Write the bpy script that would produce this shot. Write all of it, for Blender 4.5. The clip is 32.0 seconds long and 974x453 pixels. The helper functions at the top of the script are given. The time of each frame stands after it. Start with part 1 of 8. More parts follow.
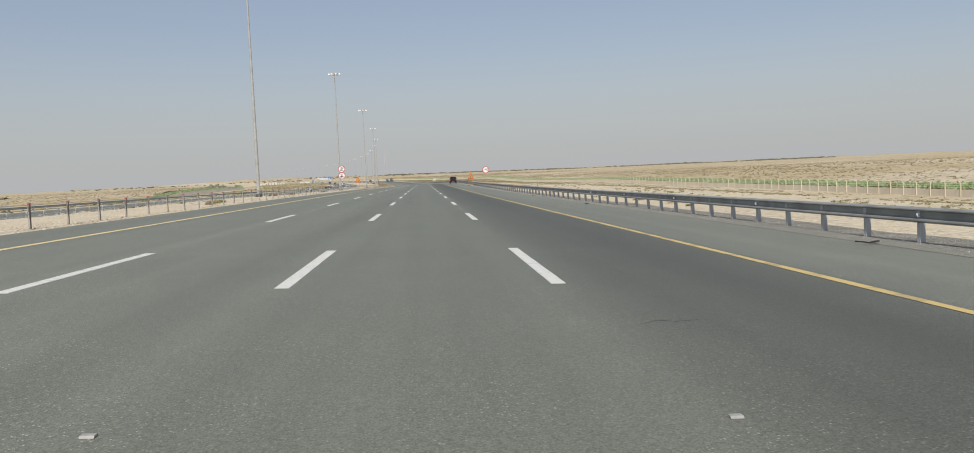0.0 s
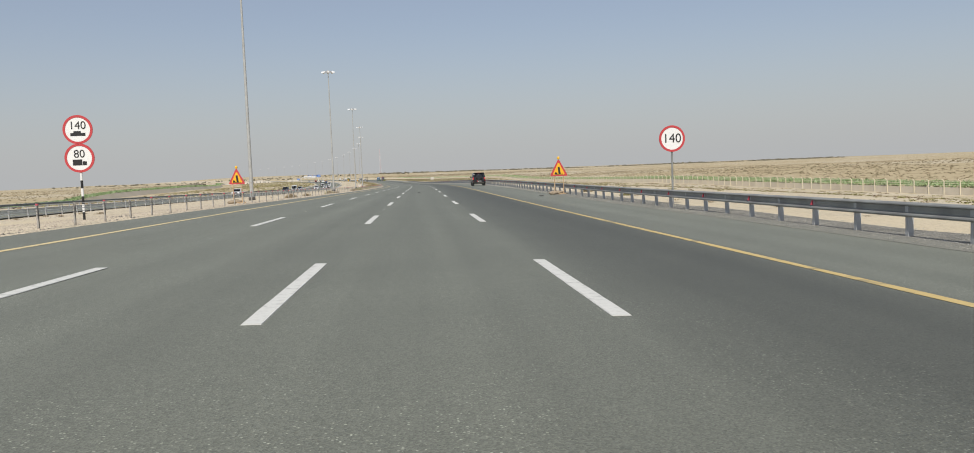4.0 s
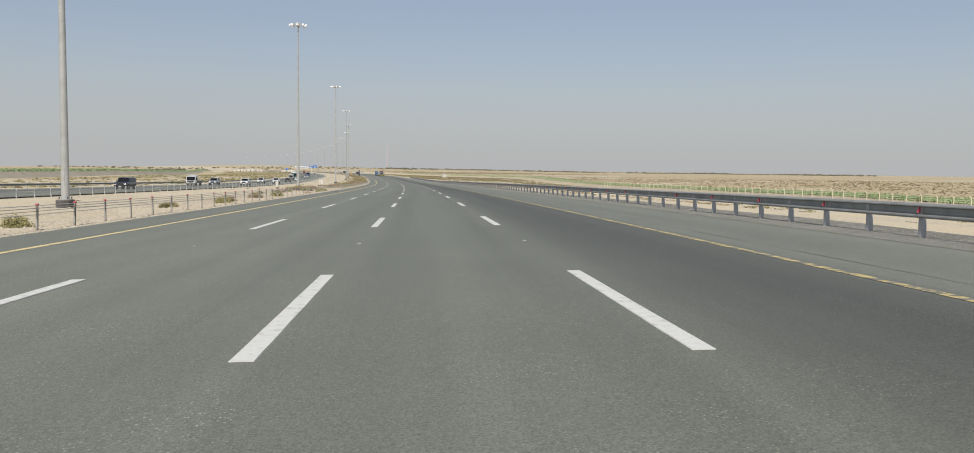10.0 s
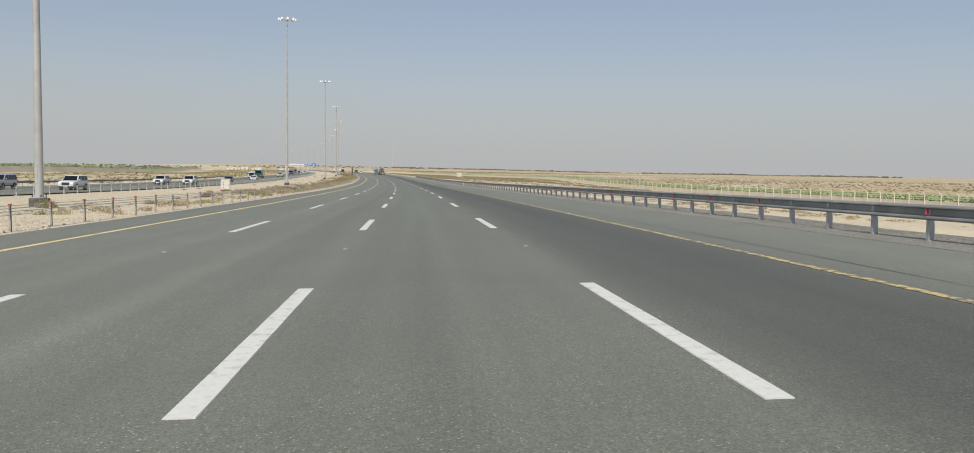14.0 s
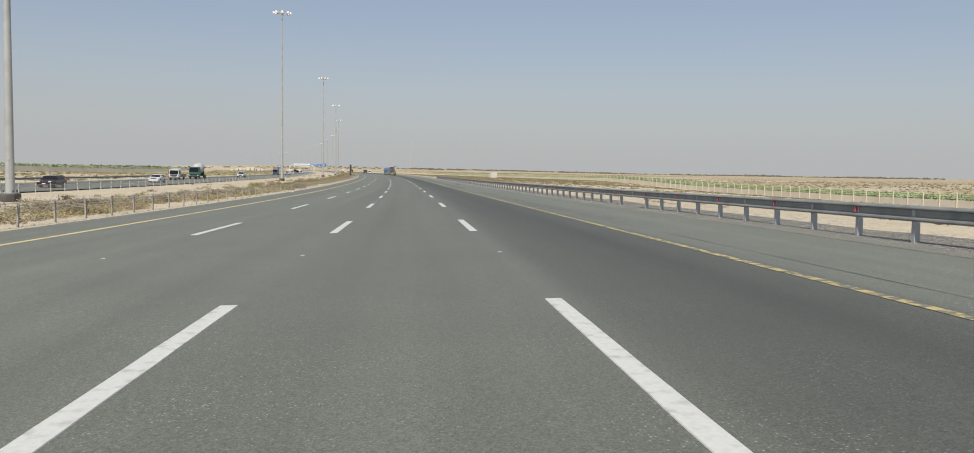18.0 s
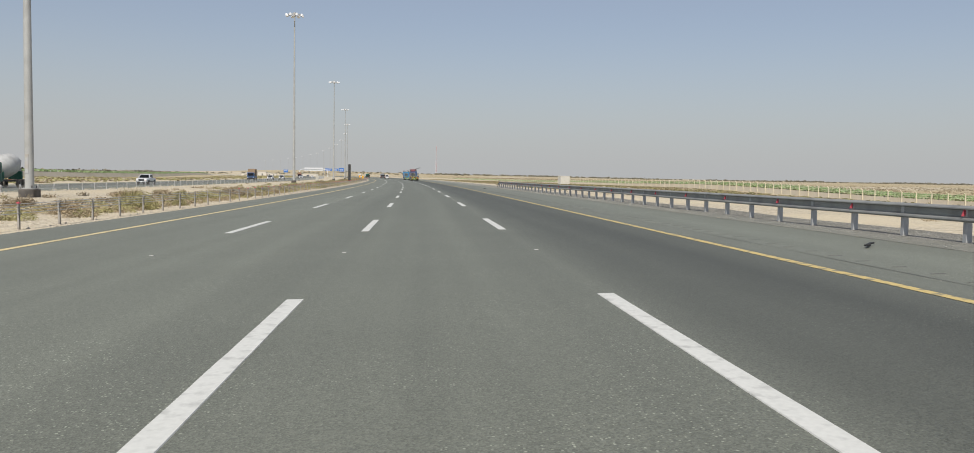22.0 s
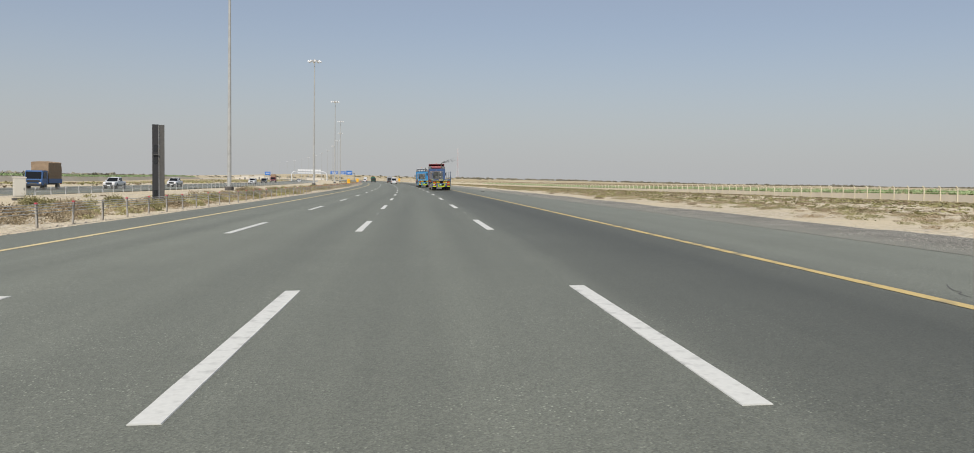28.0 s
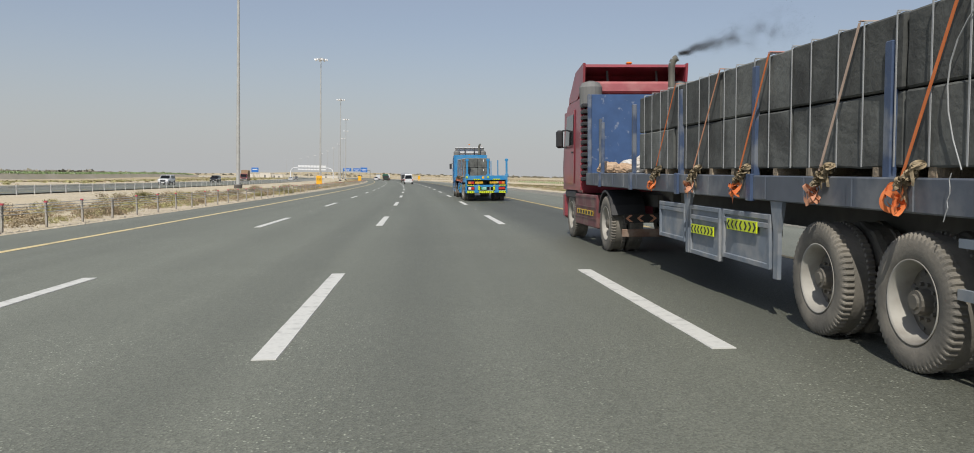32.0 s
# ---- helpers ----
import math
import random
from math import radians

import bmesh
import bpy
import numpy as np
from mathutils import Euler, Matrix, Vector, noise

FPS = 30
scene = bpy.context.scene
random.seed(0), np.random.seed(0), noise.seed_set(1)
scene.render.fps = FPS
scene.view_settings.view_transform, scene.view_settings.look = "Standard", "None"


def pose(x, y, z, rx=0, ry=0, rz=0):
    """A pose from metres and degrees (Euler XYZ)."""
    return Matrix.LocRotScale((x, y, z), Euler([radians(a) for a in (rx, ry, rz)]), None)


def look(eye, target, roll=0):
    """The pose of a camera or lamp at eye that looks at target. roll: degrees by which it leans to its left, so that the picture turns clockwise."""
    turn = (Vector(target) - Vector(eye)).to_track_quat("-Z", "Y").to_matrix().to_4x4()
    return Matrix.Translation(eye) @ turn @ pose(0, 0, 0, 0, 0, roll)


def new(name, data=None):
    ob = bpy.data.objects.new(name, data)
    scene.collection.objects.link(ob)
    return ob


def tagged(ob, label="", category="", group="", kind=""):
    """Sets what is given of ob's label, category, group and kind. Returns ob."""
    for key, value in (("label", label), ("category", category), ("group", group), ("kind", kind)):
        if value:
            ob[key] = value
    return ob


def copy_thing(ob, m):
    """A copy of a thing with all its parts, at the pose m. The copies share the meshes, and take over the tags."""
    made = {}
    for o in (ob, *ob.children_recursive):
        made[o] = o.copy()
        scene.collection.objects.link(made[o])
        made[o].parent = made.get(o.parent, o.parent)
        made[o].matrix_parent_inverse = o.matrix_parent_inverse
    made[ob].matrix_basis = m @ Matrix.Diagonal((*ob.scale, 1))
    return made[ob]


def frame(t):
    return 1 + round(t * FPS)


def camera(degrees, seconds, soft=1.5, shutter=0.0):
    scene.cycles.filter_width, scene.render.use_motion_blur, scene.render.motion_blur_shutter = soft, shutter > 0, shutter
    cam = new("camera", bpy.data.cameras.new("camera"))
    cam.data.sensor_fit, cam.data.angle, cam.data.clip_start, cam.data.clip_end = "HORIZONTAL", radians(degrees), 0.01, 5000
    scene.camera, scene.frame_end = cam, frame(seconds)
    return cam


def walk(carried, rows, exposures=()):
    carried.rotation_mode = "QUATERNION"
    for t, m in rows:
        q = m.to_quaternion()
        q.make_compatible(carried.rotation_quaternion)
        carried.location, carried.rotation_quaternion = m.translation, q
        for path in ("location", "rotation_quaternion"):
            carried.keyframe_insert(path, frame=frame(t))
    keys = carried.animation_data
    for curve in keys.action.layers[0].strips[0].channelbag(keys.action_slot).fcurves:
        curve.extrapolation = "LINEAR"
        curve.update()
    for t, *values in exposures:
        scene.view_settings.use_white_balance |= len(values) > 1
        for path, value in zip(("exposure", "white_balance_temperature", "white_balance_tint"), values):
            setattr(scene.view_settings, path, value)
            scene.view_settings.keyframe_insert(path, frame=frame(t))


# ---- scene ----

# ================= camera and its drive =================
cam = camera(61.33, 32.0, soft=0.9)
ROWS = (
    (0, 0.107, -0.039, 1.392, 86.211, 2.423, -4.288),
    (0.1, 0.094, 2.74, 1.373, 86.207, 2.429, -4.274),
    (0.5, 0.038, 13.855, 1.298, 86.190, 2.457, -4.216),
    (1, -0.041, 27.75, 1.205, 86.169, 2.492, -4.181),
    (1.5, -0.125, 41.661, 1.113, 86.152, 2.526, -4.235),
    (2, -0.213, 55.542, 1.022, 86.136, 2.56, -4.33),
    (2.5, -0.314, 69.317, 0.933, 86.120, 2.525, -4.457),
    (3, -0.392, 83.091, 0.845, 86.108, 2.456, -4.559),
    (3.5, -0.415, 96.951, 0.755, 86.109, 2.323, -4.571),
    (4, -0.451, 110.771, 0.667, 86.140, 2.128, -4.566),
    (4.5, -0.496, 124.558, 0.581, 86.189, 1.934, -4.547),
    (5, -0.541, 138.357, 0.497, 86.216, 1.739, -4.552),
    (5.5, -0.573, 152.21, 0.412, 86.185, 1.519, -4.619),
    (6, -0.592, 166.126, 0.326, 86.103, 1.172, -4.755),
    (6.5, -0.62, 179.792, 0.240, 86.154, 0.783, -4.829),
    (7, -0.639, 193.341, 0.152, 86.231, 0.378, -4.842),
    (7.5, -0.611, 206.924, 0.059, 86.209, 0.065, -4.777),
    (8, -0.604, 220.455, -0.044, 86.189, -0.235, -4.649),
    (8.5, -0.692, 233.852, -0.162, 86.222, -0.438, -4.475),
    (9, -0.827, 247.254, -0.292, 86.258, -0.629, -4.29),
    (9.5, -0.987, 260.818, -0.430, 86.218, -0.733, -4.134),
    (10, -1.169, 274.414, -0.571, 86.173, -0.815, -4.002),
    (10.5, -1.362, 287.925, -0.712, 86.197, -0.895, -3.906),
    (11, -1.572, 301.474, -0.857, 86.228, -0.97, -3.83),
    (11.5, -1.794, 315.183, -1.003, 86.214, -0.992, -3.796),
    (12, -2.034, 328.938, -1.149, 86.198, -1.015, -3.774),
    (12.5, -2.295, 342.648, -1.295, 86.211, -1.038, -3.712),
    (13, -2.57, 356.366, -1.443, 86.223, -1.06, -3.64),
    (13.5, -2.851, 370.129, -1.591, 86.196, -1.066, -3.575),
    (14, -3.147, 383.893, -1.739, 86.166, -1.066, -3.506),
    (14.5, -3.458, 397.615, -1.888, 86.162, -1.066, -3.422),
    (15, -3.776, 411.305, -2.035, 86.175, -1.066, -3.314),
    (15.5, -4.115, 424.971, -2.180, 86.197, -1.066, -3.177),
    (16, -4.486, 438.621, -2.325, 86.216, -1.066, -3.016),
    (16.5, -4.901, 452.262, -2.468, 86.229, -1.066, -2.838),
    (17, -5.372, 465.902, -2.610, 86.239, -1.066, -2.648),
    (17.5, -5.899, 479.559, -2.753, 86.236, -1.066, -2.447),
    (18, -6.481, 493.165, -2.887, 86.249, -1.066, -2.227),
    (18.5, -7.116, 506.639, -3.008, 86.317, -1.066, -2.001),
    (19, -7.821, 520.06, -3.119, 86.392, -1.066, -1.756),
    (19.5, -8.617, 533.482, -3.220, 86.441, -1.067, -1.448),
    (20, -9.491, 546.896, -3.311, 86.490, -1.067, -1.137),
    (20.5, -10.446, 560.306, -3.391, 86.556, -1.067, -0.858),
    (21, -11.452, 573.723, -3.460, 86.613, -1.067, -0.642),
    (21.5, -12.483, 587.161, -3.516, 86.618, -1.067, -0.564),
    (22, -13.519, 600.623, -3.557, 86.614, -1.067, -0.532),
    (22.5, -14.52, 614.158, -3.584, 86.662, -1.067, -0.461),
    (23, -15.526, 627.645, -3.600, 86.712, -1.067, -0.385),
    (23.5, -16.575, 640.932, -3.614, 86.732, -1.067, -0.321),
    (24, -17.639, 654.163, -3.624, 86.756, -1.067, -0.257),
    (24.5, -18.698, 667.439, -3.631, 86.813, -1.066, -0.189),
    (25, -19.774, 680.735, -3.636, 86.871, -1.066, -0.107),
    (25.5, -20.882, 694.088, -3.637, 86.902, -1.066, 0.008),
    (26, -22.016, 707.5, -3.635, 86.916, -1.066, 0.15),
    (26.5, -23.183, 720.939, -3.634, 86.917, -1.066, 0.309),
    (27, -24.389, 734.372, -3.633, 86.910, -1.066, 0.481),
    (27.5, -25.642, 747.767, -3.632, 86.897, -1.066, 0.659),
    (28, -26.947, 761.092, -3.632, 86.880, -1.066, 0.84),
    (28.5, -28.31, 774.328, -3.633, 86.859, -1.067, 1.028),
    (29, -29.701, 787.572, -3.633, 86.835, -1.067, 1.217),
    (29.5, -31.091, 800.949, -3.633, 86.807, -1.067, 1.395),
    (30, -32.514, 814.27, -3.632, 86.795, -1.067, 1.591),
    (30.5, -33.999, 827.297, -3.634, 86.837, -1.067, 1.845),
    (31, -35.542, 840.303, -3.636, 86.865, -1.067, 2.088),
    (31.5, -37.161, 853.542, -3.638, 86.805, -1.067, 2.237),
    (31.9, -38.497, 864.185, -3.641, 86.733, -1.067, 2.334),
    (32, -38.833, 866.84, -3.641, 86.717, -1.067, 2.362),
)
walk(cam, [(r[0], pose(*r[1:])) for r in ROWS])

# ================= world, sun, exposure =================
SUN_EL, SUN_AZ = radians(50), radians(193)
world = bpy.data.worlds.new("desert_sky")
scene.world = world
world.use_nodes = True
_w = world.node_tree
_sky = _w.nodes.new("ShaderNodeTexSky")
_sky.sky_type = "NISHITA"
_sky.sun_disc = False
_sky.sun_elevation, _sky.sun_rotation = SUN_EL, SUN_AZ
_sky.altitude, _sky.air_density, _sky.dust_density, _sky.ozone_density = 0, 1.0, 0.95, 3.0
_haze = _w.nodes.new("ShaderNodeMix")
_haze.data_type = "RGBA"
_haze.inputs["Factor"].default_value = 0.5
_haze.inputs["B"].default_value = (3.14, 3.07, 3.20, 1)
_w.links.new(_sky.outputs[0], _haze.inputs["A"])
# dust thickens towards the horizon
_tc = _w.nodes.new("ShaderNodeTexCoord")
_sp = _w.nodes.new("ShaderNodeSeparateXYZ")
_w.links.new(_tc.outputs["Generated"], _sp.inputs[0])
_low = _w.nodes.new("ShaderNodeMapRange")
_low.interpolation_type = "SMOOTHSTEP"
_low.inputs["From Min"].default_value, _low.inputs["From Max"].default_value = -0.03, 0.20
_low.inputs["To Min"].default_value, _low.inputs["To Max"].default_value = 0.97, 0.0
_w.links.new(_sp.outputs[2], _low.inputs["Value"])
_dust = _w.nodes.new("ShaderNodeMix")
_dust.data_type = "RGBA"
_dust.inputs["B"].default_value = (3.81, 3.89, 3.97, 1)
_w.links.new(_low.outputs["Result"], _dust.inputs["Factor"])
_w.links.new(_haze.outputs["Result"], _dust.inputs["A"])
_w.links.new(_dust.outputs["Result"], _w.nodes["Background"].inputs[0])
_w.nodes["Background"].inputs[1].default_value = 0.12
sun = new("sun", bpy.data.lights.new("sun", "SUN"))
sun.data.energy, sun.data.angle, sun.data.color = 4.0, radians(0.6), (1.0, 0.95, 0.87)
_dir = Vector((math.sin(SUN_AZ) * math.cos(SUN_EL), math.cos(SUN_AZ) * math.cos(SUN_EL), math.sin(SUN_EL)))
sun.matrix_world = look(_dir * 100, (0, 0, 0))
scene.view_settings.exposure = 0.0

# ================= the road's line =================
KAPPA = (0.089, -0.014, -0.030, 0.223, 0.140, 0.249, 0.156, 0.199, 0.168, 0.230, 0.168, 0.223, 0.185, 0.175, 0.175, 0.175, 0.175)
SS = np.arange(-1000, 5201, 5.0)
_k = np.interp(SS, np.arange(0, 1601, 100.0), KAPPA) * 1e-3
_k[SS < 0] = 0.00009
_k[SS > 2400] = 0.0
_i0 = int(np.searchsorted(SS, 0))
HEAD = np.cumsum(_k) * 5
HEAD -= HEAD[_i0]
RX = np.cumsum(-np.sin(HEAD)) * 5
RY = np.cumsum(np.cos(HEAD)) * 5
RX -= RX[_i0]
RY -= RY[_i0]
# the road runs down gently, then levels out
_g = np.interp(SS, (-1000, 0, 150, 200, 245, 300, 400, 480, 560, 620, 700, 6000), (-0.007, -0.007, -0.006, -0.0065, -0.0098, -0.0105, -0.0110, -0.0105, -0.0055, -0.0012, 0, 0))
RZ = np.cumsum(_g) * 5
RZ -= RZ[_i0]
BANK_S = (-100, 0, 60, 90, 150, 170, 195, 222, 250, 300, 360, 3000)
BANK_D = (1.9, 1.95, 2.1, 1.95, 1.1, 0.6, -0.15, -0.75, -1.15, -1.45, -1.55, -1.55)


def bank(s):
    return np.radians(np.interp(s, BANK_S, BANK_D))


def xy(s, x):
    h = np.interp(s, SS, HEAD)
    return np.interp(s, SS, RX) + x * np.cos(h), np.interp(s, SS, RY) + x * np.sin(h)


def rise(s):
    """Height of the road's line."""
    return np.interp(s, SS, RZ)


def plane(s, x):
    """Height of the road's banked plane."""
    return rise(s) - x * np.tan(bank(s))


def smooth(a, b, v):
    t = np.clip((v - a) / (b - a), 0, 1)
    return t * t * (3 - 2 * t)


OPP = -0.72   # level of the other carriageway below this one
WALL_L_S = (-100, 400, 494, 525, 563, 610, 800, 900, 1000, 1100, 1300, 1400, 1480, 1580, 1700, 1775)
WALL_L_Z = (-8.5, -9.0, -8.8, -7.3, -6.2, -5.8, -5.7, -6.2, -6.9, -7.4, -7.6, -7.5, -7.1, -6.8, -6.5, -7.4)
WALL_R_S = (0, 300, 480, 540, 610, 680, 740, 780, 810, 840, 870, 900, 930, 960, 990, 1040, 1100, 1200, 1500)
WALL_R_Z = (-8.0, -8.0, -7.3, -7.8, -8.1, -8.4, -8.2, -7.9, -7.4, -6.7, -6.25, -6.0, -6.1, -6.3, -6.6, -6.5, -6.9, -7.4, -7.0)
WALL_R = 112.0   # where the boundary wall runs, beside the road


def ground(s, x):
    """Height of the desert floor beside the road."""
    s, x = np.asarray(s), np.asarray(x)
    up = rise(s)
    p = plane(s, np.clip(x, -12.6, 12.0))
    # to the left: the median, the other carriageway, a bank, then a low plain
    zl = up + np.interp(s, (0, 110, 220, 330, 440, 640, 760, 900), (0.05, 0.05, -0.7, -0.68, -0.6, -0.05, -0.05, -0.25))
    lo = np.where(-x < 28, zl, zl + (up + OPP - zl) * smooth(26, 35, -x))
    wl = np.interp(s, WALL_L_S, WALL_L_Z)
    lo = lo + (wl - up - OPP) * smooth(62, 132, -x)
    plain = np.interp(-x, (170, 350, 800, 1500, 4500), (-6.0, -6.5, -8.0, -8.0, -5.0))
    lo = lo + (plain - lo) * smooth(165, 300, -x)
    zleft = p + (lo - p) * np.interp(-x, (12.6, 20, 28), (0, 0.75, 1))
    # to the right: a hollow up to the boundary wall, then a wide flat plain
    ro = up + np.interp(s, (0, 110, 350, 600, 800, 900, 1100, 1400), (-3.4, -3.4, -2.0, -0.9, -0.2, -0.3, -0.6, -0.6)) + 0.2 * smooth(25, 41, x)
    wr = np.interp(s, WALL_R_S, WALL_R_Z)
    ro = ro + (wr - ro) * smooth(44, 108, x)
    plain = np.interp(x, (116, 200, 300, 500, 900, 1800, 2700, 4500), (-7.2, -6.0, -4.6, -3.8, -2.6, 0.0, 2.0, 5.0))
    ro = ro + (plain - ro) * smooth(126, 220, x) + 1.8 * smooth(WALL_R + 0.3, WALL_R + 2.4, x) * (1 - smooth(124, 150, x))
    zright = p + (ro - p) * smooth(12.0, 40, x)
    z = np.where(x < 0, zleft, zright)
    far = np.clip((s - 2300) / 2000, 0, 1)
    return z + far * (7 * smooth(-900, -150, x) + 12 * smooth(-80, 350, x) * (1 - smooth(400, 1500, x)))


def road_of(a, b):
    """Road coordinates (s, x) of a place far off, given in the plan."""
    i = int(np.argmin((RX - a) ** 2 + (RY - b) ** 2))
    h = HEAD[i]
    return float(SS[i]), float((a - RX[i]) * math.cos(h) + (b - RY[i]) * math.sin(h))


def R(s, x, dz=0.0):
    """A place beside the road's line, on its banked plane plus dz."""
    a, b = xy(s, x)
    return Vector((float(a), float(b), float(plane(s, x)) + dz))


def G(s, x, dz=0.0):
    """A place on the desert floor."""
    a, b = xy(s, x)
    return Vector((float(a), float(b), float(ground(s, x)) + dz))


def spot(p, s, turn=0.0, tilt=0.0):
    """An upright pose at p that faces along the road, turned by degrees; tilt leans it with the road."""
    h = math.degrees(float(np.interp(s, SS, HEAD)))
    climb = math.degrees(math.atan((float(rise(s + 3)) - float(rise(s - 3))) / 6)) if tilt else 0.0
    return Matrix.Translation(p) @ pose(0, 0, 0, 0, 0, h) @ pose(0, 0, 0, climb, 0, 0) @ pose(0, 0, 0, 0, tilt, 0) @ pose(0, 0, 0, 0, 0, turn)


# ================= materials =================
def mat(name, color, rough=0.6, metal=0.0, var=0.15, scale=8.0, bump=0.0, bscale=60.0, second=None, amount=0.5, sscale=0.6, low=0.45, high=0.62,
        uv=False, spec=0.5, coat=0.0, random_tint=0.0):
    """Two scales of noise over a base colour: fine grain, and larger stains of the second colour."""
    m = bpy.data.materials.new(name)
    m.use_nodes = True
    nt = m.node_tree
    N, L = nt.nodes, nt.links
    b = N["Principled BSDF"]
    b.inputs["Roughness"].default_value = rough
    b.inputs["Metallic"].default_value = metal
    b.inputs["Specular IOR Level"].default_value = spec
    b.inputs["Coat Weight"].default_value = coat
    tc = N.new("ShaderNodeTexCoord")
    co = tc.outputs["UV" if uv else "Object"]
    n1 = N.new("ShaderNodeTexNoise")
    n1.inputs["Scale"].default_value, n1.inputs["Detail"].default_value = scale, 6
    L.new(co, n1.inputs["Vector"])
    mix = N.new("ShaderNodeMix")
    mix.data_type = "RGBA"
    mix.inputs["A"].default_value = (*[c * (1 - var) for c in color], 1)
    mix.inputs["B"].default_value = (*[min(1, c * (1 + var)) for c in color], 1)
    L.new(n1.outputs["Fac"], mix.inputs["Factor"])
    out = mix.outputs["Result"]
    if second:
        n2 = N.new("ShaderNodeTexNoise")
        n2.inputs["Scale"].default_value, n2.inputs["Detail"].default_value = sscale, 8
        L.new(co, n2.inputs["Vector"])
        r = N.new("ShaderNodeMapRange")
        r.inputs["From Min"].default_value, r.inputs["From Max"].default_value = low, high
        r.inputs["To Max"].default_value = amount
        L.new(n2.outputs["Fac"], r.inputs["Value"])
        mx = N.new("ShaderNodeMix")
        mx.data_type = "RGBA"
        mx.inputs["B"].default_value = (*second, 1)
        L.new(r.outputs["Result"], mx.inputs["Factor"])
        L.new(out, mx.inputs["A"])
        out = mx.outputs["Result"]
    if random_tint:
        oi = N.new("ShaderNodeObjectInfo")
        hs = N.new("ShaderNodeHueSaturation")
        r = N.new("ShaderNodeMapRange")
        r.inputs["To Min"].default_value, r.inputs["To Max"].default_value = 1 - random_tint, 1 + random_tint
        L.new(oi.outputs["Random"], r.inputs["Value"])
        L.new(r.outputs["Result"], hs.inputs["Value"])
        L.new(out, hs.inputs["Color"])
        out = hs.outputs["Color"]
    L.new(out, b.inputs["Base Color"])
    if bump:
        n3 = N.new("ShaderNodeTexNoise")
        n3.inputs["Scale"].default_value, n3.inputs["Detail"].default_value = bscale, 4
        L.new(co, n3.inputs["Vector"])
        bp = N.new("ShaderNodeBump")
        bp.inputs["Strength"].default_value, bp.inputs["Distance"].default_value = bump, 0.02
        L.new(n3.outputs["Fac"], bp.inputs["Height"])
        L.new(bp.outputs["Normal"], b.inputs["Normal"])
    return m


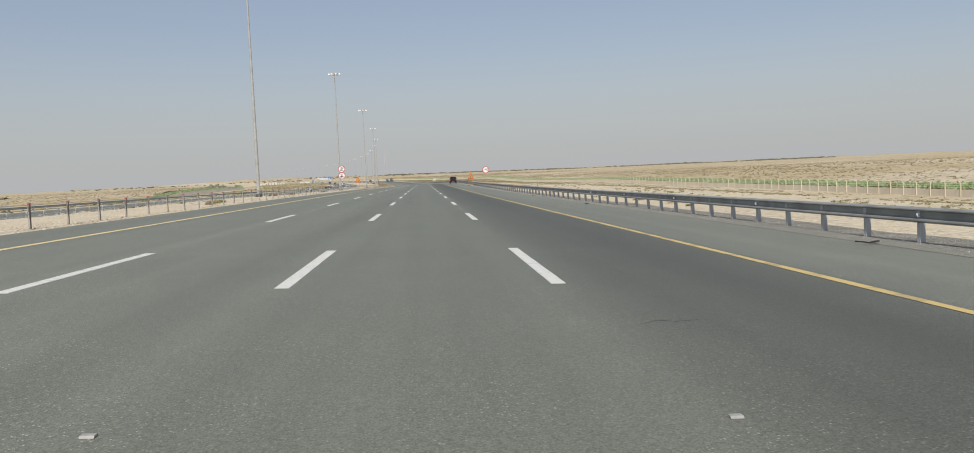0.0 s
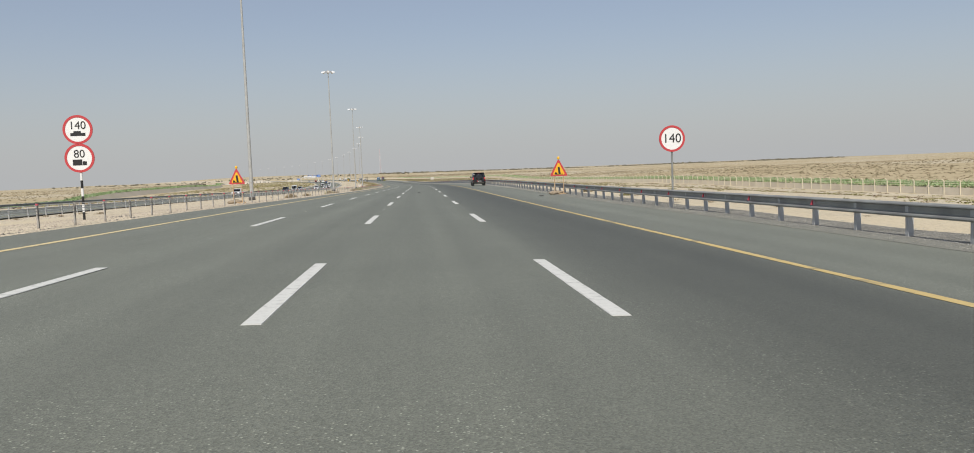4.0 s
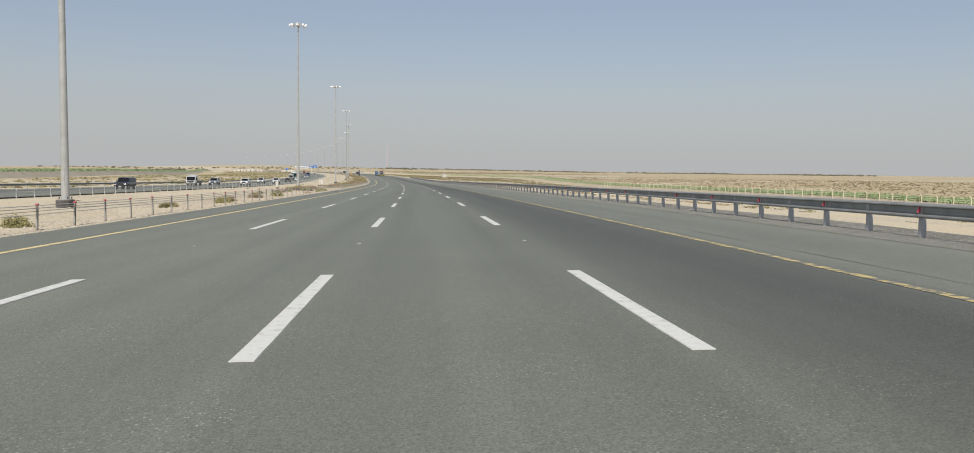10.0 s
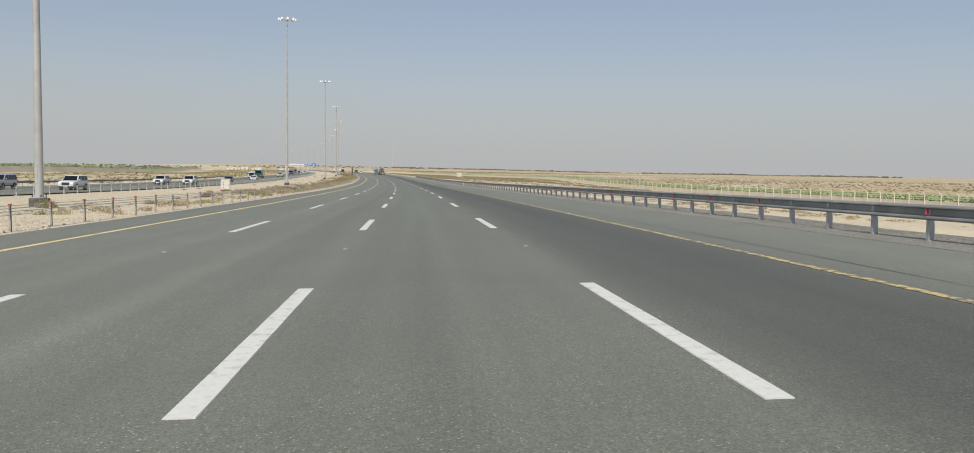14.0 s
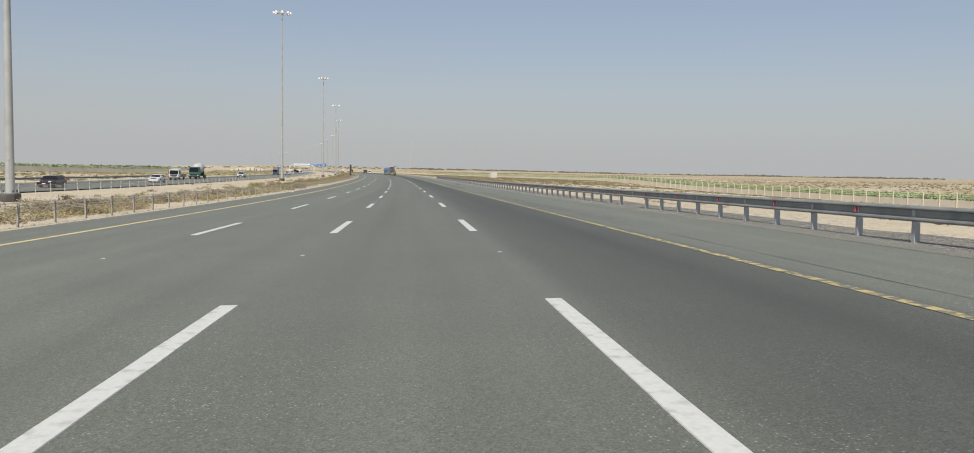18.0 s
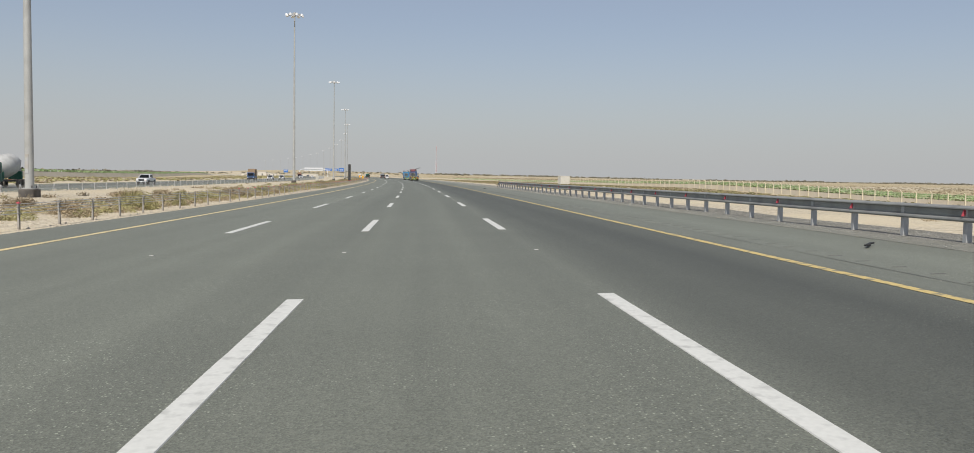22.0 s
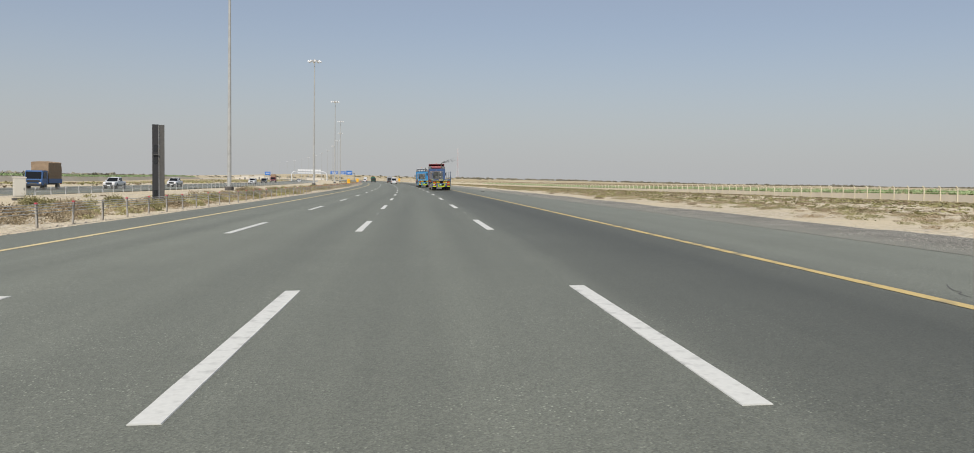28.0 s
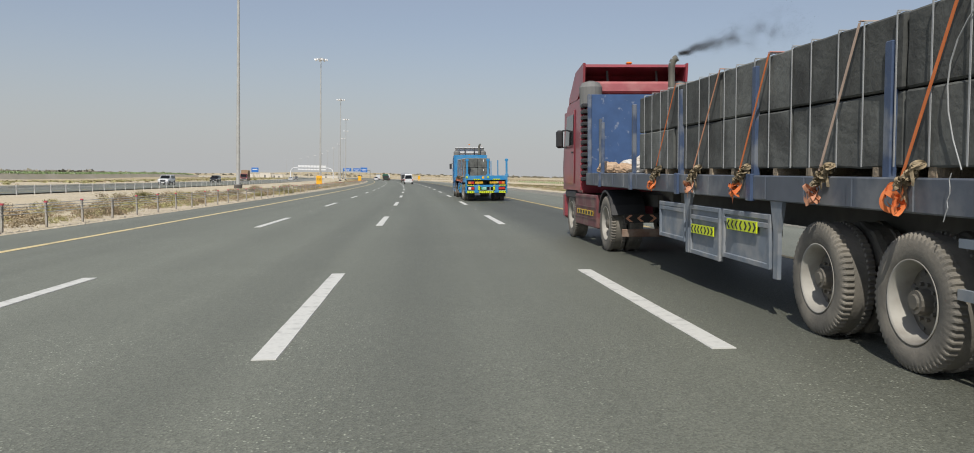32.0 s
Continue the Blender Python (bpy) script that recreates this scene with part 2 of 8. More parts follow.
def asphalt_material(name, base, shoulder=False):
    """Asphalt in road coordinates (u across, v along, in metres): stone grain, long wear streaks, a darker slow lane."""
    m = bpy.data.materials.new(name)
    m.use_nodes = True
    nt = m.node_tree
    N, L = nt.nodes, nt.links
    b = N["Principled BSDF"]
    b.inputs["Roughness"].default_value = 0.60
    b.inputs["Specular IOR Level"].default_value = 0.5
    tc = N.new("ShaderNodeTexCoord")
    sep = N.new("ShaderNodeSeparateXYZ")
    L.new(tc.outputs["UV"], sep.inputs[0])
    # stone grain
    grain = N.new("ShaderNodeTexVoronoi")
    grain.inputs["Scale"].default_value = 75
    L.new(tc.outputs["UV"], grain.inputs["Vector"])
    gr = N.new("ShaderNodeMapRange")
    gr.inputs["To Min"].default_value, gr.inputs["To Max"].default_value = 0.60, 1.30
    L.new(grain.outputs["Color"], gr.inputs["Value"])
    # pale chips worn bare, in drifts
    chip = N.new("ShaderNodeTexVoronoi")
    chip.inputs["Scale"].default_value = 42
    L.new(tc.outputs["UV"], chip.inputs["Vector"])
    cs = N.new("ShaderNodeSeparateColor")
    L.new(chip.outputs["Color"], cs.inputs[0])
    ck = N.new("ShaderNodeMapRange")
    ck.inputs["From Min"].default_value, ck.inputs["From Max"].default_value = 0.80, 0.86
    L.new(cs.outputs[0], ck.inputs["Value"])
    cd = N.new("ShaderNodeMapRange")
    cd.inputs["From Min"].default_value, cd.inputs["From Max"].default_value = 0.36, 0.30
    L.new(chip.outputs["Distance"], cd.inputs["Value"])
    dn = N.new("ShaderNodeTexNoise")
    dn.inputs["Scale"].default_value, dn.inputs["Detail"].default_value = 0.55, 4
    L.new(tc.outputs["UV"], dn.inputs["Vector"])
    dr = N.new("ShaderNodeMapRange")
    dr.inputs["From Min"].default_value, dr.inputs["From Max"].default_value = 0.38, 0.62
    dr.inputs["To Max"].default_value = 1.3
    L.new(dn.outputs["Fac"], dr.inputs["Value"])
    cm = N.new("ShaderNodeMath")
    cm.operation = "MULTIPLY"
    L.new(ck.outputs["Result"], cm.inputs[0])
    L.new(cd.outputs["Result"], cm.inputs[1])
    cm2 = N.new("ShaderNodeMath")
    cm2.operation = "MULTIPLY"
    L.new(cm.outputs[0], cm2.inputs[0])
    L.new(dr.outputs["Result"], cm2.inputs[1])
    one = N.new("ShaderNodeMath")
    one.operation = "ADD"
    L.new(cm2.outputs[0], one.inputs[0])
    one.inputs[1].default_value = 0.93
    # streaks along the road
    mp = N.new("ShaderNodeMapping")
    mp.inputs["Scale"].default_value = (1.15, 0.022, 1)
    L.new(tc.outputs["UV"], mp.inputs["Vector"])
    st = N.new("ShaderNodeTexNoise")
    st.inputs["Scale"].default_value, st.inputs["Detail"].default_value = 1.0, 5
    L.new(mp.outputs[0], st.inputs["Vector"])
    sr = N.new("ShaderNodeMapRange")
    sr.inputs["To Min"].default_value, sr.inputs["To Max"].default_value = 0.74, 1.26
    L.new(st.outputs["Fac"], sr.inputs["Value"])
    # patches
    pn = N.new("ShaderNodeTexNoise")
    pn.inputs["Scale"].default_value, pn.inputs["Detail"].default_value = 0.35, 6
    L.new(tc.outputs["UV"], pn.inputs["Vector"])
    pr = N.new("ShaderNodeMapRange")
    pr.inputs["To Min"].default_value, pr.inputs["To Max"].default_value = 0.90, 1.10
    L.new(pn.outputs["Fac"], pr.inputs["Value"])
    # tone across the lanes
    ramp = N.new("ShaderNodeValToRGB")
    rm = N.new("ShaderNodeMapRange")
    rm.inputs["From Min"].default_value, rm.inputs["From Max"].default_value = -12.0, 12.0
    L.new(sep.outputs[0], rm.inputs["Value"])
    L.new(rm.outputs["Result"], ramp.inputs[0])
    stops = ((-11, 1.10), (-9.2, 1.10), (-8.6, 1.13), (-7.2, 1.10), (-5.4, 1.16), (-4.4, 1.07), (-3.6, 1.12), (-2.7, 0.97), (-1.8, 1.05), (-0.9, 0.97), (0.1, 1.04), (1.0, 0.97), (1.8, 0.97),
             (2.3, 0.76), (2.9, 0.62), (3.5, 0.60), (4.4, 0.50), (5.3, 0.62), (5.9, 1.05), (7.3, 1.15), (9.5, 1.24))
    e = ramp.color_ramp.elements
    e[0].position, e[0].color = 0.0, (0.78, 0.78, 0.78, 1)
    e[1].position, e[1].color = 1.0, (0.9, 0.9, 0.9, 1)
    for px_, v in stops:
        q = e.new((px_ + 12) / 24)
        q.color = (v * 0.78, v * 0.78, v * 0.78, 1)
    prod = gr.outputs["Result"]
    for o in (one.outputs[0], sr.outputs["Result"], pr.outputs["Result"], ramp.outputs["Color"]):
        mm = N.new("ShaderNodeMath")
        mm.operation = "MULTIPLY"
        L.new(prod, mm.inputs[0])
        L.new(o, mm.inputs[1])
        prod = mm.outputs[0]
    vm = N.new("ShaderNodeVectorMath")
    vm.operation = "SCALE"
    vm.inputs[0].default_value = base
    L.new(prod, vm.inputs["Scale"])
    L.new(vm.outputs[0], b.inputs["Base Color"])
    bp = N.new("ShaderNodeBump")
    bp.inputs["Strength"].default_value, bp.inputs["Distance"].default_value = 0.5, 0.006
    L.new(grain.outputs["Distance"], bp.inputs["Height"])
    L.new(bp.outputs["Normal"], b.inputs["Normal"])
    return m


def sand_material():
    """Pale desert sand with drifts, pebbles, and low dry scrub that thickens away from the road."""
    m = bpy.data.materials.new("sand")
    m.use_nodes = True
    nt = m.node_tree
    N, L = nt.nodes, nt.links
    b = N["Principled BSDF"]
    b.inputs["Roughness"].default_value = 0.95
    b.inputs["Specular IOR Level"].default_value = 0.15
    tc = N.new("ShaderNodeTexCoord")

    def noise_of(scale, detail, lo, hi, a, z):
        n = N.new("ShaderNodeTexNoise")
        n.inputs["Scale"].default_value, n.inputs["Detail"].default_value = scale, detail
        L.new(tc.outputs["UV"], n.inputs["Vector"])
        r = N.new("ShaderNodeMapRange")
        r.inputs["From Min"].default_value, r.inputs["From Max"].default_value = lo, hi
        r.inputs["To Min"].default_value, r.inputs["To Max"].default_value = a, z
        L.new(n.outputs["Fac"], r.inputs["Value"])
        return r.outputs["Result"]

    def blend(fac, a, bcol):
        x = N.new("ShaderNodeMix")
        x.data_type = "RGBA"
        L.new(fac, x.inputs["Factor"])
        if isinstance(a, tuple):
            x.inputs["A"].default_value = (*a, 1)
        else:
            L.new(a, x.inputs["A"])
        x.inputs["B"].default_value = (*bcol, 1)
        return x.outputs["Result"]
    c = blend(noise_of(0.05, 6, 0.35, 0.65, 0, 1), (0.53, 0.450, 0.310), (0.59, 0.515, 0.370))
    c = blend(noise_of(9.0, 3, 0.50, 0.70, 0, 0.6), c, (0.32, 0.27, 0.21))
    # strewn pebbles of two sizes
    for sc, lo, hi, col in ((7.0, 0.16, 0.22, (0.24, 0.205, 0.165)), (2.6, 0.10, 0.15, (0.62, 0.56, 0.47))):
        vo = N.new("ShaderNodeTexVoronoi")
        vo.inputs["Scale"].default_value = sc
        L.new(tc.outputs["UV"], vo.inputs["Vector"])
        r = N.new("ShaderNodeMapRange")
        r.inputs["From Min"].default_value, r.inputs["From Max"].default_value = lo, hi
        r.inputs["To Min"].default_value, r.inputs["To Max"].default_value = 0.8, 0.0
        L.new(vo.outputs["Distance"], r.inputs["Value"])
        mk = N.new("ShaderNodeMath")
        mk.operation = "MULTIPLY"
        L.new(r.outputs["Result"], mk.inputs[0])
        L.new(noise_of(0.35, 3, 0.40, 0.55, 0, 1), mk.inputs[1])
        c = blend(mk.outputs[0], c, col)
    # crushed stone, stone by stone, thick near the roads
    vo = N.new("ShaderNodeTexVoronoi")
    vo.inputs["Scale"].default_value = 8.5
    L.new(tc.outputs["UV"], vo.inputs["Vector"])
    sc_ = N.new("ShaderNodeSeparateColor")
    L.new(vo.outputs["Color"], sc_.inputs[0])
    for ch, col, lo in ((0, (0.26, 0.225, 0.175), 0.15), (1, (0.64, 0.58, 0.47), 0.45)):
        r = N.new("ShaderNodeMapRange")
        r.inputs["From Min"].default_value, r.inputs["From Max"].default_value = lo, 1.0
        r.inputs["To Max"].default_value = 0.9
        L.new(sc_.outputs[ch], r.inputs["Value"])
        mk = N.new("ShaderNodeMath")
        mk.operation = "MULTIPLY"
        L.new(r.outputs["Result"], mk.inputs[0])
        L.new(noise_of(0.12, 4, 0.42, 0.58, 0.15, 1), mk.inputs[1])
        c = blend(mk.outputs[0], c, col)
    # scrub, only away from the verge
    sep = N.new("ShaderNodeSeparateXYZ")
    L.new(tc.outputs["UV"], sep.inputs[0])
    ab = N.new("ShaderNodeMath")
    ab.operation = "ABSOLUTE"
    L.new(sep.outputs[0], ab.inputs[0])
    away = N.new("ShaderNodeMapRange")
    away.inputs["From Min"].default_value, away.inputs["From Max"].default_value = 62, 135
    L.new(ab.outputs[0], away.inputs["Value"])
    for sc, lo, hi, col, most in ((0.006, 0.43, 0.52, (0.42, 0.345, 0.215), 0.9), (0.25, 0.55, 0.60, (0.32, 0.255, 0.15), 0.85), (0.10, 0.57, 0.61, (0.28, 0.235, 0.135), 0.85)):
        f = noise_of(sc, 5, lo, hi, 0, most)
        mu = N.new("ShaderNodeMath")
        mu.operation = "MULTIPLY"
        L.new(f, mu.inputs[0])
        L.new(away.outputs["Result"], mu.inputs[1])
        c = blend(mu.outputs[0], c, col)
    L.new(c, b.inputs["Base Color"])
    n = N.new("ShaderNodeTexNoise")
    n.inputs["Scale"].default_value, n.inputs["Detail"].default_value = 5, 8
    L.new(tc.outputs["UV"], n.inputs["Vector"])
    bp = N.new("ShaderNodeBump")
    bp.inputs["Strength"].default_value, bp.inputs["Distance"].default_value = 0.5, 0.08
    L.new(n.outputs["Fac"], bp.inputs["Height"])
    L.new(bp.outputs["Normal"], b.inputs["Normal"])
    return m


ASPHALT = asphalt_material("asphalt", (0.203, 0.213, 0.170))
SAND = sand_material()
def gravel_material():
    """Crushed stone: every cell its own grey-brown, with dark gaps and real relief."""
    m = bpy.data.materials.new("crushed_gravel")
    m.use_nodes = True
    nt = m.node_tree
    N, L = nt.nodes, nt.links
    b = N["Principled BSDF"]
    b.inputs["Roughness"].default_value = 0.95
    tc = N.new("ShaderNodeTexCoord")
    cell = N.new("ShaderNodeTexVoronoi")
    cell.inputs["Scale"].default_value = 36
    L.new(tc.outputs["UV"], cell.inputs["Vector"])
    big = N.new("ShaderNodeTexNoise")
    big.inputs["Scale"].default_value, big.inputs["Detail"].default_value = 0.7, 5
    L.new(tc.outputs["UV"], big.inputs["Vector"])
    ramp = N.new("ShaderNodeValToRGB")
    e = ramp.color_ramp.elements
    e[0].color, e[1].color = (0.13, 0.125, 0.105, 1), (0.52, 0.49, 0.42, 1)
    q = e.new(0.6)
    q.color = (0.275, 0.265, 0.228, 1)
    add = N.new("ShaderNodeMath")
    add.operation = "MULTIPLY_ADD"
    L.new(big.outputs["Fac"], add.inputs[0])
    add.inputs[1].default_value = 0.8
    sub_ = N.new("ShaderNodeSeparateColor")
    L.new(cell.outputs["Color"], sub_.inputs[0])
    ofs = N.new("ShaderNodeMath")
    ofs.operation = "MULTIPLY_ADD"
    L.new(sub_.outputs[0], ofs.inputs[0])
    ofs.inputs[1].default_value, ofs.inputs[2].default_value = 0.9, -0.32
    L.new(ofs.outputs[0], add.inputs[2])
    L.new(add.outputs[0], ramp.inputs[0])
    sx_ = N.new("ShaderNodeSeparateXYZ")
    L.new(tc.outputs["UV"], sx_.inputs[0])
    edge = N.new("ShaderNodeMath")
    edge.operation = "MULTIPLY_ADD"
    L.new(big.outputs["Fac"], edge.inputs[0])
    edge.inputs[1].default_value = 1.5
    L.new(sx_.outputs[0], edge.inputs[2])
    dust = N.new("ShaderNodeMapRange")
    dust.inputs["From Min"].default_value, dust.inputs["From Max"].default_value = 10.45, 11.15
    dust.inputs["To Min"].default_value, dust.inputs["To Max"].default_value = 0.75, 0.0
    L.new(edge.outputs[0], dust.inputs["Value"])
    mix = N.new("ShaderNodeMix")
    mix.data_type = "RGBA"
    L.new(dust.outputs["Result"], mix.inputs["Factor"])
    L.new(ramp.outputs["Color"], mix.inputs["A"])
    mix.inputs["B"].default_value = (0.30, 0.30, 0.255, 1)
    L.new(mix.outputs["Result"], b.inputs["Base Color"])
    bp = N.new("ShaderNodeBump")
    bp.invert = True
    bp.inputs["Strength"].default_value, bp.inputs["Distance"].default_value = 1.0, 0.05
    L.new(cell.outputs["Distance"], bp.inputs["Height"])
    L.new(bp.outputs["Normal"], b.inputs["Normal"])
    return m


GRAVEL = gravel_material()
PEBBLE = mat("pebble", (0.43, 0.37, 0.285), 0.9, var=0.3, scale=3, second=(0.55, 0.48, 0.37), amount=0.7, sscale=0.8)
# Brown taken darker than the pebbles, painting in the stones' own shadows.
STONE_SHADE_BROWN = mat("shade_brown_stone", (0.33, 0.275, 0.22), 0.9, var=0.4, scale=3, second=(0.47, 0.41, 0.33), amount=0.7, sscale=0.9)
WHITE_LINE = mat("white_road_paint", (0.60, 0.60, 0.56), 0.6, var=0.15, scale=20, second=(0.30, 0.30, 0.28), amount=0.6, sscale=6.0, low=0.53, high=0.72)
YELLOW_WORN = mat("worn_yellow_paint", (0.50, 0.40, 0.17), 0.7, var=0.2, scale=10, second=(0.15, 0.15, 0.13), amount=0.95, sscale=6.5, low=0.44, high=0.55)
YELLOW_MID = mat("scuffed_yellow_paint", (0.56, 0.43, 0.17), 0.65, var=0.2, scale=10, second=(0.20, 0.19, 0.14), amount=0.9, sscale=6.0, low=0.50, high=0.62)
YELLOW_PALE = mat("faded_yellow_paint", (0.66, 0.53, 0.27), 0.6, var=0.12, scale=12, second=(0.36, 0.31, 0.20), amount=0.7, sscale=1.6, low=0.55, high=0.68)
YELLOW_LINE = mat("yellow_road_paint", (0.54, 0.405, 0.160), 0.6, var=0.15, scale=12, second=(0.22, 0.19, 0.12), amount=0.85, sscale=2.2, low=0.52, high=0.67)
GALV = mat("galvanised_steel", (0.285, 0.29, 0.275), 0.5, 0.2, var=0.12, scale=6, second=(0.18, 0.18, 0.175), amount=0.6, sscale=1.5)
GALV_DULL = mat("weathered_zinc", (0.42, 0.43, 0.43), 0.65, 0.1, var=0.15, scale=8, second=(0.36, 0.31, 0.25), amount=0.6, sscale=2.0)
RUSTY = mat("rusted_post_steel", (0.40, 0.38, 0.345), 0.8, 0.2, var=0.3, scale=14, second=(0.27, 0.24, 0.205), amount=0.8, sscale=3)
MAST = mat("mast_steel", (0.43, 0.435, 0.42), 0.5, 0.12, var=0.12, scale=3, second=(0.33, 0.33, 0.315), amount=0.6, sscale=0.8)
CONCRETE_BASE = mat("concrete_base", (0.12, 0.11, 0.10), 0.9, var=0.3, scale=4, second=(0.06, 0.055, 0.05), amount=0.9, sscale=1.2, bump=0.4, bscale=20)
LAMP_WHITE = mat("lamp_housing", (0.75, 0.76, 0.77), 0.4, var=0.05)
RED_REFLECT = mat("red_reflector", (0.50, 0.075, 0.10), 0.35, var=0.1)
RED_SIGN = mat("sign_red", (0.50, 0.055, 0.06), 0.45, var=0.06)
WHITE_SIGN = mat("sign_white", (0.78, 0.78, 0.76), 0.45, var=0.04)
YELLOW_SIGN = mat("sign_yellow", (0.80, 0.42, 0.02), 0.45, var=0.06)
BLACK_SIGN = mat("sign_black", (0.02, 0.02, 0.02), 0.5, var=0.1)
BLUE_SIGN = mat("sign_blue", (0.03, 0.16, 0.52), 0.45, var=0.06)
PALE_BOARD = mat("bleached_board", (0.62, 0.60, 0.55), 0.8, var=0.15, scale=8, second=(0.45, 0.43, 0.39), amount=0.5, sscale=4)
TIMBER = mat("raw_timber", (0.50, 0.36, 0.22), 0.8, var=0.2, scale=10, second=(0.33, 0.23, 0.14), amount=0.6, sscale=4)
SACK = mat("jute_sack", (0.30, 0.24, 0.17), 0.95, var=0.25, scale=12, bump=0.6, bscale=40)
WALL_TAN = mat("sand_plaster", (0.72, 0.65, 0.53), 0.9, var=0.1, scale=0.6, second=(0.64, 0.57, 0.45), amount=0.6, sscale=0.15)
FENCE_POST = mat("cream_post", (0.70, 0.64, 0.48), 0.7, var=0.1)
CROP = mat("crop_green", (0.25, 0.35, 0.15), 0.7, var=0.35, scale=0.8, second=(0.33, 0.39, 0.22), amount=0.7, sscale=0.2)
DRY = mat("dry_shrub", (0.375, 0.30, 0.195), 0.9, var=0.4, scale=3, second=(0.23, 0.19, 0.12), amount=0.85, sscale=0.9, random_tint=0.25)
OLIVE = mat("olive_shrub", (0.335, 0.305, 0.14), 0.85, var=0.4, scale=3, second=(0.225, 0.215, 0.10), amount=0.85, sscale=0.9, random_tint=0.25)
SCRUB_FAR = mat("brown_scrub", (0.265, 0.215, 0.130), 0.9, var=0.35, scale=0.05, second=(0.235, 0.205, 0.115), amount=0.7, sscale=0.02)
# Foliage paled: distance haze is put into the leaf colour.
HAZED_TREE = mat("hazed_tree", (0.235, 0.218, 0.158), 0.9, var=0.3, scale=0.2)
FAR_WHITE = mat("far_building", (0.64, 0.60, 0.53), 0.7, var=0.1, scale=0.1)
BANK_GREY = mat("earth_bank", (0.40, 0.355, 0.28), 0.95, var=0.15, scale=0.2, second=(0.33, 0.30, 0.215), amount=0.7, sscale=0.05)
RUBBER = mat("dusty_tyre_rubber", (0.142, 0.132, 0.112), 0.92, var=0.3, scale=9, second=(0.225, 0.205, 0.17), amount=0.9, sscale=3, bump=0.2, bscale=40)
RUBBER_NEW = mat("black_rubber", (0.022, 0.022, 0.022), 0.7, var=0.2)
RIM = mat("dusty_steel_rim", (0.37, 0.355, 0.315), 0.65, 0.1, var=0.2, scale=6, second=(0.22, 0.20, 0.17), amount=0.8, sscale=3)
RIM_BLACK = mat("black_alloy", (0.02, 0.02, 0.021), 0.35, 0.4, var=0.2)
# Black raised by dust and by a veil of haze put into the colour.
DARK = mat("veiled_chassis_black", (0.095, 0.092, 0.086), 0.75, var=0.35, scale=6)
GLASS = mat("dark_glass", (0.012, 0.014, 0.016), 0.06, var=0.05, spec=0.8)
PLASTIC = mat("black_plastic", (0.03, 0.03, 0.032), 0.55, var=0.15)
LAMP_DIRTY = mat("dirty_stud", (0.30, 0.30, 0.28), 0.5, var=0.3, scale=30)
PEBBLE_DARK = mat("dark_pebble", (0.31, 0.30, 0.26), 0.9, var=0.5, scale=3, second=(0.45, 0.43, 0.37), amount=0.7, sscale=2.0)

# ================= builders =================
def part(name, bm, material, parent=None, label="", m=None):
    """Links a bmesh (or a ready mesh) as one mesh object under a thing or part."""
    if isinstance(bm, bmesh.types.BMesh):
        me = bpy.data.meshes.new(name)
        bm.to_mesh(me)
        bm.free()
    else:
        me = bm
    if material and not me.materials:
        me.materials.append(material)
    ob = new(name, me)
    if parent:
        ob.parent = parent
    if m is not None:
        ob.matrix_basis = m
    if label:
        tagged(ob, label)
    return ob


def thing(name, m, label, category, group="", kind=""):
    ob = new(name)
    ob.matrix_basis = m
    ob.empty_display_size = 0.2
    return tagged(ob, label, category, group, kind)


def box(bm, c, size, bev=0.0, rot=None):
    m = Matrix.Translation(c) @ (rot or Matrix()) @ Matrix.Diagonal((*size, 1))
    r = bmesh.ops.create_cube(bm, size=1.0, matrix=m)
    if bev:
        es = list({e for v in r["verts"] for e in v.link_edges})
        bmesh.ops.bevel(bm, geom=es, offset=bev, segments=1, affect="EDGES", clamp_overlap=True)
    return bm


def rod(bm, a, b, r0, r1=None, n=10, caps=True):
    a, b = Vector(a), Vector(b)
    d = b - a
    m = Matrix.Translation((a + b) / 2) @ d.to_track_quat("Z", "Y").to_matrix().to_4x4()
    bmesh.ops.create_cone(bm, cap_ends=caps, segments=n, radius1=r0, radius2=r0 if r1 is None else r1, depth=d.length, matrix=m)
    return bm


def prism(bm, outline, x0, x1, taper=0.0):
    """An outline of (y, z) pushed out from x0 to x1."""
    a = [bm.verts.new((x0, y, z)) for y, z in outline]
    b = [bm.verts.new((x1, y, z)) for y, z in outline]
    n = len(outline)
    bm.faces.new(a[::-1])
    bm.faces.new(b)
    for i in range(n):
        bm.faces.new((a[i], a[(i + 1) % n], b[(i + 1) % n], b[i]))
    bmesh.ops.recalc_face_normals(bm, faces=bm.faces)
    return bm


def bmbox(c, size, bev=0.0, rot=None):
    return box(bmesh.new(), c, size, bev, rot)


def lathe(bm, prof, axis="X", n=24, center=(0, 0, 0)):
    """A ring turned from (along, radius) pairs about X or Z."""
    rings = []
    cx, cy, cz = center
    for a, r in prof:
        ring = []
        for i in range(n):
            t = 2 * math.pi * i / n
            if axis == "X":
                ring.append(bm.verts.new((cx + a, cy + r * math.cos(t), cz + r * math.sin(t))))
            else:
                ring.append(bm.verts.new((cx + r * math.cos(t), cy + r * math.sin(t), cz + a)))
        rings.append(ring)
    for p, q in zip(rings, rings[1:]):
        for i in range(n):
            bm.faces.new((p[i], p[(i + 1) % n], q[(i + 1) % n], q[i]))
    bmesh.ops.recalc_face_normals(bm, faces=bm.faces)
    return bm


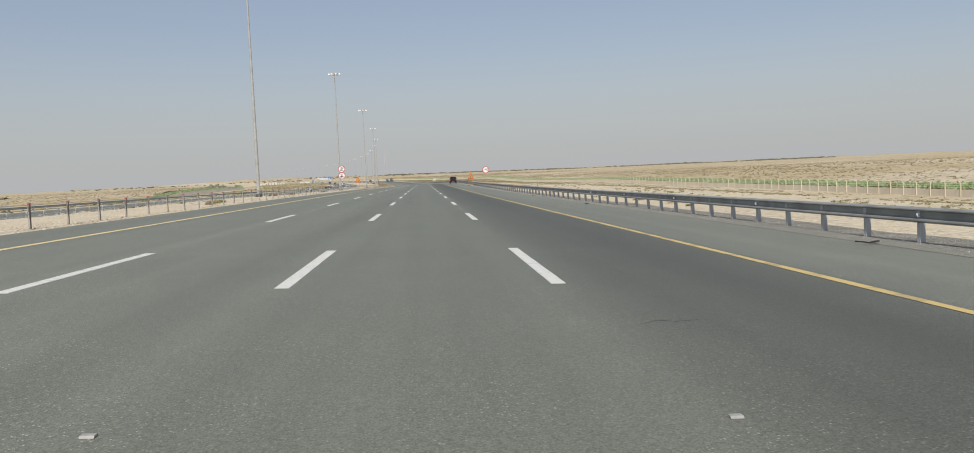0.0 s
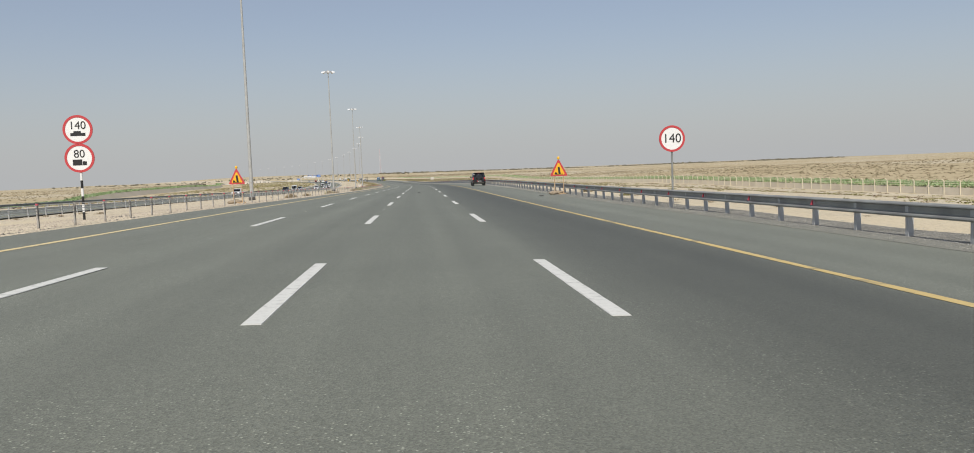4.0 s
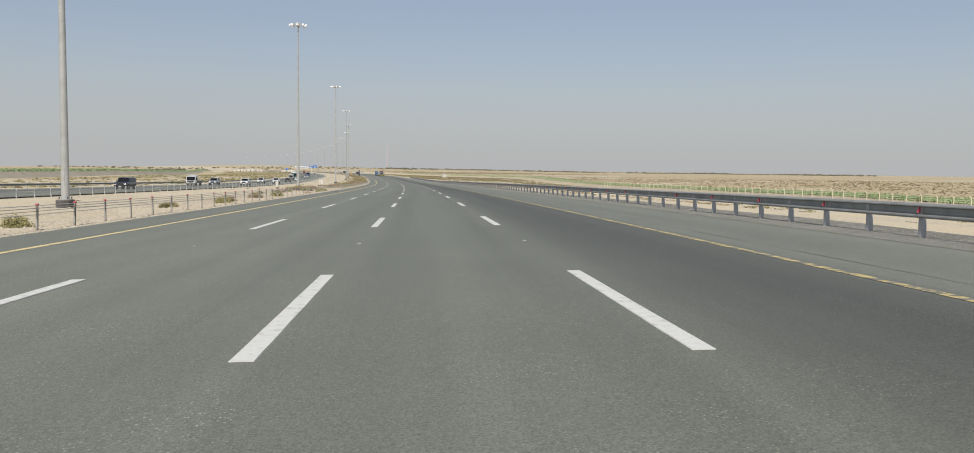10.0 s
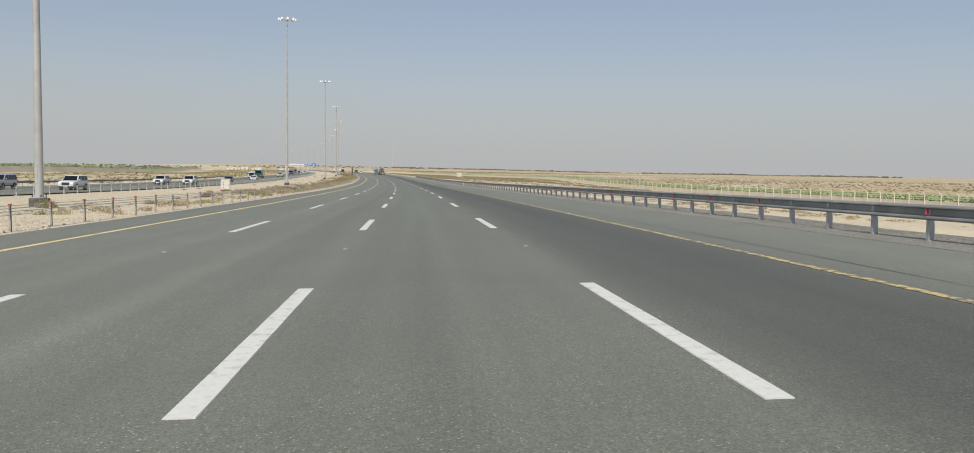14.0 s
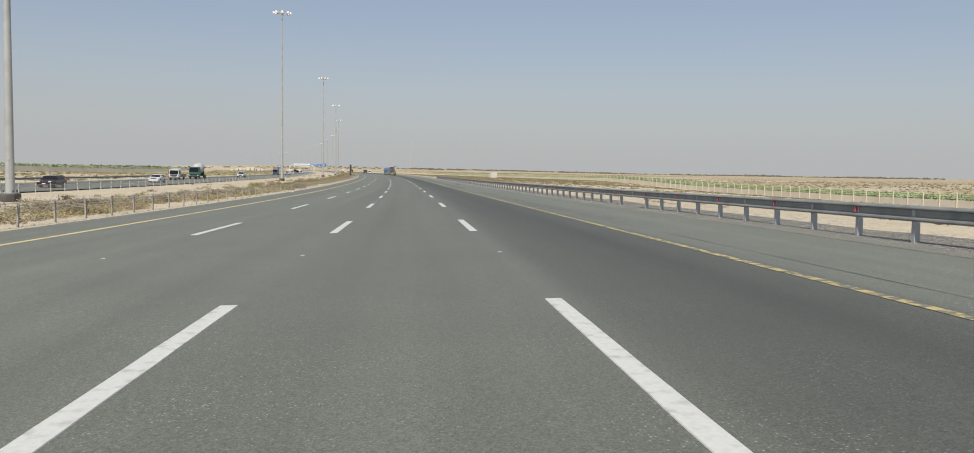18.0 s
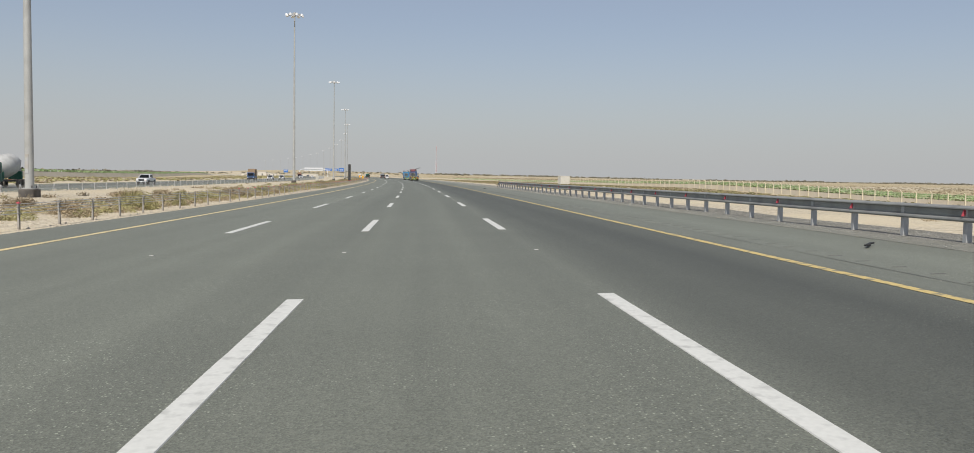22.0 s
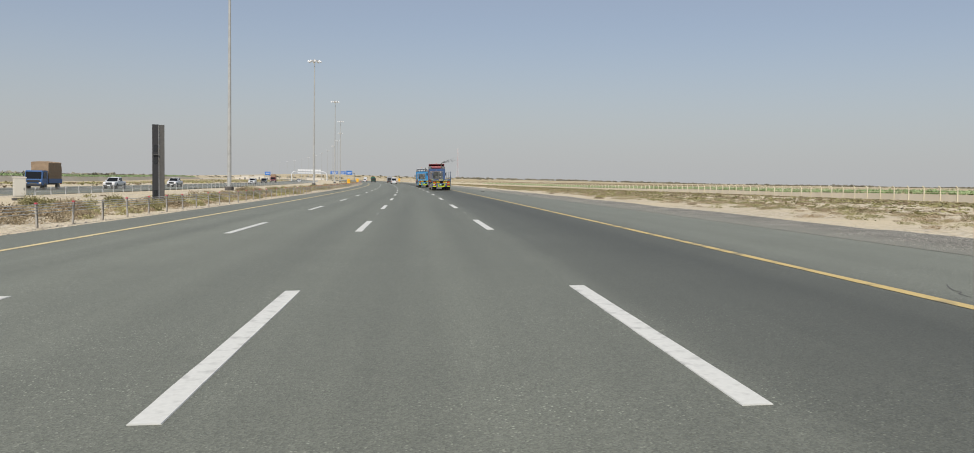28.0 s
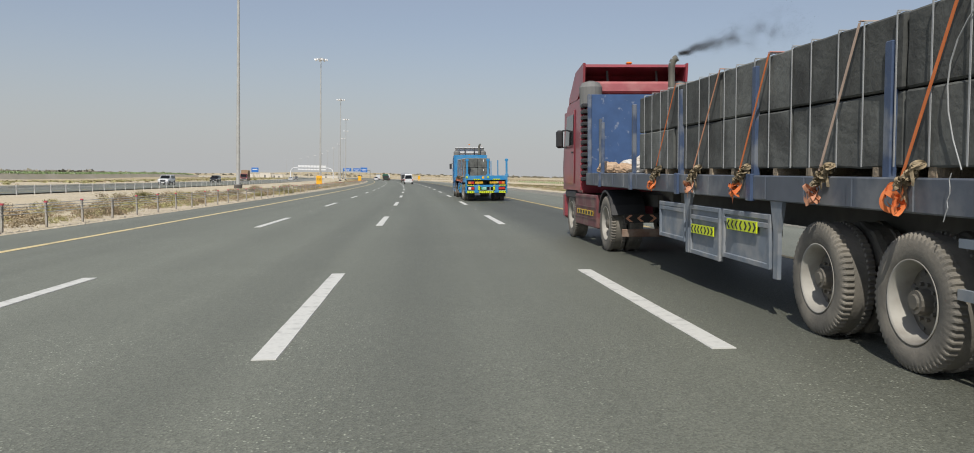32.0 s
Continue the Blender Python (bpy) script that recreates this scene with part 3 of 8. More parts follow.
def strip_mesh(name, stations, across, height, material, uv=True, smooth_shade=True):
    """A sheet over stations x across; height(s, x) gives z."""
    S, X = np.meshgrid(stations, across, indexing="ij")
    a, b = xy(S, X)
    Z = height(S, X)
    n, k = S.shape
    co = np.stack([a, b, Z], -1).reshape(-1, 3)
    i = np.arange((n - 1) * (k - 1))
    r, c = i // (k - 1), i % (k - 1)
    q = np.stack([r * k + c, r * k + c + 1, (r + 1) * k + c + 1, (r + 1) * k + c], -1)
    me = bpy.data.meshes.new(name)
    me.from_pydata(co.tolist(), [], q.tolist())
    if uv:
        l = me.uv_layers.new(name="road")
        v = np.empty((len(me.loops), 2), np.float32)
        idx = q.reshape(-1)
        v[:, 0], v[:, 1] = X.reshape(-1)[idx], S.reshape(-1)[idx]
        l.data.foreach_set("uv", v.reshape(-1))
    me.materials.append(material)
    for p in me.polygons:
        p.use_smooth = smooth_shade
    return me


def sweep(name, stations, outline, place, material, close=True, smooth_shade=False):
    """An outline of (x, z) carried along the road; place(s, x, z) gives the point."""
    co, fs = [], []
    k = len(outline)
    for s in stations:
        co += [tuple(place(s, x, z)) for x, z in outline]
    m = k if close else k - 1
    for i in range(len(stations) - 1):
        for j in range(m):
            j2 = (j + 1) % k
            fs.append((i * k + j, i * k + j2, (i + 1) * k + j2, (i + 1) * k + j))
    if close:
        fs.append(tuple(range(k - 1, -1, -1)))
        fs.append(tuple((len(stations) - 1) * k + j for j in range(k)))
    me = bpy.data.meshes.new(name)
    me.from_pydata(co, [], fs)
    me.materials.append(material)
    if smooth_shade:
        for p in me.polygons:
            p.use_smooth = True
    return me


def scatter_mesh(name, protos, places, material):
    """Many small shapes joined: protos are (verts, faces) arrays, places are (proto, matrix)."""
    co, li, ln, base = [], [], [], 0
    flat = [(np.array([i for q in f for i in q], np.int32), np.array([len(q) for q in f], np.int32)) for _, f in protos]
    for p, m in places:
        v = protos[p][0]
        co.append(v @ np.array(m.to_3x3()).T + np.array(m.translation))
        li.append(flat[p][0] + base)
        ln.append(flat[p][1])
        base += len(v)
    co, li, ln = np.concatenate(co).astype(np.float32), np.concatenate(li).astype(np.int32), np.concatenate(ln)
    me = bpy.data.meshes.new(name)
    me.vertices.add(len(co))
    me.vertices.foreach_set("co", co.reshape(-1))
    me.loops.add(len(li))
    me.loops.foreach_set("vertex_index", li)
    me.polygons.add(len(ln))
    me.polygons.foreach_set("loop_start", np.concatenate([[0], np.cumsum(ln)[:-1]]).astype(np.int32))
    me.update(calc_edges=True)
    me.validate()
    me.materials.append(material)
    return me


# ================= ground and roads =================
_st = np.concatenate([np.arange(-900, -100, 100), np.arange(-100, 1400, 8), np.arange(1400, 2600, 40), np.arange(2600, 5001, 200)])
_ac = np.array([-4000, -3000, -2200, -1600, -1200, -900, -650, -450, -300, -240, -200, -175, -158, -145, -132, -118, -104, -90, -76, -62, -57, -52, -46, -40, -37, -34, -31, -28, -25, -22, -19.5, -17.5, -16, -14.8, -13.6,
                -12.6, -11.6, -11.0, -8, -3, 3, 8, 9.0, 9.8, 10.6, 11.4, 12.2, 13.5, 15, 17, 20, 24, 28, 34, 41, 50, 60, 72, 84, 96, 106, 112.3, 114.6, 120, 128, 138, 150, 175, 220, 300, 420, 600, 800, 1100, 1500, 2000, 2700, 3400, 4000.])


def floor_height(s, x):
    z = ground(s, x)
    n = np.array([noise.noise((float(a) * 0.18, float(b) * 0.18, 0.0)) for a, b in zip(np.ravel(s), np.ravel(x))]).reshape(np.shape(s))
    w = np.array([noise.noise((float(a) * 0.0016, float(b) * 0.0014, 3.0)) for a, b in zip(np.ravel(s), np.ravel(x))]).reshape(np.shape(s))
    ax = np.abs(x)
    rough = 0.10 * smooth(12.5, 16, ax) * (1 - smooth(33, 36, -np.asarray(x)) * (1 - smooth(58, 66, -np.asarray(x))))
    z = z + n * rough + w * np.where(np.asarray(x) > 0, 2.5, 0.6) * smooth(120, 600, ax)
    # the roadbeds lie below their surfaces
    z = z - 0.12 * ((np.asarray(x) > -11.3) & (np.asarray(x) < 9.3)) - 0.12 * ((np.asarray(x) > -57.5) & (np.asarray(x) < -36.5))
    return z


tagged(new("ground", strip_mesh("ground", _st, _ac, floor_height, SAND)), "pale desert sand with low dry scrub", "ground", kind="structure")

_rs = np.concatenate([np.arange(-100, 1400, 6.0), np.arange(1400, 2600, 20.0)])
road = tagged(new("road", strip_mesh("road", _rs, np.linspace(-11.4, 9.4, 9), lambda s, x: plane(s, x), ASPHALT)),
              "worn grey asphalt highway carriageway with a darker slow lane", "road", kind="structure")
_me = strip_mesh("road", _rs, np.linspace(-57.0, -37.0, 6), lambda s, x: rise(s) + OPP, ASPHALT)
_uv = _me.uv_layers[0].data
for d in _uv:
    d.uv[0] = -(d.uv[0] + 47.0)
tagged(new("road", _me), "dark asphalt carriageway for oncoming traffic beyond the median", "road", kind="structure")

# stony verge along the right shoulder
tagged(new("gravel_verge", strip_mesh("gravel_verge", _rs, np.array([9.35, 9.9, 10.5, 11.1, 11.7, 12.1]),
       lambda s, x: plane(s, np.clip(x, -12, 12)) + 0.005 + 0.02 * smooth(9.3, 9.9, x) + 0.025 * np.sin(s * 1.7 + x * 5) * (x > 9.6) - 0.05 * (x > 12), GRAVEL)),
       "grey gravel verge beside the shoulder", "verge", kind="structure")


# ---- road markings ----
def flat_line(name, x, w, s0, s1, material, label, level=None):
    rs = np.arange(s0, s1 + 0.1, 2.0) if s1 - s0 < 1700 else np.concatenate([np.arange(s0, 1300, 2.0), np.arange(1300, s1, 10.0)])
    co, fs = [], []
    for i, s in enumerate(rs):
        j = 0.006 * math.sin(s * 2.1) + 0.004 * math.sin(s * 5.3)
        for k in (-1, 1):
            xx = x + k * (w / 2 + j)
            p = R(s, xx, 0.006) if level is None else G(s, xx)
            if level is not None:
                p.z = level + float(rise(s))
            co.append(tuple(p))
    for i in range(len(rs) - 1):
        fs.append((2 * i, 2 * i + 1, 2 * i + 3, 2 * i + 2))
    me = bpy.data.meshes.new(name)
    me.from_pydata(co, [], fs)
    me.materials.append(material)
    return tagged(new(name, me), label, "road marking", kind="structure")


flat_line("edge_line", 5.60, 0.17, -90, 268, YELLOW_LINE, "yellow edge line along the right shoulder")
flat_line("edge_line", 5.60, 0.17, 268, 600, YELLOW_WORN, "badly worn yellow edge line along the right shoulder")
flat_line("edge_line", 5.60, 0.17, 600, 770, YELLOW_MID, "scuffed yellow edge line along the right shoulder")
flat_line("edge_line", 5.60, 0.17, 770, 2500, YELLOW_LINE, "yellow edge line along the right shoulder")
SKID = mat("skid_rubber", (0.10, 0.10, 0.095), 0.8, var=0.25, scale=3, second=(0.15, 0.15, 0.14), amount=0.9, sscale=0.4)
flat_line("skid_mark", 6.42, 0.15, 196, 258, SKID, "long dark tyre mark on the shoulder")
flat_line("edge_line", -8.88, 0.20, -90, 2500, YELLOW_PALE, "yellow edge line along the median shoulder")
flat_line("edge_line", -39.6, 0.18, -90, 2400, YELLOW_LINE, "yellow edge line of the oncoming carriageway", OPP + 0.006)
flat_line("edge_line", -54.2, 0.18, -90, 2400, YELLOW_LINE, "yellow edge line of the oncoming carriageway", OPP + 0.006)


def dash_mesh(seed, length=5.75, w=0.19):
    """A painted dash, thick and slightly ragged at its rim."""
    rnd = random.Random(seed)
    bm = bmesh.new()
    n = 14
    l = [(-w / 2 + rnd.uniform(-0.003, 0.003), length * i / n) for i in range(n + 1)]
    r = [(w / 2 + rnd.uniform(-0.003, 0.003), length * i / n) for i in range(n + 1)]
    top = [bm.verts.new((x, y, 0.009)) for x, y in l], [bm.verts.new((x, y, 0.009)) for x, y in r]
    low = [bm.verts.new((x - 0.004, y, 0.001)) for x, y in l], [bm.verts.new((x + 0.004, y, 0.001)) for x, y in r]
    for i in range(n):
        bm.faces.new((top[0][i], top[1][i], top[1][i + 1], top[0][i + 1]))
        bm.faces.new((low[0][i], top[0][i], top[0][i + 1], low[0][i + 1]))
        bm.faces.new((top[1][i], low[1][i], low[1][i + 1], top[1][i + 1]))
    bm.faces.new((low[0][0], low[1][0], top[1][0], top[0][0]))
    bm.faces.new((top[0][-1], top[1][-1], low[1][-1], low[0][-1]))
    bmesh.ops.recalc_face_normals(bm, faces=bm.faces)
    me = bpy.data.meshes.new("lane_dash")
    bm.to_mesh(me)
    bm.free()
    me.materials.append(WHITE_LINE)
    return me


DASHES = [dash_mesh(i) for i in range(4)]
DASH0, PITCH = -7.21, 18.0
STUD = bpy.data.meshes.new("road_stud")
_b = bmesh.new()
prism(_b, [(-0.035, 0.002), (0.035, 0.002), (0.022, 0.016), (-0.022, 0.016)], -0.04, 0.04)
_b.to_mesh(STUD)
_b.free()
STUD.materials.append(LAMP_DIRTY)
for k in range(-3, 78):
    s = DASH0 + k * PITCH
    for li, x in enumerate((-5.35, -1.825, 1.825)):
        d = new("lane_dash", DASHES[(k * 3 + li) % 4])
        d.parent = road
        d.matrix_basis = spot(R(s, x), s + 3, 0, float(np.degrees(bank(s + 3))))
        if k < 56 and k % 2 == 0:
            st = new("road_stud", STUD)
            st.parent = road
            ss = s + 11.76
            st.matrix_basis = spot(R(ss, x + 0.02), ss, 0, float(np.degrees(bank(ss))))
_far = []
for k in range(78, 135):
    s = DASH0 + k * PITCH
    for x in (-5.35, -1.825, 1.825):
        _far.append((0, spot(R(s, x), s + 3, 0, -1.55)))
for k in range(-4, 130):
    s = DASH0 + k * PITCH + 5
    for x in (-50.6, -46.9, -43.2):
        p = G(s, x)
        p.z = OPP + 0.002 + float(rise(s))
        _far.append((0, spot(p, s + 3, 0, 1e-6)))
_v = np.array([v.co[:] for v in DASHES[0].vertices])
_f = [tuple(p.vertices) for p in DASHES[0].polygons]
ob = part("distant_lane_dashes", scatter_mesh("distant_lane_dashes", [(_v, _f)], _far, WHITE_LINE), None, road)
tagged(ob, kind="stuff")


# ---- steel guardrail on the right ----
RAIL_X = 10.35
W_BEAM = [(-0.050, 0.764), (-0.095, 0.754), (-0.138, 0.722), (-0.140, 0.700), (-0.066, 0.672), (-0.066, 0.548), (-0.135, 0.505), (-0.142, 0.480), (-0.135, 0.462), (-0.090, 0.440),
          (-0.086, 0.445), (-0.128, 0.466), (-0.135, 0.481), (-0.129, 0.500), (-0.060, 0.543), (-0.060, 0.677), (-0.133, 0.704), (-0.131, 0.718), (-0.092, 0.747), (-0.050, 0.757)]
_b = bmesh.new()
# channel post, wider at its foot
prism(_b, [(-0.05, -0.3), (0.05, -0.3), (0.05, 0.66), (-0.05, 0.66)], -0.075, -0.068)
prism(_b, [(-0.05, -0.3), (-0.044, -0.3), (-0.044, 0.66), (-0.05, 0.66)], -0.068, 0.05)
prism(_b, [(0.044, -0.3), (0.05, -0.3), (0.05, 0.66), (0.044, 0.66)], -0.068, 0.05)
POST = bpy.data.meshes.new("post")
_b.to_mesh(POST)
_b.free()
POST.materials.append(GALV_DULL)
_b = bmesh.new()
prism(_b, [(-0.012, 0.555), (0.012, 0.555), (0.012, 0.685), (-0.012, 0.685)], -0.158, -0.07)
for v in _b.verts:
    if v.co.z > 0.6 and v.co.x < -0.1:
        v.co.x += 0.045
RED_TAG = bpy.data.meshes.new("reflector")
_b.to_mesh(RED_TAG)
_b.free()
RED_TAG.materials.append(RED_REFLECT)
WHITE_TAG = bpy.data.meshes.new("reflector")
_b = bmesh.new()
rod(_b, (-0.10, -0.03, 0.61), (-0.10, -0.05, 0.61), 0.045, n=14)
_b.to_mesh(WHITE_TAG)
_b.free()
WHITE_TAG.materials.append(LAMP_WHITE)
_b = bmesh.new()
box(_b, (-0.055, 0, 0.59), (0.05, 0.12, 0.28), 0.008)
SPACER = bpy.data.meshes.new("spacer_block")
_b.to_mesh(SPACER)
_b.free()
SPACER.materials.append(GALV_DULL)


def post_at(k):
    """Where post k stands; the pitch varies a little from run to run."""
    ks, ss = (21, 87, 126, 165, 230, 268, 307), (43.36, 182.39, 264.03, 345.89, 481.61, 561.56, 643.56)
    return float(np.interp(k, ks, ss)) + 2.085 * (min(k - 21, 0) + max(k - 307, 0))


def guardrail(s0, s1, end=False):
    g = thing("guardrail", Matrix(), "galvanised steel guardrail on channel posts with red reflectors", "guardrail", "guardrail sections")

    def place(s, x, z):
        drop = 0.0
        if end:
            drop = -0.40 * min(1.0, max(0.0, (s - s1 + 2.1) / 2.1))
        return R(s, RAIL_X + x, z + drop)
    part("beam", sweep("beam", np.append(np.append(np.arange(s0, s1 - 2.2, 2.0), s1 - 2.1), s1), W_BEAM, place, GALV), None, g)
    for k in range(-22, 345):
        s = post_at(k)
        if not s0 <= s < s1 - (1.5 if end else 0):
            continue
        m = spot(R(s, RAIL_X), s)
        for n_, me_ in (("post", POST), ("spacer_block", SPACER)):
            o = new(n_, me_)
            o.parent = g
            o.matrix_basis = m
        if k <= 26 and k % 4 == 0:
            o = new("reflector", WHITE_TAG)
            o.parent = g
            o.matrix_basis = m
        if k > 26 and k % 2 == (k < 200) and k % 22 != 17:
            o = new("reflector", RED_TAG)
            o.parent = g
            o.matrix_basis = m
    return g


for a, b_ in ((-40, 150), (150.05, 340), (340.05, 530), (530.05, 705.8)):
    guardrail(a, b_, b_ > 700)

# ---- cable barrier on the left ----
CABLE_X = -11.95
_b = bmesh.new()
prism(_b, [(-0.04, -0.3), (0.04, -0.3), (0.04, 0.73), (-0.04, 0.73)], -0.03, -0.025)
prism(_b, [(-0.04, -0.3), (-0.035, -0.3), (-0.035, 0.73), (-0.04, 0.73)], -0.025, 0.025)
prism(_b, [(0.035, -0.3), (0.04, -0.3), (0.04, 0.73), (0.035, 0.73)], -0.025, 0.025)
CPOST = bpy.data.meshes.new("post")
_b.to_mesh(CPOST)
_b.free()
CPOST.materials.append(RUSTY)
_b = bmesh.new()
box(_b, (0, 0, 0.725), (0.085, 0.095, 0.055), 0.01)
CAP = bpy.data.meshes.new("reflector_cap")
_b.to_mesh(CAP)
_b.free()
CAP.materials.append(RED_REFLECT)
_b = bmesh.new()
prism(_b, [(-0.045, -0.3), (0.045, -0.3), (0.045, 0.80), (-0.045, 0.80)], -0.05, 0.05)
CPOST2 = bpy.data.meshes.new("post")
_b.to_mesh(CPOST2)
_b.free()
CPOST2.materials.append(GALV_DULL)
CAPS = random.Random(5)


def cable_barrier(s0, s1, x, pitch, first, level=None, label="rusty steel post and wire rope barrier along the median", post=None, caps=0.85):
    g = thing("cable_barrier", Matrix(), label, "cable barrier", "cable barriers")

    def place(s, z):
        p = R(s, x, 0.05) if level is None else Vector((*xy(s, x), level + float(rise(s))))
        p.z += z
        return p
    k = int(math.ceil((s0 - first) / pitch))
    while first + k * pitch < s1:
        s = first + k * pitch
        m = spot(place(s, 0), s, CAPS.uniform(-4, 4), CAPS.uniform(-2.5, 2.5))
        o = new("post", post or CPOST)
        o.parent = g
        o.matrix_basis = m
        if CAPS.random() < (caps if not 480 < s < 655 else caps * 0.12):
            o = new("reflector_cap", CAP)
            o.parent = g
            o.matrix_basis = m
        k += 1
    for z in (0.42, 0.52, 0.61, 0.69):
        q = [(0.0, 0.011), (0.011, 0.0), (0.0, -0.011), (-0.011, 0.0)]
        part("wire_rope", sweep("wire_rope", np.append(np.arange(s0, s1, pitch), s1), q, lambda s, a, c, z=z: place(s, z + c) + Vector((a, 0, 0)), GALV_DULL), None, g)
    return g


for a in range(-20, 1180, 240):
    cable_barrier(a, a + 240, CABLE_X, 2.7139, -1.17)
for a in range(60, 1500, 360):
    cable_barrier(a, a + 360, -36.2, 3.6, 60, OPP, "grey steel post and wire rope barrier beside the oncoming carriageway", CPOST2, 0.0)

# ---- beam rail on the far side, early on ----
part_rail = thing("guardrail", Matrix(), "long steel guardrail beyond the oncoming carriageway", "guardrail", "guardrail sections")
part("beam", sweep("beam", np.arange(-40, 700, 4.0), [(x_ * 1.2, z_) for x_, z_ in W_BEAM], lambda s, x, z: Vector((*xy(s, -57.3 - x), OPP + float(rise(s)) + z)), GALV), None, part_rail)
for s in np.arange(-38, 700, 4.0):
    o = new("post", POST)
    o.parent = part_rail
    o.matrix_basis = spot(Vector((*xy(s, -57.3), OPP + float(rise(s)))), s, 180)

# ================= light masts =================
MAST_S0, MAST_D, MAST_X, MAST_H = 111.46, 107.39, -21.8, 31.05


def light_mast():
    g = thing("light_mast", Matrix(), "tall grey steel high-mast light on a stained concrete block", "light mast", "light masts along the median")
    part("foundation", bmbox((0, 0, 0.0), (0.84, 0.84, 0.96), 0.05), CONCRETE_BASE, g, "stained dark concrete block")
    b = bmesh.new()
    rod(b, (0, 0, 0.48), (0, 0, MAST_H - 0.3), 0.24, 0.10, 20, False)
    pole = part("pole", b, MAST, g)
    for q in pole.data.polygons:
        q.use_smooth = len(q.vertices) == 4
    b = bmesh.new()
    rod(b, (0, 0, 0.48), (0, 0, 0.53), 0.40, 0.40, 16)
    part("flange", b, MAST, g)
    part("access_door", bmbox((-0.02, -0.215, 1.85), (0.20, 0.06, 1.1), 0.025), GALV_DULL, g)
    for i in range(4):
        b = bmesh.new()
        t = math.pi / 4 + i * math.pi / 2
        rod(b, (0.36 * math.cos(t), 0.36 * math.sin(t), 0.53), (0.36 * math.cos(t), 0.36 * math.sin(t), 0.66), 0.035, n=6)
        part("anchor_bolt", b, DARK, g)
    b = bmesh.new()
    lathe(b, [(-0.06, 1.12), (-0.06, 1.22), (0.06, 1.22), (0.06, 1.12), (-0.06, 1.12)], "Z", 20, (0, 0, MAST_H - 0.45))
    for i in range(4):
        t = i * math.pi / 2
        rod(b, (0, 0, MAST_H - 0.45), (1.15 * math.cos(t), 1.15 * math.sin(t), MAST_H - 0.45), 0.05, n=6)
    rod(b, (0, 0, MAST_H - 0.7), (0, 0, MAST_H), 0.26, 0.2, 12)
    part("head_ring", b, GALV_DULL, g)
    for i in range(8):
        t = i * math.pi / 4 + 0.2
        b = bmesh.new()
        c = Matrix.Translation((1.5 * math.cos(t), 1.5 * math.sin(t), MAST_H - 0.5)) @ Matrix.Rotation(t, 4, "Z") @ Matrix.Rotation(0.35, 4, "Y")
        bmesh.ops.create_cone(b, cap_ends=True, segments=10, radius1=0.30, radius2=0.16, depth=0.34, matrix=c)
        part("floodlight", b, LAMP_WHITE, g, "white floodlight")
    return g


_mast = light_mast()
for k in range(0, 23):
    s = MAST_S0 + k * MAST_D
    p = G(s, MAST_X)
    m = spot(p, s, random.uniform(-20, 20))
    if k == 0:
        _mast.matrix_basis = m
    else:
        copy_thing(_mast, m)

# ================= vehicles (+y ahead, origin on the road) =================
RED_CAB = mat("red_cab_paint", (0.29, 0.045, 0.062), 0.4, var=0.12, scale=4, second=(0.16, 0.05, 0.05), amount=0.5, sscale=1.5, coat=0.2)
NAVY = mat("navy_steel_paint", (0.050, 0.078, 0.145), 0.5, var=0.25, scale=5, second=(0.19, 0.205, 0.225), amount=0.8, sscale=3.4, low=0.46, high=0.60, bump=0.15, bscale=30)
BOARD_BLUE = mat("blue_sheet_paint", (0.042, 0.088, 0.20), 0.5, var=0.3, scale=4, second=(0.24, 0.27, 0.33), amount=0.75, sscale=7, low=0.60, high=0.68)
RAIL_NAVY = mat("grimy_navy_rail", (0.088, 0.103, 0.128), 0.5, var=0.3, scale=5, second=(0.20, 0.21, 0.22), amount=0.75, sscale=2.6, low=0.48, high=0.64)
STACK = mat("heat_stained_steel", (0.21, 0.20, 0.165), 0.45, 0.4, var=0.2, scale=6, second=(0.10, 0.095, 0.08), amount=0.8, sscale=2)
SOOT = mat("exhaust_soot", (0.05, 0.05, 0.05), 0.95, var=0.1)
GREYBLUE = mat("dusty_blue_steel", (0.165, 0.195, 0.23), 0.6, var=0.25, scale=6, second=(0.33, 0.33, 0.32), amount=0.65, sscale=2.5)
SKYBLUE = mat("bright_blue_paint", (0.02, 0.21, 0.46), 0.45, var=0.15, scale=5, second=(0.12, 0.28, 0.42), amount=0.5, sscale=2)
CAB_BLUE = mat("blue_cab_paint", (0.015, 0.15, 0.38), 0.4, var=0.1, scale=5)
RIM_DARK = mat("dark_wheel_steel", (0.13, 0.12, 0.10), 0.7, 0.2, var=0.3, scale=7, second=(0.24, 0.21, 0.17), amount=0.7, sscale=3)
RATCHET = mat("mottled_ratchet_web", (0.34, 0.27, 0.17), 0.9, var=0.5, scale=22, second=(0.16, 0.13, 0.09), amount=0.8, sscale=26)
BLOCK = mat("dark_concrete_block", (0.110, 0.115, 0.107), 0.9, var=0.45, scale=5, bump=0.35, bscale=22, second=(0.050, 0.052, 0.049), amount=0.8, sscale=2.3, low=0.47, high=0.64, random_tint=0.35)
ORANGE = mat("orange_strap", (0.62, 0.17, 0.05), 0.8, var=0.2, scale=9)
FADED = mat("faded_strap", (0.50, 0.37, 0.29), 0.85, var=0.2, scale=9)
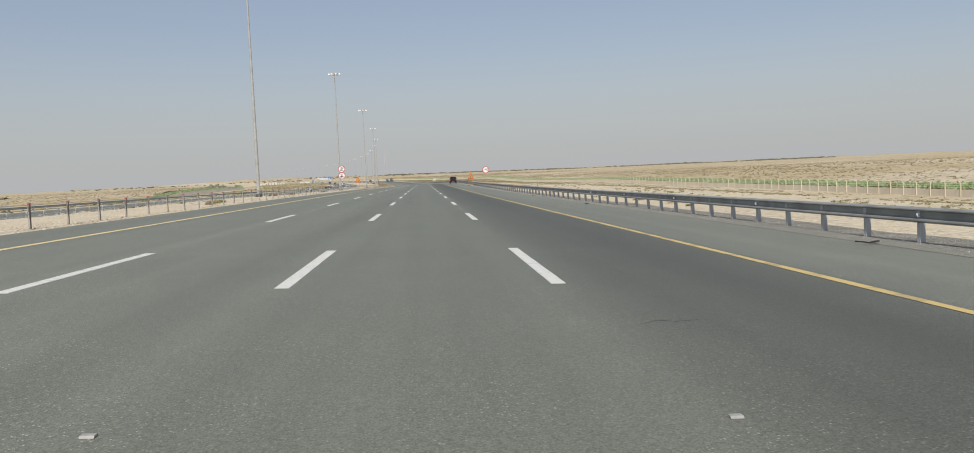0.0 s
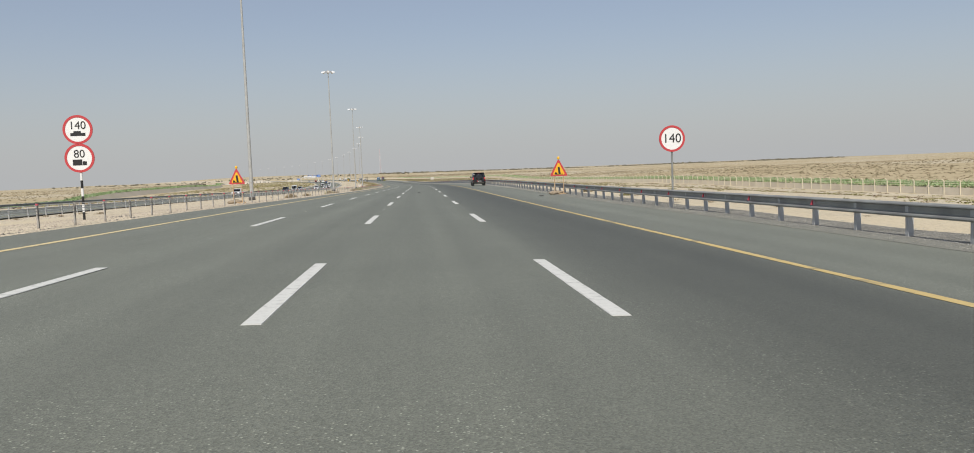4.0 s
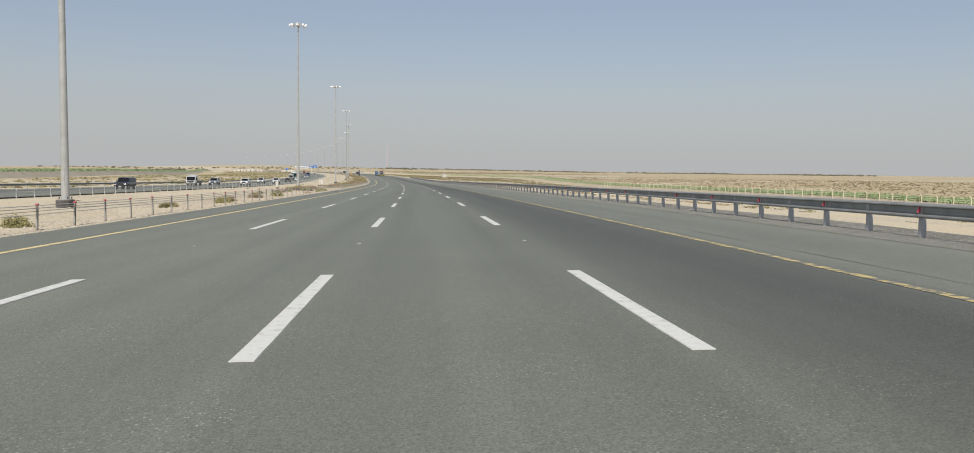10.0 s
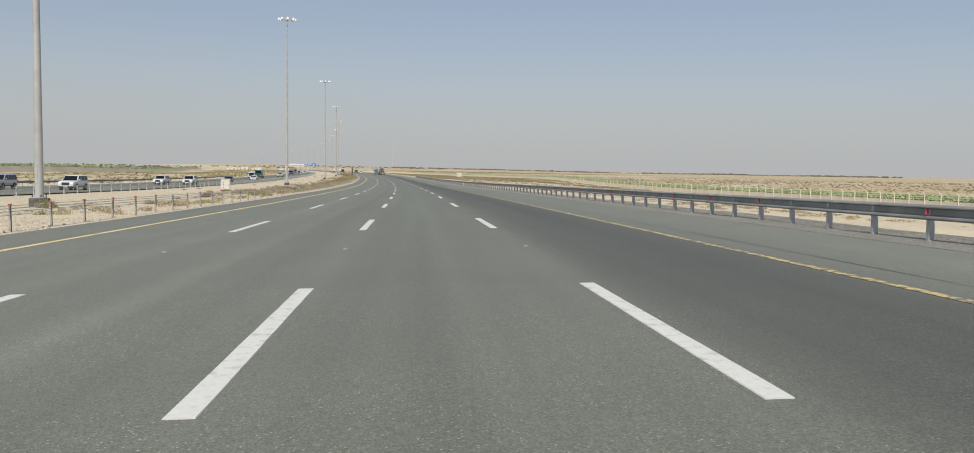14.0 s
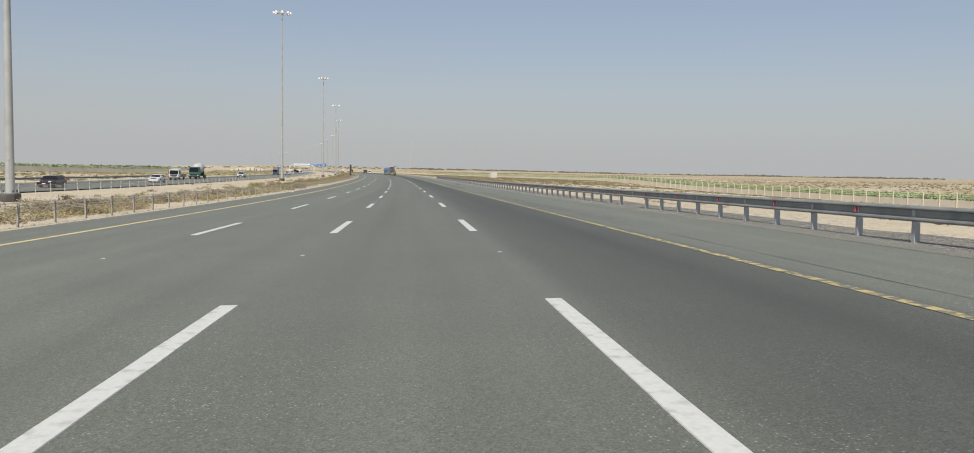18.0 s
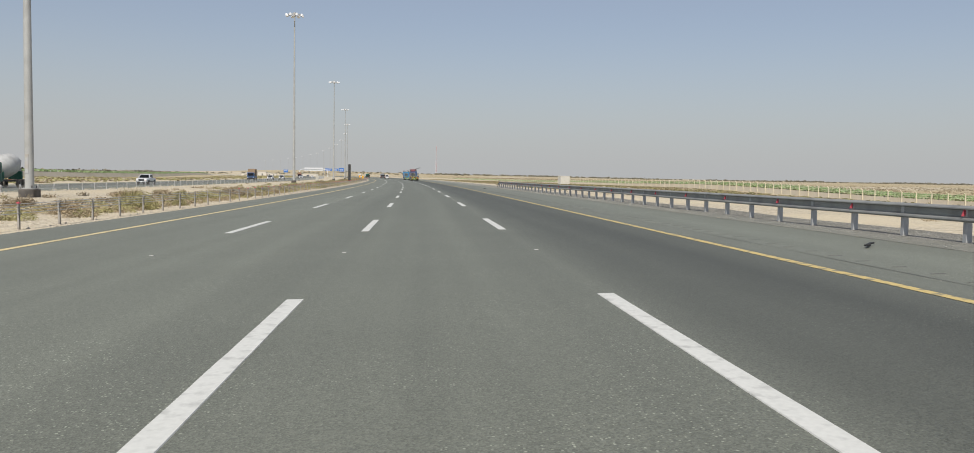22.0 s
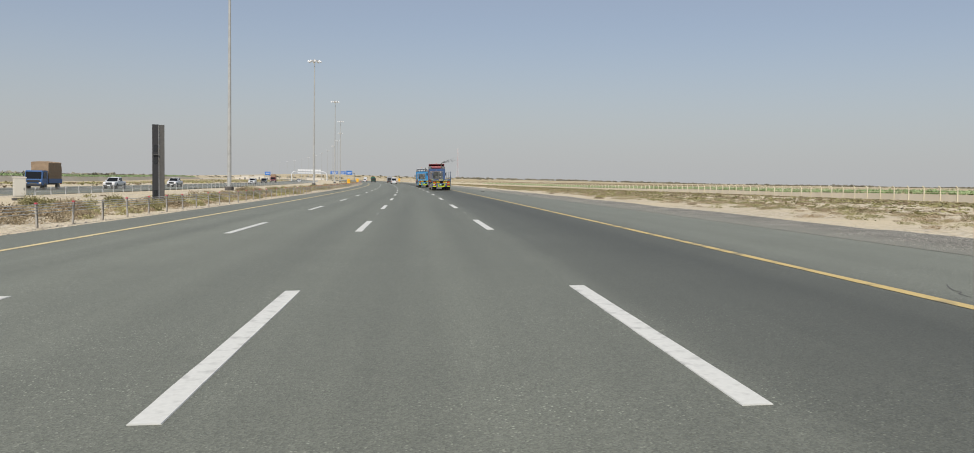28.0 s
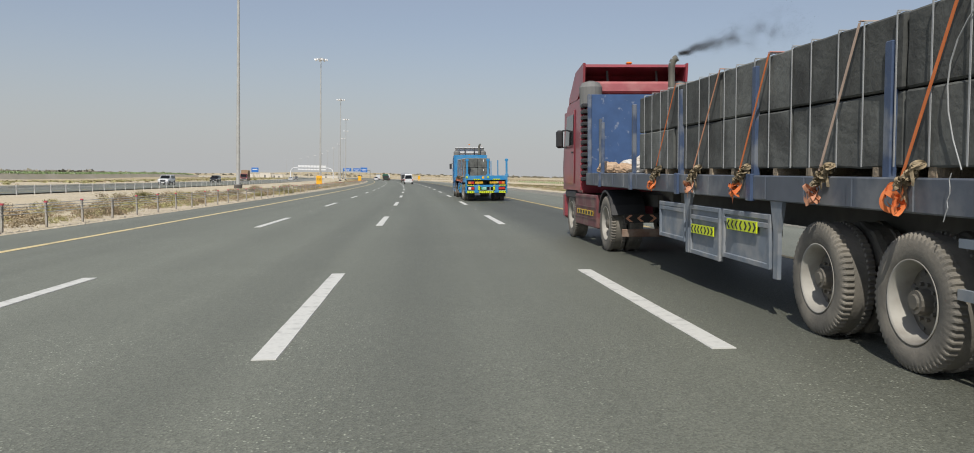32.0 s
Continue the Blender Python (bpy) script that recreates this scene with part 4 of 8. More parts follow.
SALMON = mat("salmon_strap", (0.56, 0.27, 0.16), 0.85, var=0.25, scale=9)
SACKCLOTH = mat("tan_sacking", (0.42, 0.29, 0.19), 0.95, var=0.3, scale=8, second=(0.55, 0.42, 0.30), amount=0.6, sscale=3, bump=0.5, bscale=30)
RED_LOW = mat("grimy_maroon_paint", (0.15, 0.048, 0.052), 0.55, var=0.25, scale=6, second=(0.20, 0.15, 0.12), amount=0.6, sscale=2.5)
# Paler, pinker red: the cab roof's highlights are put into the paint.
RED_SHEEN = mat("sheen_red_paint", (0.40, 0.12, 0.13), 0.5, var=0.2, scale=5, second=(0.50, 0.27, 0.25), amount=0.5, sscale=2)
DULL_GREY = mat("dull_grey_cover", (0.17, 0.17, 0.165), 0.7, var=0.2, scale=6)
RUSTBROWN = mat("rusted_steel", (0.21, 0.13, 0.09), 0.8, 0.1, var=0.3, scale=8, second=(0.30, 0.24, 0.19), amount=0.6, sscale=4)
WHITE_BAND = mat("pale_band", (0.36, 0.37, 0.37), 0.7, var=0.2)
LIME = mat("lime_reflective", (0.62, 0.72, 0.02), 0.4, var=0.06)
YEL = mat("yellow_plate", (0.75, 0.50, 0.02), 0.45, var=0.06)
RED_LAMP = mat("red_lamp", (0.50, 0.03, 0.02), 0.25, var=0.1)
RED_LIT = mat("lit_red_lamp", (0.55, 0.02, 0.03), 0.25, var=0.1)
RED_LIT.node_tree.nodes["Principled BSDF"].inputs["Emission Color"].default_value = (1.0, 0.02, 0.05, 1)
RED_LIT.node_tree.nodes["Principled BSDF"].inputs["Emission Strength"].default_value = 0.35
AMBER_LIT = mat("lit_amber_lamp", (0.72, 0.20, 0.02), 0.25, var=0.1)
AMBER_LIT.node_tree.nodes["Principled BSDF"].inputs["Emission Color"].default_value = (1.0, 0.30, 0.05, 1)
AMBER_LIT.node_tree.nodes["Principled BSDF"].inputs["Emission Strength"].default_value = 0.5
AMBER = mat("amber_lamp", (0.72, 0.20, 0.02), 0.25, var=0.1)
PALE_LAMP = mat("clear_lamp", (0.72, 0.66, 0.60), 0.2, var=0.05)
PLATE_GREEN = mat("green_plate", (0.10, 0.42, 0.30), 0.5, var=0.06)
CAR_BLACK = mat("black_car_paint", (0.013, 0.014, 0.017), 0.14, var=0.1, spec=0.5, coat=0.6)
CAR_WHITE = mat("white_car_paint", (0.62, 0.63, 0.64), 0.3, var=0.05, coat=0.4)
CAR_SILVER = mat("silver_car_paint", (0.42, 0.43, 0.45), 0.3, 0.5, var=0.05, coat=0.4)
CAR_DARKBLUE = mat("dark_blue_car_paint", (0.022, 0.026, 0.04), 0.3, var=0.05, coat=0.4)
CAR_WINE = mat("wine_car_paint", (0.035, 0.012, 0.016), 0.25, var=0.05, coat=0.4)
LORRY_BLUE = mat("blue_lorry_paint", (0.035, 0.11, 0.28), 0.4, var=0.15, scale=4)
GREEN_CAB = mat("green_cab_paint", (0.014, 0.115, 0.078), 0.4, var=0.15, scale=4)
DRUM = mat("mixer_drum", (0.50, 0.50, 0.48), 0.6, var=0.12, scale=2, second=(0.35, 0.34, 0.32), amount=0.6, sscale=0.9)
TARP = mat("brown_tarpaulin", (0.30, 0.21, 0.13), 0.85, var=0.2, scale=3, bump=0.5, bscale=6)
TINTED = mat("tinted_glass", (0.010, 0.011, 0.013), 0.12, var=0.05, spec=0.3)
CHROME = mat("chrome", (0.6, 0.6, 0.6), 0.2, 0.9, var=0.05)
CANVAS = mat("cream_canvas", (0.44, 0.37, 0.28), 0.9, var=0.3, scale=5, second=(0.55, 0.54, 0.52), amount=0.9, sscale=0.9, bump=0.6, bscale=8)


def wheel(parent, x, y, r, w, side, rim_mat=None, tyre_mat=None, spokes=0, hub=True, n=40):
    """A tyre with a fine lugged shoulder and a deep dished rim; side -1 faces left."""
    b = bmesh.new()
    o = side * w / 2
    prof = [(-0.9, 0.60, 0), (-1.0, 0.66, 0), (-1.03, 0.80, 0), (-1.0, 0.90, 0.2), (-0.95, 0.955, 1), (-0.84, 0.99, 1), (-0.45, 1.0, 1), (-0.38, 0.97, 0), (0.38, 0.97, 0), (0.45, 1.0, 1), (0.84, 0.99, 1), (0.95, 0.955, 1),
            (1.0, 0.90, 0.2), (1.03, 0.80, 0), (1.0, 0.66, 0), (0.9, 0.60, 0)]
    k_ = (6 * n if n > 30 else 2 * n) if not spokes else n
    rings = []
    for i in range(k_):
        a = 2 * math.pi * i / k_
        cut = 0.034 * (i // 2 % 2) if not spokes else 0
        rings.append([b.verts.new((x + o * p_, y + r * (q_ - cut * l_) * math.cos(a), r + r * (q_ - cut * l_) * math.sin(a))) for p_, q_, l_ in prof])
    for i in range(k_):
        for c, (v0, v1, w0, w1) in enumerate(zip(rings[i], rings[i][1:], rings[(i + 1) % k_], rings[(i + 1) % k_][1:])):
            b.faces.new((v0, v1, w1, w0)).smooth = bool(spokes) or not 2 < c < 12
    bmesh.ops.recalc_face_normals(b, faces=b.faces)
    tyre = part("wheel", b, tyre_mat or RUBBER, parent)
    b = bmesh.new()
    lathe(b, [(o * 0.92, r * 0.61), (o * 0.99, r * 0.615), (o * 0.99, r * 0.595), (o * 0.90, r * 0.575), (o * 0.55, r * 0.535), (-o * 0.1, r * 0.50)], "X", n, (x, y, r))
    rim = part("rim", b, rim_mat or RIM, tyre)
    for p in rim.data.polygons:
        p.use_smooth = True
    b = bmesh.new()
    lathe(b, [(-o * 0.1, r * 0.51), (-o * 0.02, r * 0.42), (o * 0.20, r * 0.30), (o * 0.22, r * 0.001)], "X", n, (x, y, r))
    disc_ = part("wheel_disc", b, rim_mat or RIM_DARK, tyre)
    for p in disc_.data.polygons:
        p.use_smooth = True
    if spokes:
        for i in range(spokes):
            b = bmesh.new()
            for da in (-0.17, 0.17):
                t = 2 * math.pi * i / spokes + da * 0.9
                box(b, (0, 0, 0), (1, 1, 1), 0, Matrix.Translation((x + o * 0.86, y + r * 0.34 * math.cos(t), r + r * 0.34 * math.sin(t))) @ Matrix.Rotation(t, 4, "X") @ Matrix.Diagonal((w * 0.10, r * 0.50, r * 0.07, 1)))
            part("spoke", b, rim_mat or RIM, tyre)
        b = bmesh.new()
        rod(b, (x + o * 0.6, y, r), (x + o * 0.95, y, r), r * 0.14, r * 0.12, 10)
        part("hub", b, rim_mat or RIM, tyre)
    elif hub:
        b = bmesh.new()
        rod(b, (x + o * 0.1, y, r), (x + o * 0.80, y, r), r * 0.20, r * 0.17, 14)
        rod(b, (x + o * 0.80, y, r), (x + o * 0.90, y, r), r * 0.12, r * 0.10, 12)
        for i in range(10):
            t = 2 * math.pi * i / 10
            rod(b, (x + o * 0.15, y + r * 0.26 * math.cos(t), r + r * 0.26 * math.sin(t)), (x + o * 0.38, y + r * 0.26 * math.cos(t), r + r * 0.26 * math.sin(t)), r * 0.028, n=6)
        part("hub", b, RIM_DARK, tyre)
        # Dark plugs on the disc paint in the shade of its hand holes.
        for i in range(8):
            b = bmesh.new()
            t = 2 * math.pi * (i + 0.5) / 8
            c = (y + r * 0.40 * math.cos(t), r + r * 0.40 * math.sin(t))
            rod(b, (x - o * 0.1, *c), (x + o * 0.06, *c), r * 0.062, n=10)
            part("hole_shade_plug", b, DARK, tyre)
    return tyre


def chevrons(parent, x0, x1, z0, z1, y, count, outward=True, vertical=0, axis="X", ground_=None, mark=None):
    """A yellow reflective plate with black arrows, facing back (axis X) or left (axis Y)."""
    b = bmesh.new()
    if axis == "X":
        box(b, ((x0 + x1) / 2, y, (z0 + z1) / 2), (x1 - x0, 0.012, z1 - z0))
    else:
        box(b, (y, (x0 + x1) / 2, (z0 + z1) / 2), (0.012, x1 - x0, z1 - z0))
    plate = part("reflective_plate", b, ground_ or LIME, parent, "dark grimy plate with pale arrows" if ground_ else "yellow reflective plate with black arrows")
    w, h = x1 - x0, z1 - z0
    for i in range(count):
        b = bmesh.new()
        if vertical:
            c0 = z0 + h * (i + 0.5) / count
            q = h / count * 0.32
            d = vertical
            pts = [(x0 + w * 0.15, c0 - d * q), (x0 + w * 0.5, c0 + d * q * 0.4), (x0 + w * 0.85, c0 - d * q), (x0 + w * 0.85, c0 - d * q * 0.1), (x0 + w * 0.5, c0 + d * q * 1.3), (x0 + w * 0.15, c0 - d * q * 0.1)]
        else:
            c0 = x0 + w * (i + 0.5) / count
            q = w / count * 0.26
            d = (-1 if c0 < (x0 + x1) / 2 else 1) if outward is True else outward
            pts = [(c0 - d * q, z0 + h * 0.12), (c0 + d * q * 0.5, z0 + h * 0.5), (c0 - d * q, z0 + h * 0.88), (c0 + d * q * 0.1, z0 + h * 0.88), (c0 + d * q * 1.5, z0 + h * 0.5), (c0 + d * q * 0.1, z0 + h * 0.12)]
        if axis == "X":
            vs = [bm_v for bm_v in (b.verts.new((px_, y - 0.010, pz_)) for px_, pz_ in pts)]
        else:
            vs = [b.verts.new((y - 0.010, px_, pz_)) for px_, pz_ in pts]
        r = bmesh.ops.extrude_face_region(b, geom=[b.faces.new(vs)])
        bmesh.ops.translate(b, vec=(0, 0.004, 0) if axis == "X" else (0.004, 0, 0), verts=[v for v in r["geom"] if isinstance(v, bmesh.types.BMVert)])
        part("arrow", b, mark or BLACK_SIGN, plate)
    return plate


def lettering(text, size, material, parent, m, align="CENTER"):
    cu = bpy.data.curves.new("lettering", "FONT")
    cu.body, cu.size, cu.extrude, cu.align_x, cu.align_y = text, size, 0.003, align, "CENTER"
    tmp = bpy.data.objects.new("lettering", cu)
    me = bpy.data.meshes.new_from_object(tmp)
    bpy.data.objects.remove(tmp)
    me.name = "lettering"
    me.materials.clear()
    return part("lettering", me, material, parent, "", m)


BACK = pose(0, 0, 0, 90, 0, 0)     # stands lettering up, to be read from behind (-y)


def shaped(outline, w, waist=None, pinch=0.0, bev=0.05, nose=0.0):
    """A car body from its side outline, pinched inward above the waist."""
    b = bmesh.new()
    prism(b, outline, -w / 2, w / 2)
    if bev:
        bmesh.ops.bevel(b, geom=list(b.edges), offset=bev, segments=2, affect="EDGES", clamp_overlap=True)
    for v in b.verts:
        if waist is not None and v.co.z > waist:
            v.co.x *= 1 - pinch * (v.co.z - waist)
        if nose:
            ys = [p[0] for p in outline]
            e = max(0, (abs(v.co.y - (min(ys) + max(ys)) / 2) / ((max(ys) - min(ys)) / 2)) - 0.75) * 4
            v.co.x *= 1 - nose * e * e
    return b


def loft(top, low, half, nose=0.06, round_=0.09):
    """A rounded body: top and low are (y, z) profiles with y rising, half(z) its half width."""
    ty, tz = [p[0] for p in top], [p[1] for p in top]
    ly, lz = [p[0] for p in low], [p[1] for p in low]
    y0, y1 = min(ty[0], ly[0]), max(ty[-1], ly[-1])
    ys = sorted({round(min(max(q, y0), y1), 3) for p in ty for q in (p - 0.04, p + 0.04)} | {round(q, 3) for q in np.linspace(y0, y1, 17)})
    rings = []
    b = bmesh.new()
    for y in ys:
        zt, zb = float(np.interp(y, ty, tz)), float(np.interp(y, ly, lz))
        zt = max(zt, zb + 0.03)
        h = zt - zb
        q = min(round_, h * 0.4)
        e = max(0.0, abs((y - (y0 + y1) / 2) / ((y1 - y0) / 2)) - 0.8) * 5
        k = 1 - nose * e * e
        pts = [(half(zb) - 0.06, zb), (half(zb + q * 0.5), zb + q * 0.5), (half(zb + h * 0.5), zb + h * 0.5), (half(zt - q), zt - q), (half(zt) - q * 0.22, zt - q * 0.35), (half(zt) - q * 0.9, zt - q * 0.06), (half(zt) * 0.5, zt + 0.012)]
        pts = [(x * k, z) for x, z in pts]
        ring = [b.verts.new((x, y, z)) for x, z in pts] + [b.verts.new((-x, y, z)) for x, z in reversed(pts)]
        rings.append(ring)
    n = len(rings[0])
    for p, q in zip(rings, rings[1:]):
        for i in range(n):
            b.faces.new((p[i], p[(i + 1) % n], q[(i + 1) % n], q[i])).smooth = True
    b.faces.new(rings[0])
    b.faces.new(rings[-1][::-1])
    bmesh.ops.recalc_face_normals(b, faces=b.faces)
    return b


# A dark disc laid on the body side paints the wheel recess's shade.
def well_shade_disc(parent, x, y, r, side):
    b = bmesh.new()
    rod(b, (x - side * 0.25, y, r * 1.04), (x, y, r * 1.04), r * 1.17, n=28)
    part("well_shade_disc", b, DARK, parent)


def quad_panel(pts, depth=0.012):
    """A thin solid panel from four or more corner points."""
    b = bmesh.new()
    f = b.faces.new([b.verts.new(p) for p in pts])
    f.normal_update()
    n = f.normal.copy()
    r = bmesh.ops.extrude_face_region(b, geom=[f])
    bmesh.ops.translate(b, vec=n * depth, verts=[v for v in r["geom"] if isinstance(v, bmesh.types.BMVert)])
    bmesh.ops.recalc_face_normals(b, faces=b.faces)
    return b


def knotted_end(b, c, r_, size, w):
    """A length of strap webbing wound into a loose knot, with a short tail."""
    f1, f2, f3 = r_.uniform(2.6, 3.6), r_.uniform(3.4, 4.6), r_.uniform(4.4, 5.6)
    p1, p2 = r_.uniform(0, 6), r_.uniform(0, 6)
    pts = []
    n = 76
    for i in range(n + 1):
        u = i / n * 6.28
        s_ = size * (0.75 + 0.25 * math.sin(u * 1.7))
        pts.append(c + Vector((-0.02 + 0.045 * math.sin(f3 * u + p2), s_ * math.sin(f1 * u + p1), s_ * 1.1 * math.cos(f2 * u + p2))))
    for i in range(1, 9):
        pts.append(pts[-1] + Vector((0.001, 0.006 * math.sin(i * 0.8 + p1), -0.016)))
    rows = []
    for i, p in enumerate(pts):
        d = (pts[min(i + 1, len(pts) - 1)] - pts[max(i - 1, 0)]).normalized()
        out = Vector((-1, 0.5 * math.sin(i * 0.21 + p1), 0.5 * math.cos(i * 0.17)))
        e = d.cross(out).normalized() * w / 2
        rows.append((b.verts.new(p - e), b.verts.new(p + e)))
    for q0, q1 in zip(rows, rows[1:]):
        b.faces.new((q0[0], q0[1], q1[1], q1[0])).smooth = True


def exhaust_smoke(parent, tip):
    """A thin, drifting trail of soot flecks that spreads and fades behind the stack."""
    r_ = random.Random(77)
    co, fs = [], []
    for _ in range(64000):
        t = r_.random() ** 0.95
        spread = 0.07 + 0.45 * t
        lump = 0.10 * t * math.sin(t * 17) + 0.03 * math.sin(t * 44 + 1)
        c = tip + Vector((1.75 * t + r_.gauss(0, 0.40) * spread, -1.6 * t + r_.gauss(0, 0.5) * spread, 0.40 * t ** 0.6 + lump + r_.gauss(0, 0.33) * spread))
        if noise.noise(c * 3.2) < -0.20 + 0.10 * t + 0.62 * t * r_.random():
            continue
        a = Vector((r_.gauss(0, 1), r_.gauss(0, 1), r_.gauss(0, 1))).normalized() * 0.0042
        e = a.cross(Vector((r_.gauss(0, 1), r_.gauss(0, 1), r_.gauss(0, 1)))).normalized() * 0.0042
        k = len(co)
        co += [tuple(c - a), tuple(c + e), tuple(c + a)]
        fs.append((k, k + 1, k + 2))
    me = bpy.data.meshes.new("exhaust_smoke")
    me.from_pydata(co, [], fs)
    tagged(part("exhaust_smoke", me, SOOT, parent, "thin dark exhaust smoke"), kind="stuff")


def articulated_lorry(m, label, cab, frame_paint, panel, deflector_open=True, sacks=True, blocks_from=-1.45):
    """A tractor with a flatbed trailer, loaded with two rows of dark blocks. Origin under the rear axle."""
    g = thing("flatbed_lorry", m, label, "lorry", "lorries on the highway")
    W = 1.25
    # trailer bed
    bed = part("bed", bmbox((0, 4.8, 1.47), (2.40, 13.4, 0.06), 0.01), GREYBLUE, g)
    for sx in (-1, 1):
        b = bmesh.new()
        box(b, (sx * (W - 0.03), 4.8, 1.38), (0.06, 13.5, 0.25), 0.012)
        for y in np.arange(-1.5, 11.5, 0.82):
            box(b, (sx * W, y, 1.38), (0.025, 0.07, 0.22), 0)
        part("side_rail", b, frame_paint if frame_paint is SKYBLUE else RAIL_NAVY, g)
        b = bmesh.new()
        prism(b, [(-1.8, 0.95), (7.4, 0.95), (8.6, 1.2), (11.3, 1.2), (11.3, 1.44), (-1.8, 1.44)], sx * 0.50 - 0.06, sx * 0.50 + 0.06)
        part("chassis_beam", b, DARK, g)
    for y in np.arange(-0.9, 11, 1.3):
        part("cross_member", bmbox((0, y, 1.36), (2.3, 0.10, 0.12)), DARK, g)
    # headboard
    sheet = BOARD_BLUE if frame_paint is NAVY else frame_paint
    hb = part("headboard", bmbox((0, 11.45, 2.27), (2.46, 0.06, 1.62), 0.01), sheet, g)
    for x in (-1.2, 1.2):
        part("rib", bmbox((x, 11.40, 2.27), (0.07, 0.06, 1.62), 0.005), frame_paint, hb)
    for x, h, steel in ((-0.98, 1.12, RAIL_NAVY), (-0.29, 1.2, GALV)):
        part("rib", bmbox((x, 11.36, 1.46 + h / 2), (0.06, 0.05, h), 0.01), steel, hb, "bare steel upright")
    # stakes
    for x, y, h in ((-1.2, 0.5, 0.98), (-1.2, 2.95, 1.1), (-1.2, 5.4, 1.1), (-1.2, 7.85, 1.1), (-1.2, 10.2, 0.95), (1.2, 3.2, 1.1), (1.2, 8.0, 1.1)):
        b = bmesh.new()
        box(b, (x, y, 1.42 + h / 2), (0.06, 0.10, h + 0.2), 0.008)
        if y > 1:
            box(b, (x * 1.045, y, 1.38), (0.05, 0.13, 0.28), 0.006)
        part("stake", b, NAVY if frame_paint is not SKYBLUE else frame_paint, g)
    for x in (-1.13, 0.10, 1.20):
        b = bmesh.new()
        box(b, (x, -1.86, 2.06), (0.11, 0.07, 1.2), 0.012)
        box(b, (x, -1.87, 2.58), (0.19, 0.09, 0.12), 0.01)
        box(b, (x, -1.87, 1.66), (0.20, 0.09, 0.22), 0.01)
        part("stake", b, NAVY if frame_paint is not SKYBLUE else frame_paint, g, "battered blue steel stake with brackets")
    # wheels
    for y in (0.13, 1.52):
        b = bmesh.new()
        rod(b, (-1.0, y, 0.52), (1.0, y, 0.52), 0.08, n=10)
        part("axle", b, DARK, g)
        for sx in (-1, 1):
            wheel(g, sx * 1.09, y, 0.497, 0.29, sx)
            wheel(g, sx * 0.76, y, 0.497, 0.27, sx, hub=False, n=24)
    # mudflaps and side panels
    for sx in (-1, 1):
        part("mudflap", bmbox((sx * 0.93, -0.95, 0.55), (0.60, 0.02, 0.62), 0.004), RUBBER_NEW, g)
        b = bmesh.new()
        box(b, (sx * 1.20, -1.25, 1.05), (0.04, 0.06, 0.6))
        box(b, (sx * 1.20, -0.95, 0.62), (0.04, 1.2, 0.07))
        box(b, (sx * 1.20, -0.95, 0.95), (0.04, 1.2, 0.06))
        box(b, (sx * 1.19, -1.05, 0.95), (0.02, 0.36, 0.55), 0.01)
        part("side_guard", b, panel, g)
        for y0, y1, z0 in ((2.50, 3.80, 0.57), (3.88, 4.95, 0.50), (5.15, 6.30, 0.62)):
            b = bmesh.new()
            box(b, (sx * 1.19, (y0 + y1) / 2, (z0 + 1.12) / 2), (0.03, y1 - y0, 1.12 - z0), 0.008)
            lk = part("tool_locker", b, panel, g, "dusty steel side locker")
            for z in (z0 + 0.03, 1.09, (z0 + 1.12) / 2 + 0.16):
                part("locker_bar", bmbox((sx * 1.215, (y0 + y1) / 2, z), (0.03, y1 - y0, 0.055), 0.006), panel, lk)
            for y in (y0 + 0.03, y1 - 0.03):
                part("locker_bar", bmbox((sx * 1.217, y, (z0 + 1.12) / 2), (0.03, 0.055, 1.12 - z0), 0.006), panel, lk)
        for y in (2.37, 5.05):
            b = bmesh.new()
            prism(b, [(y - 0.14, 1.26), (y + 0.14, 1.26), (y + 0.05, 0.95), (y + 0.05, 0.50), (y - 0.05, 0.50), (y - 0.05, 0.95)], sx * 1.21 - 0.02, sx * 1.21 + 0.02)
            part("bracket", b, panel, g)
    chevrons(g, 2.80, 3.62, 0.80, 0.92, -1.235, 7, True, 0, "Y")
    chevrons(g, 4.05, 4.85, 0.68, 0.79, -1.235, 7, True, 0, "Y")
    chevrons(g, -1.25, -0.95, 0.85, 1.0, -1.235, 3, -1, 0, "Y")
    # landing legs
    for sx in (-1, 1):
        part("landing_leg", bmbox((sx * 0.8, 6.9, 0.85), (0.13, 0.13, 0.8), 0.01), DARK, g)
    # tail frame
    YB = -1.92
    tail = part("tail_beam", bmbox((0, YB, 1.38), (2.50, 0.08, 0.26), 0.012), frame_paint, g)
    for z, h in ((0.90, 0.13), (0.57, 0.14)):
        part("tail_bar", bmbox((0, YB + 0.02, z), (2.44, 0.07, h), 0.012), frame_paint, g)
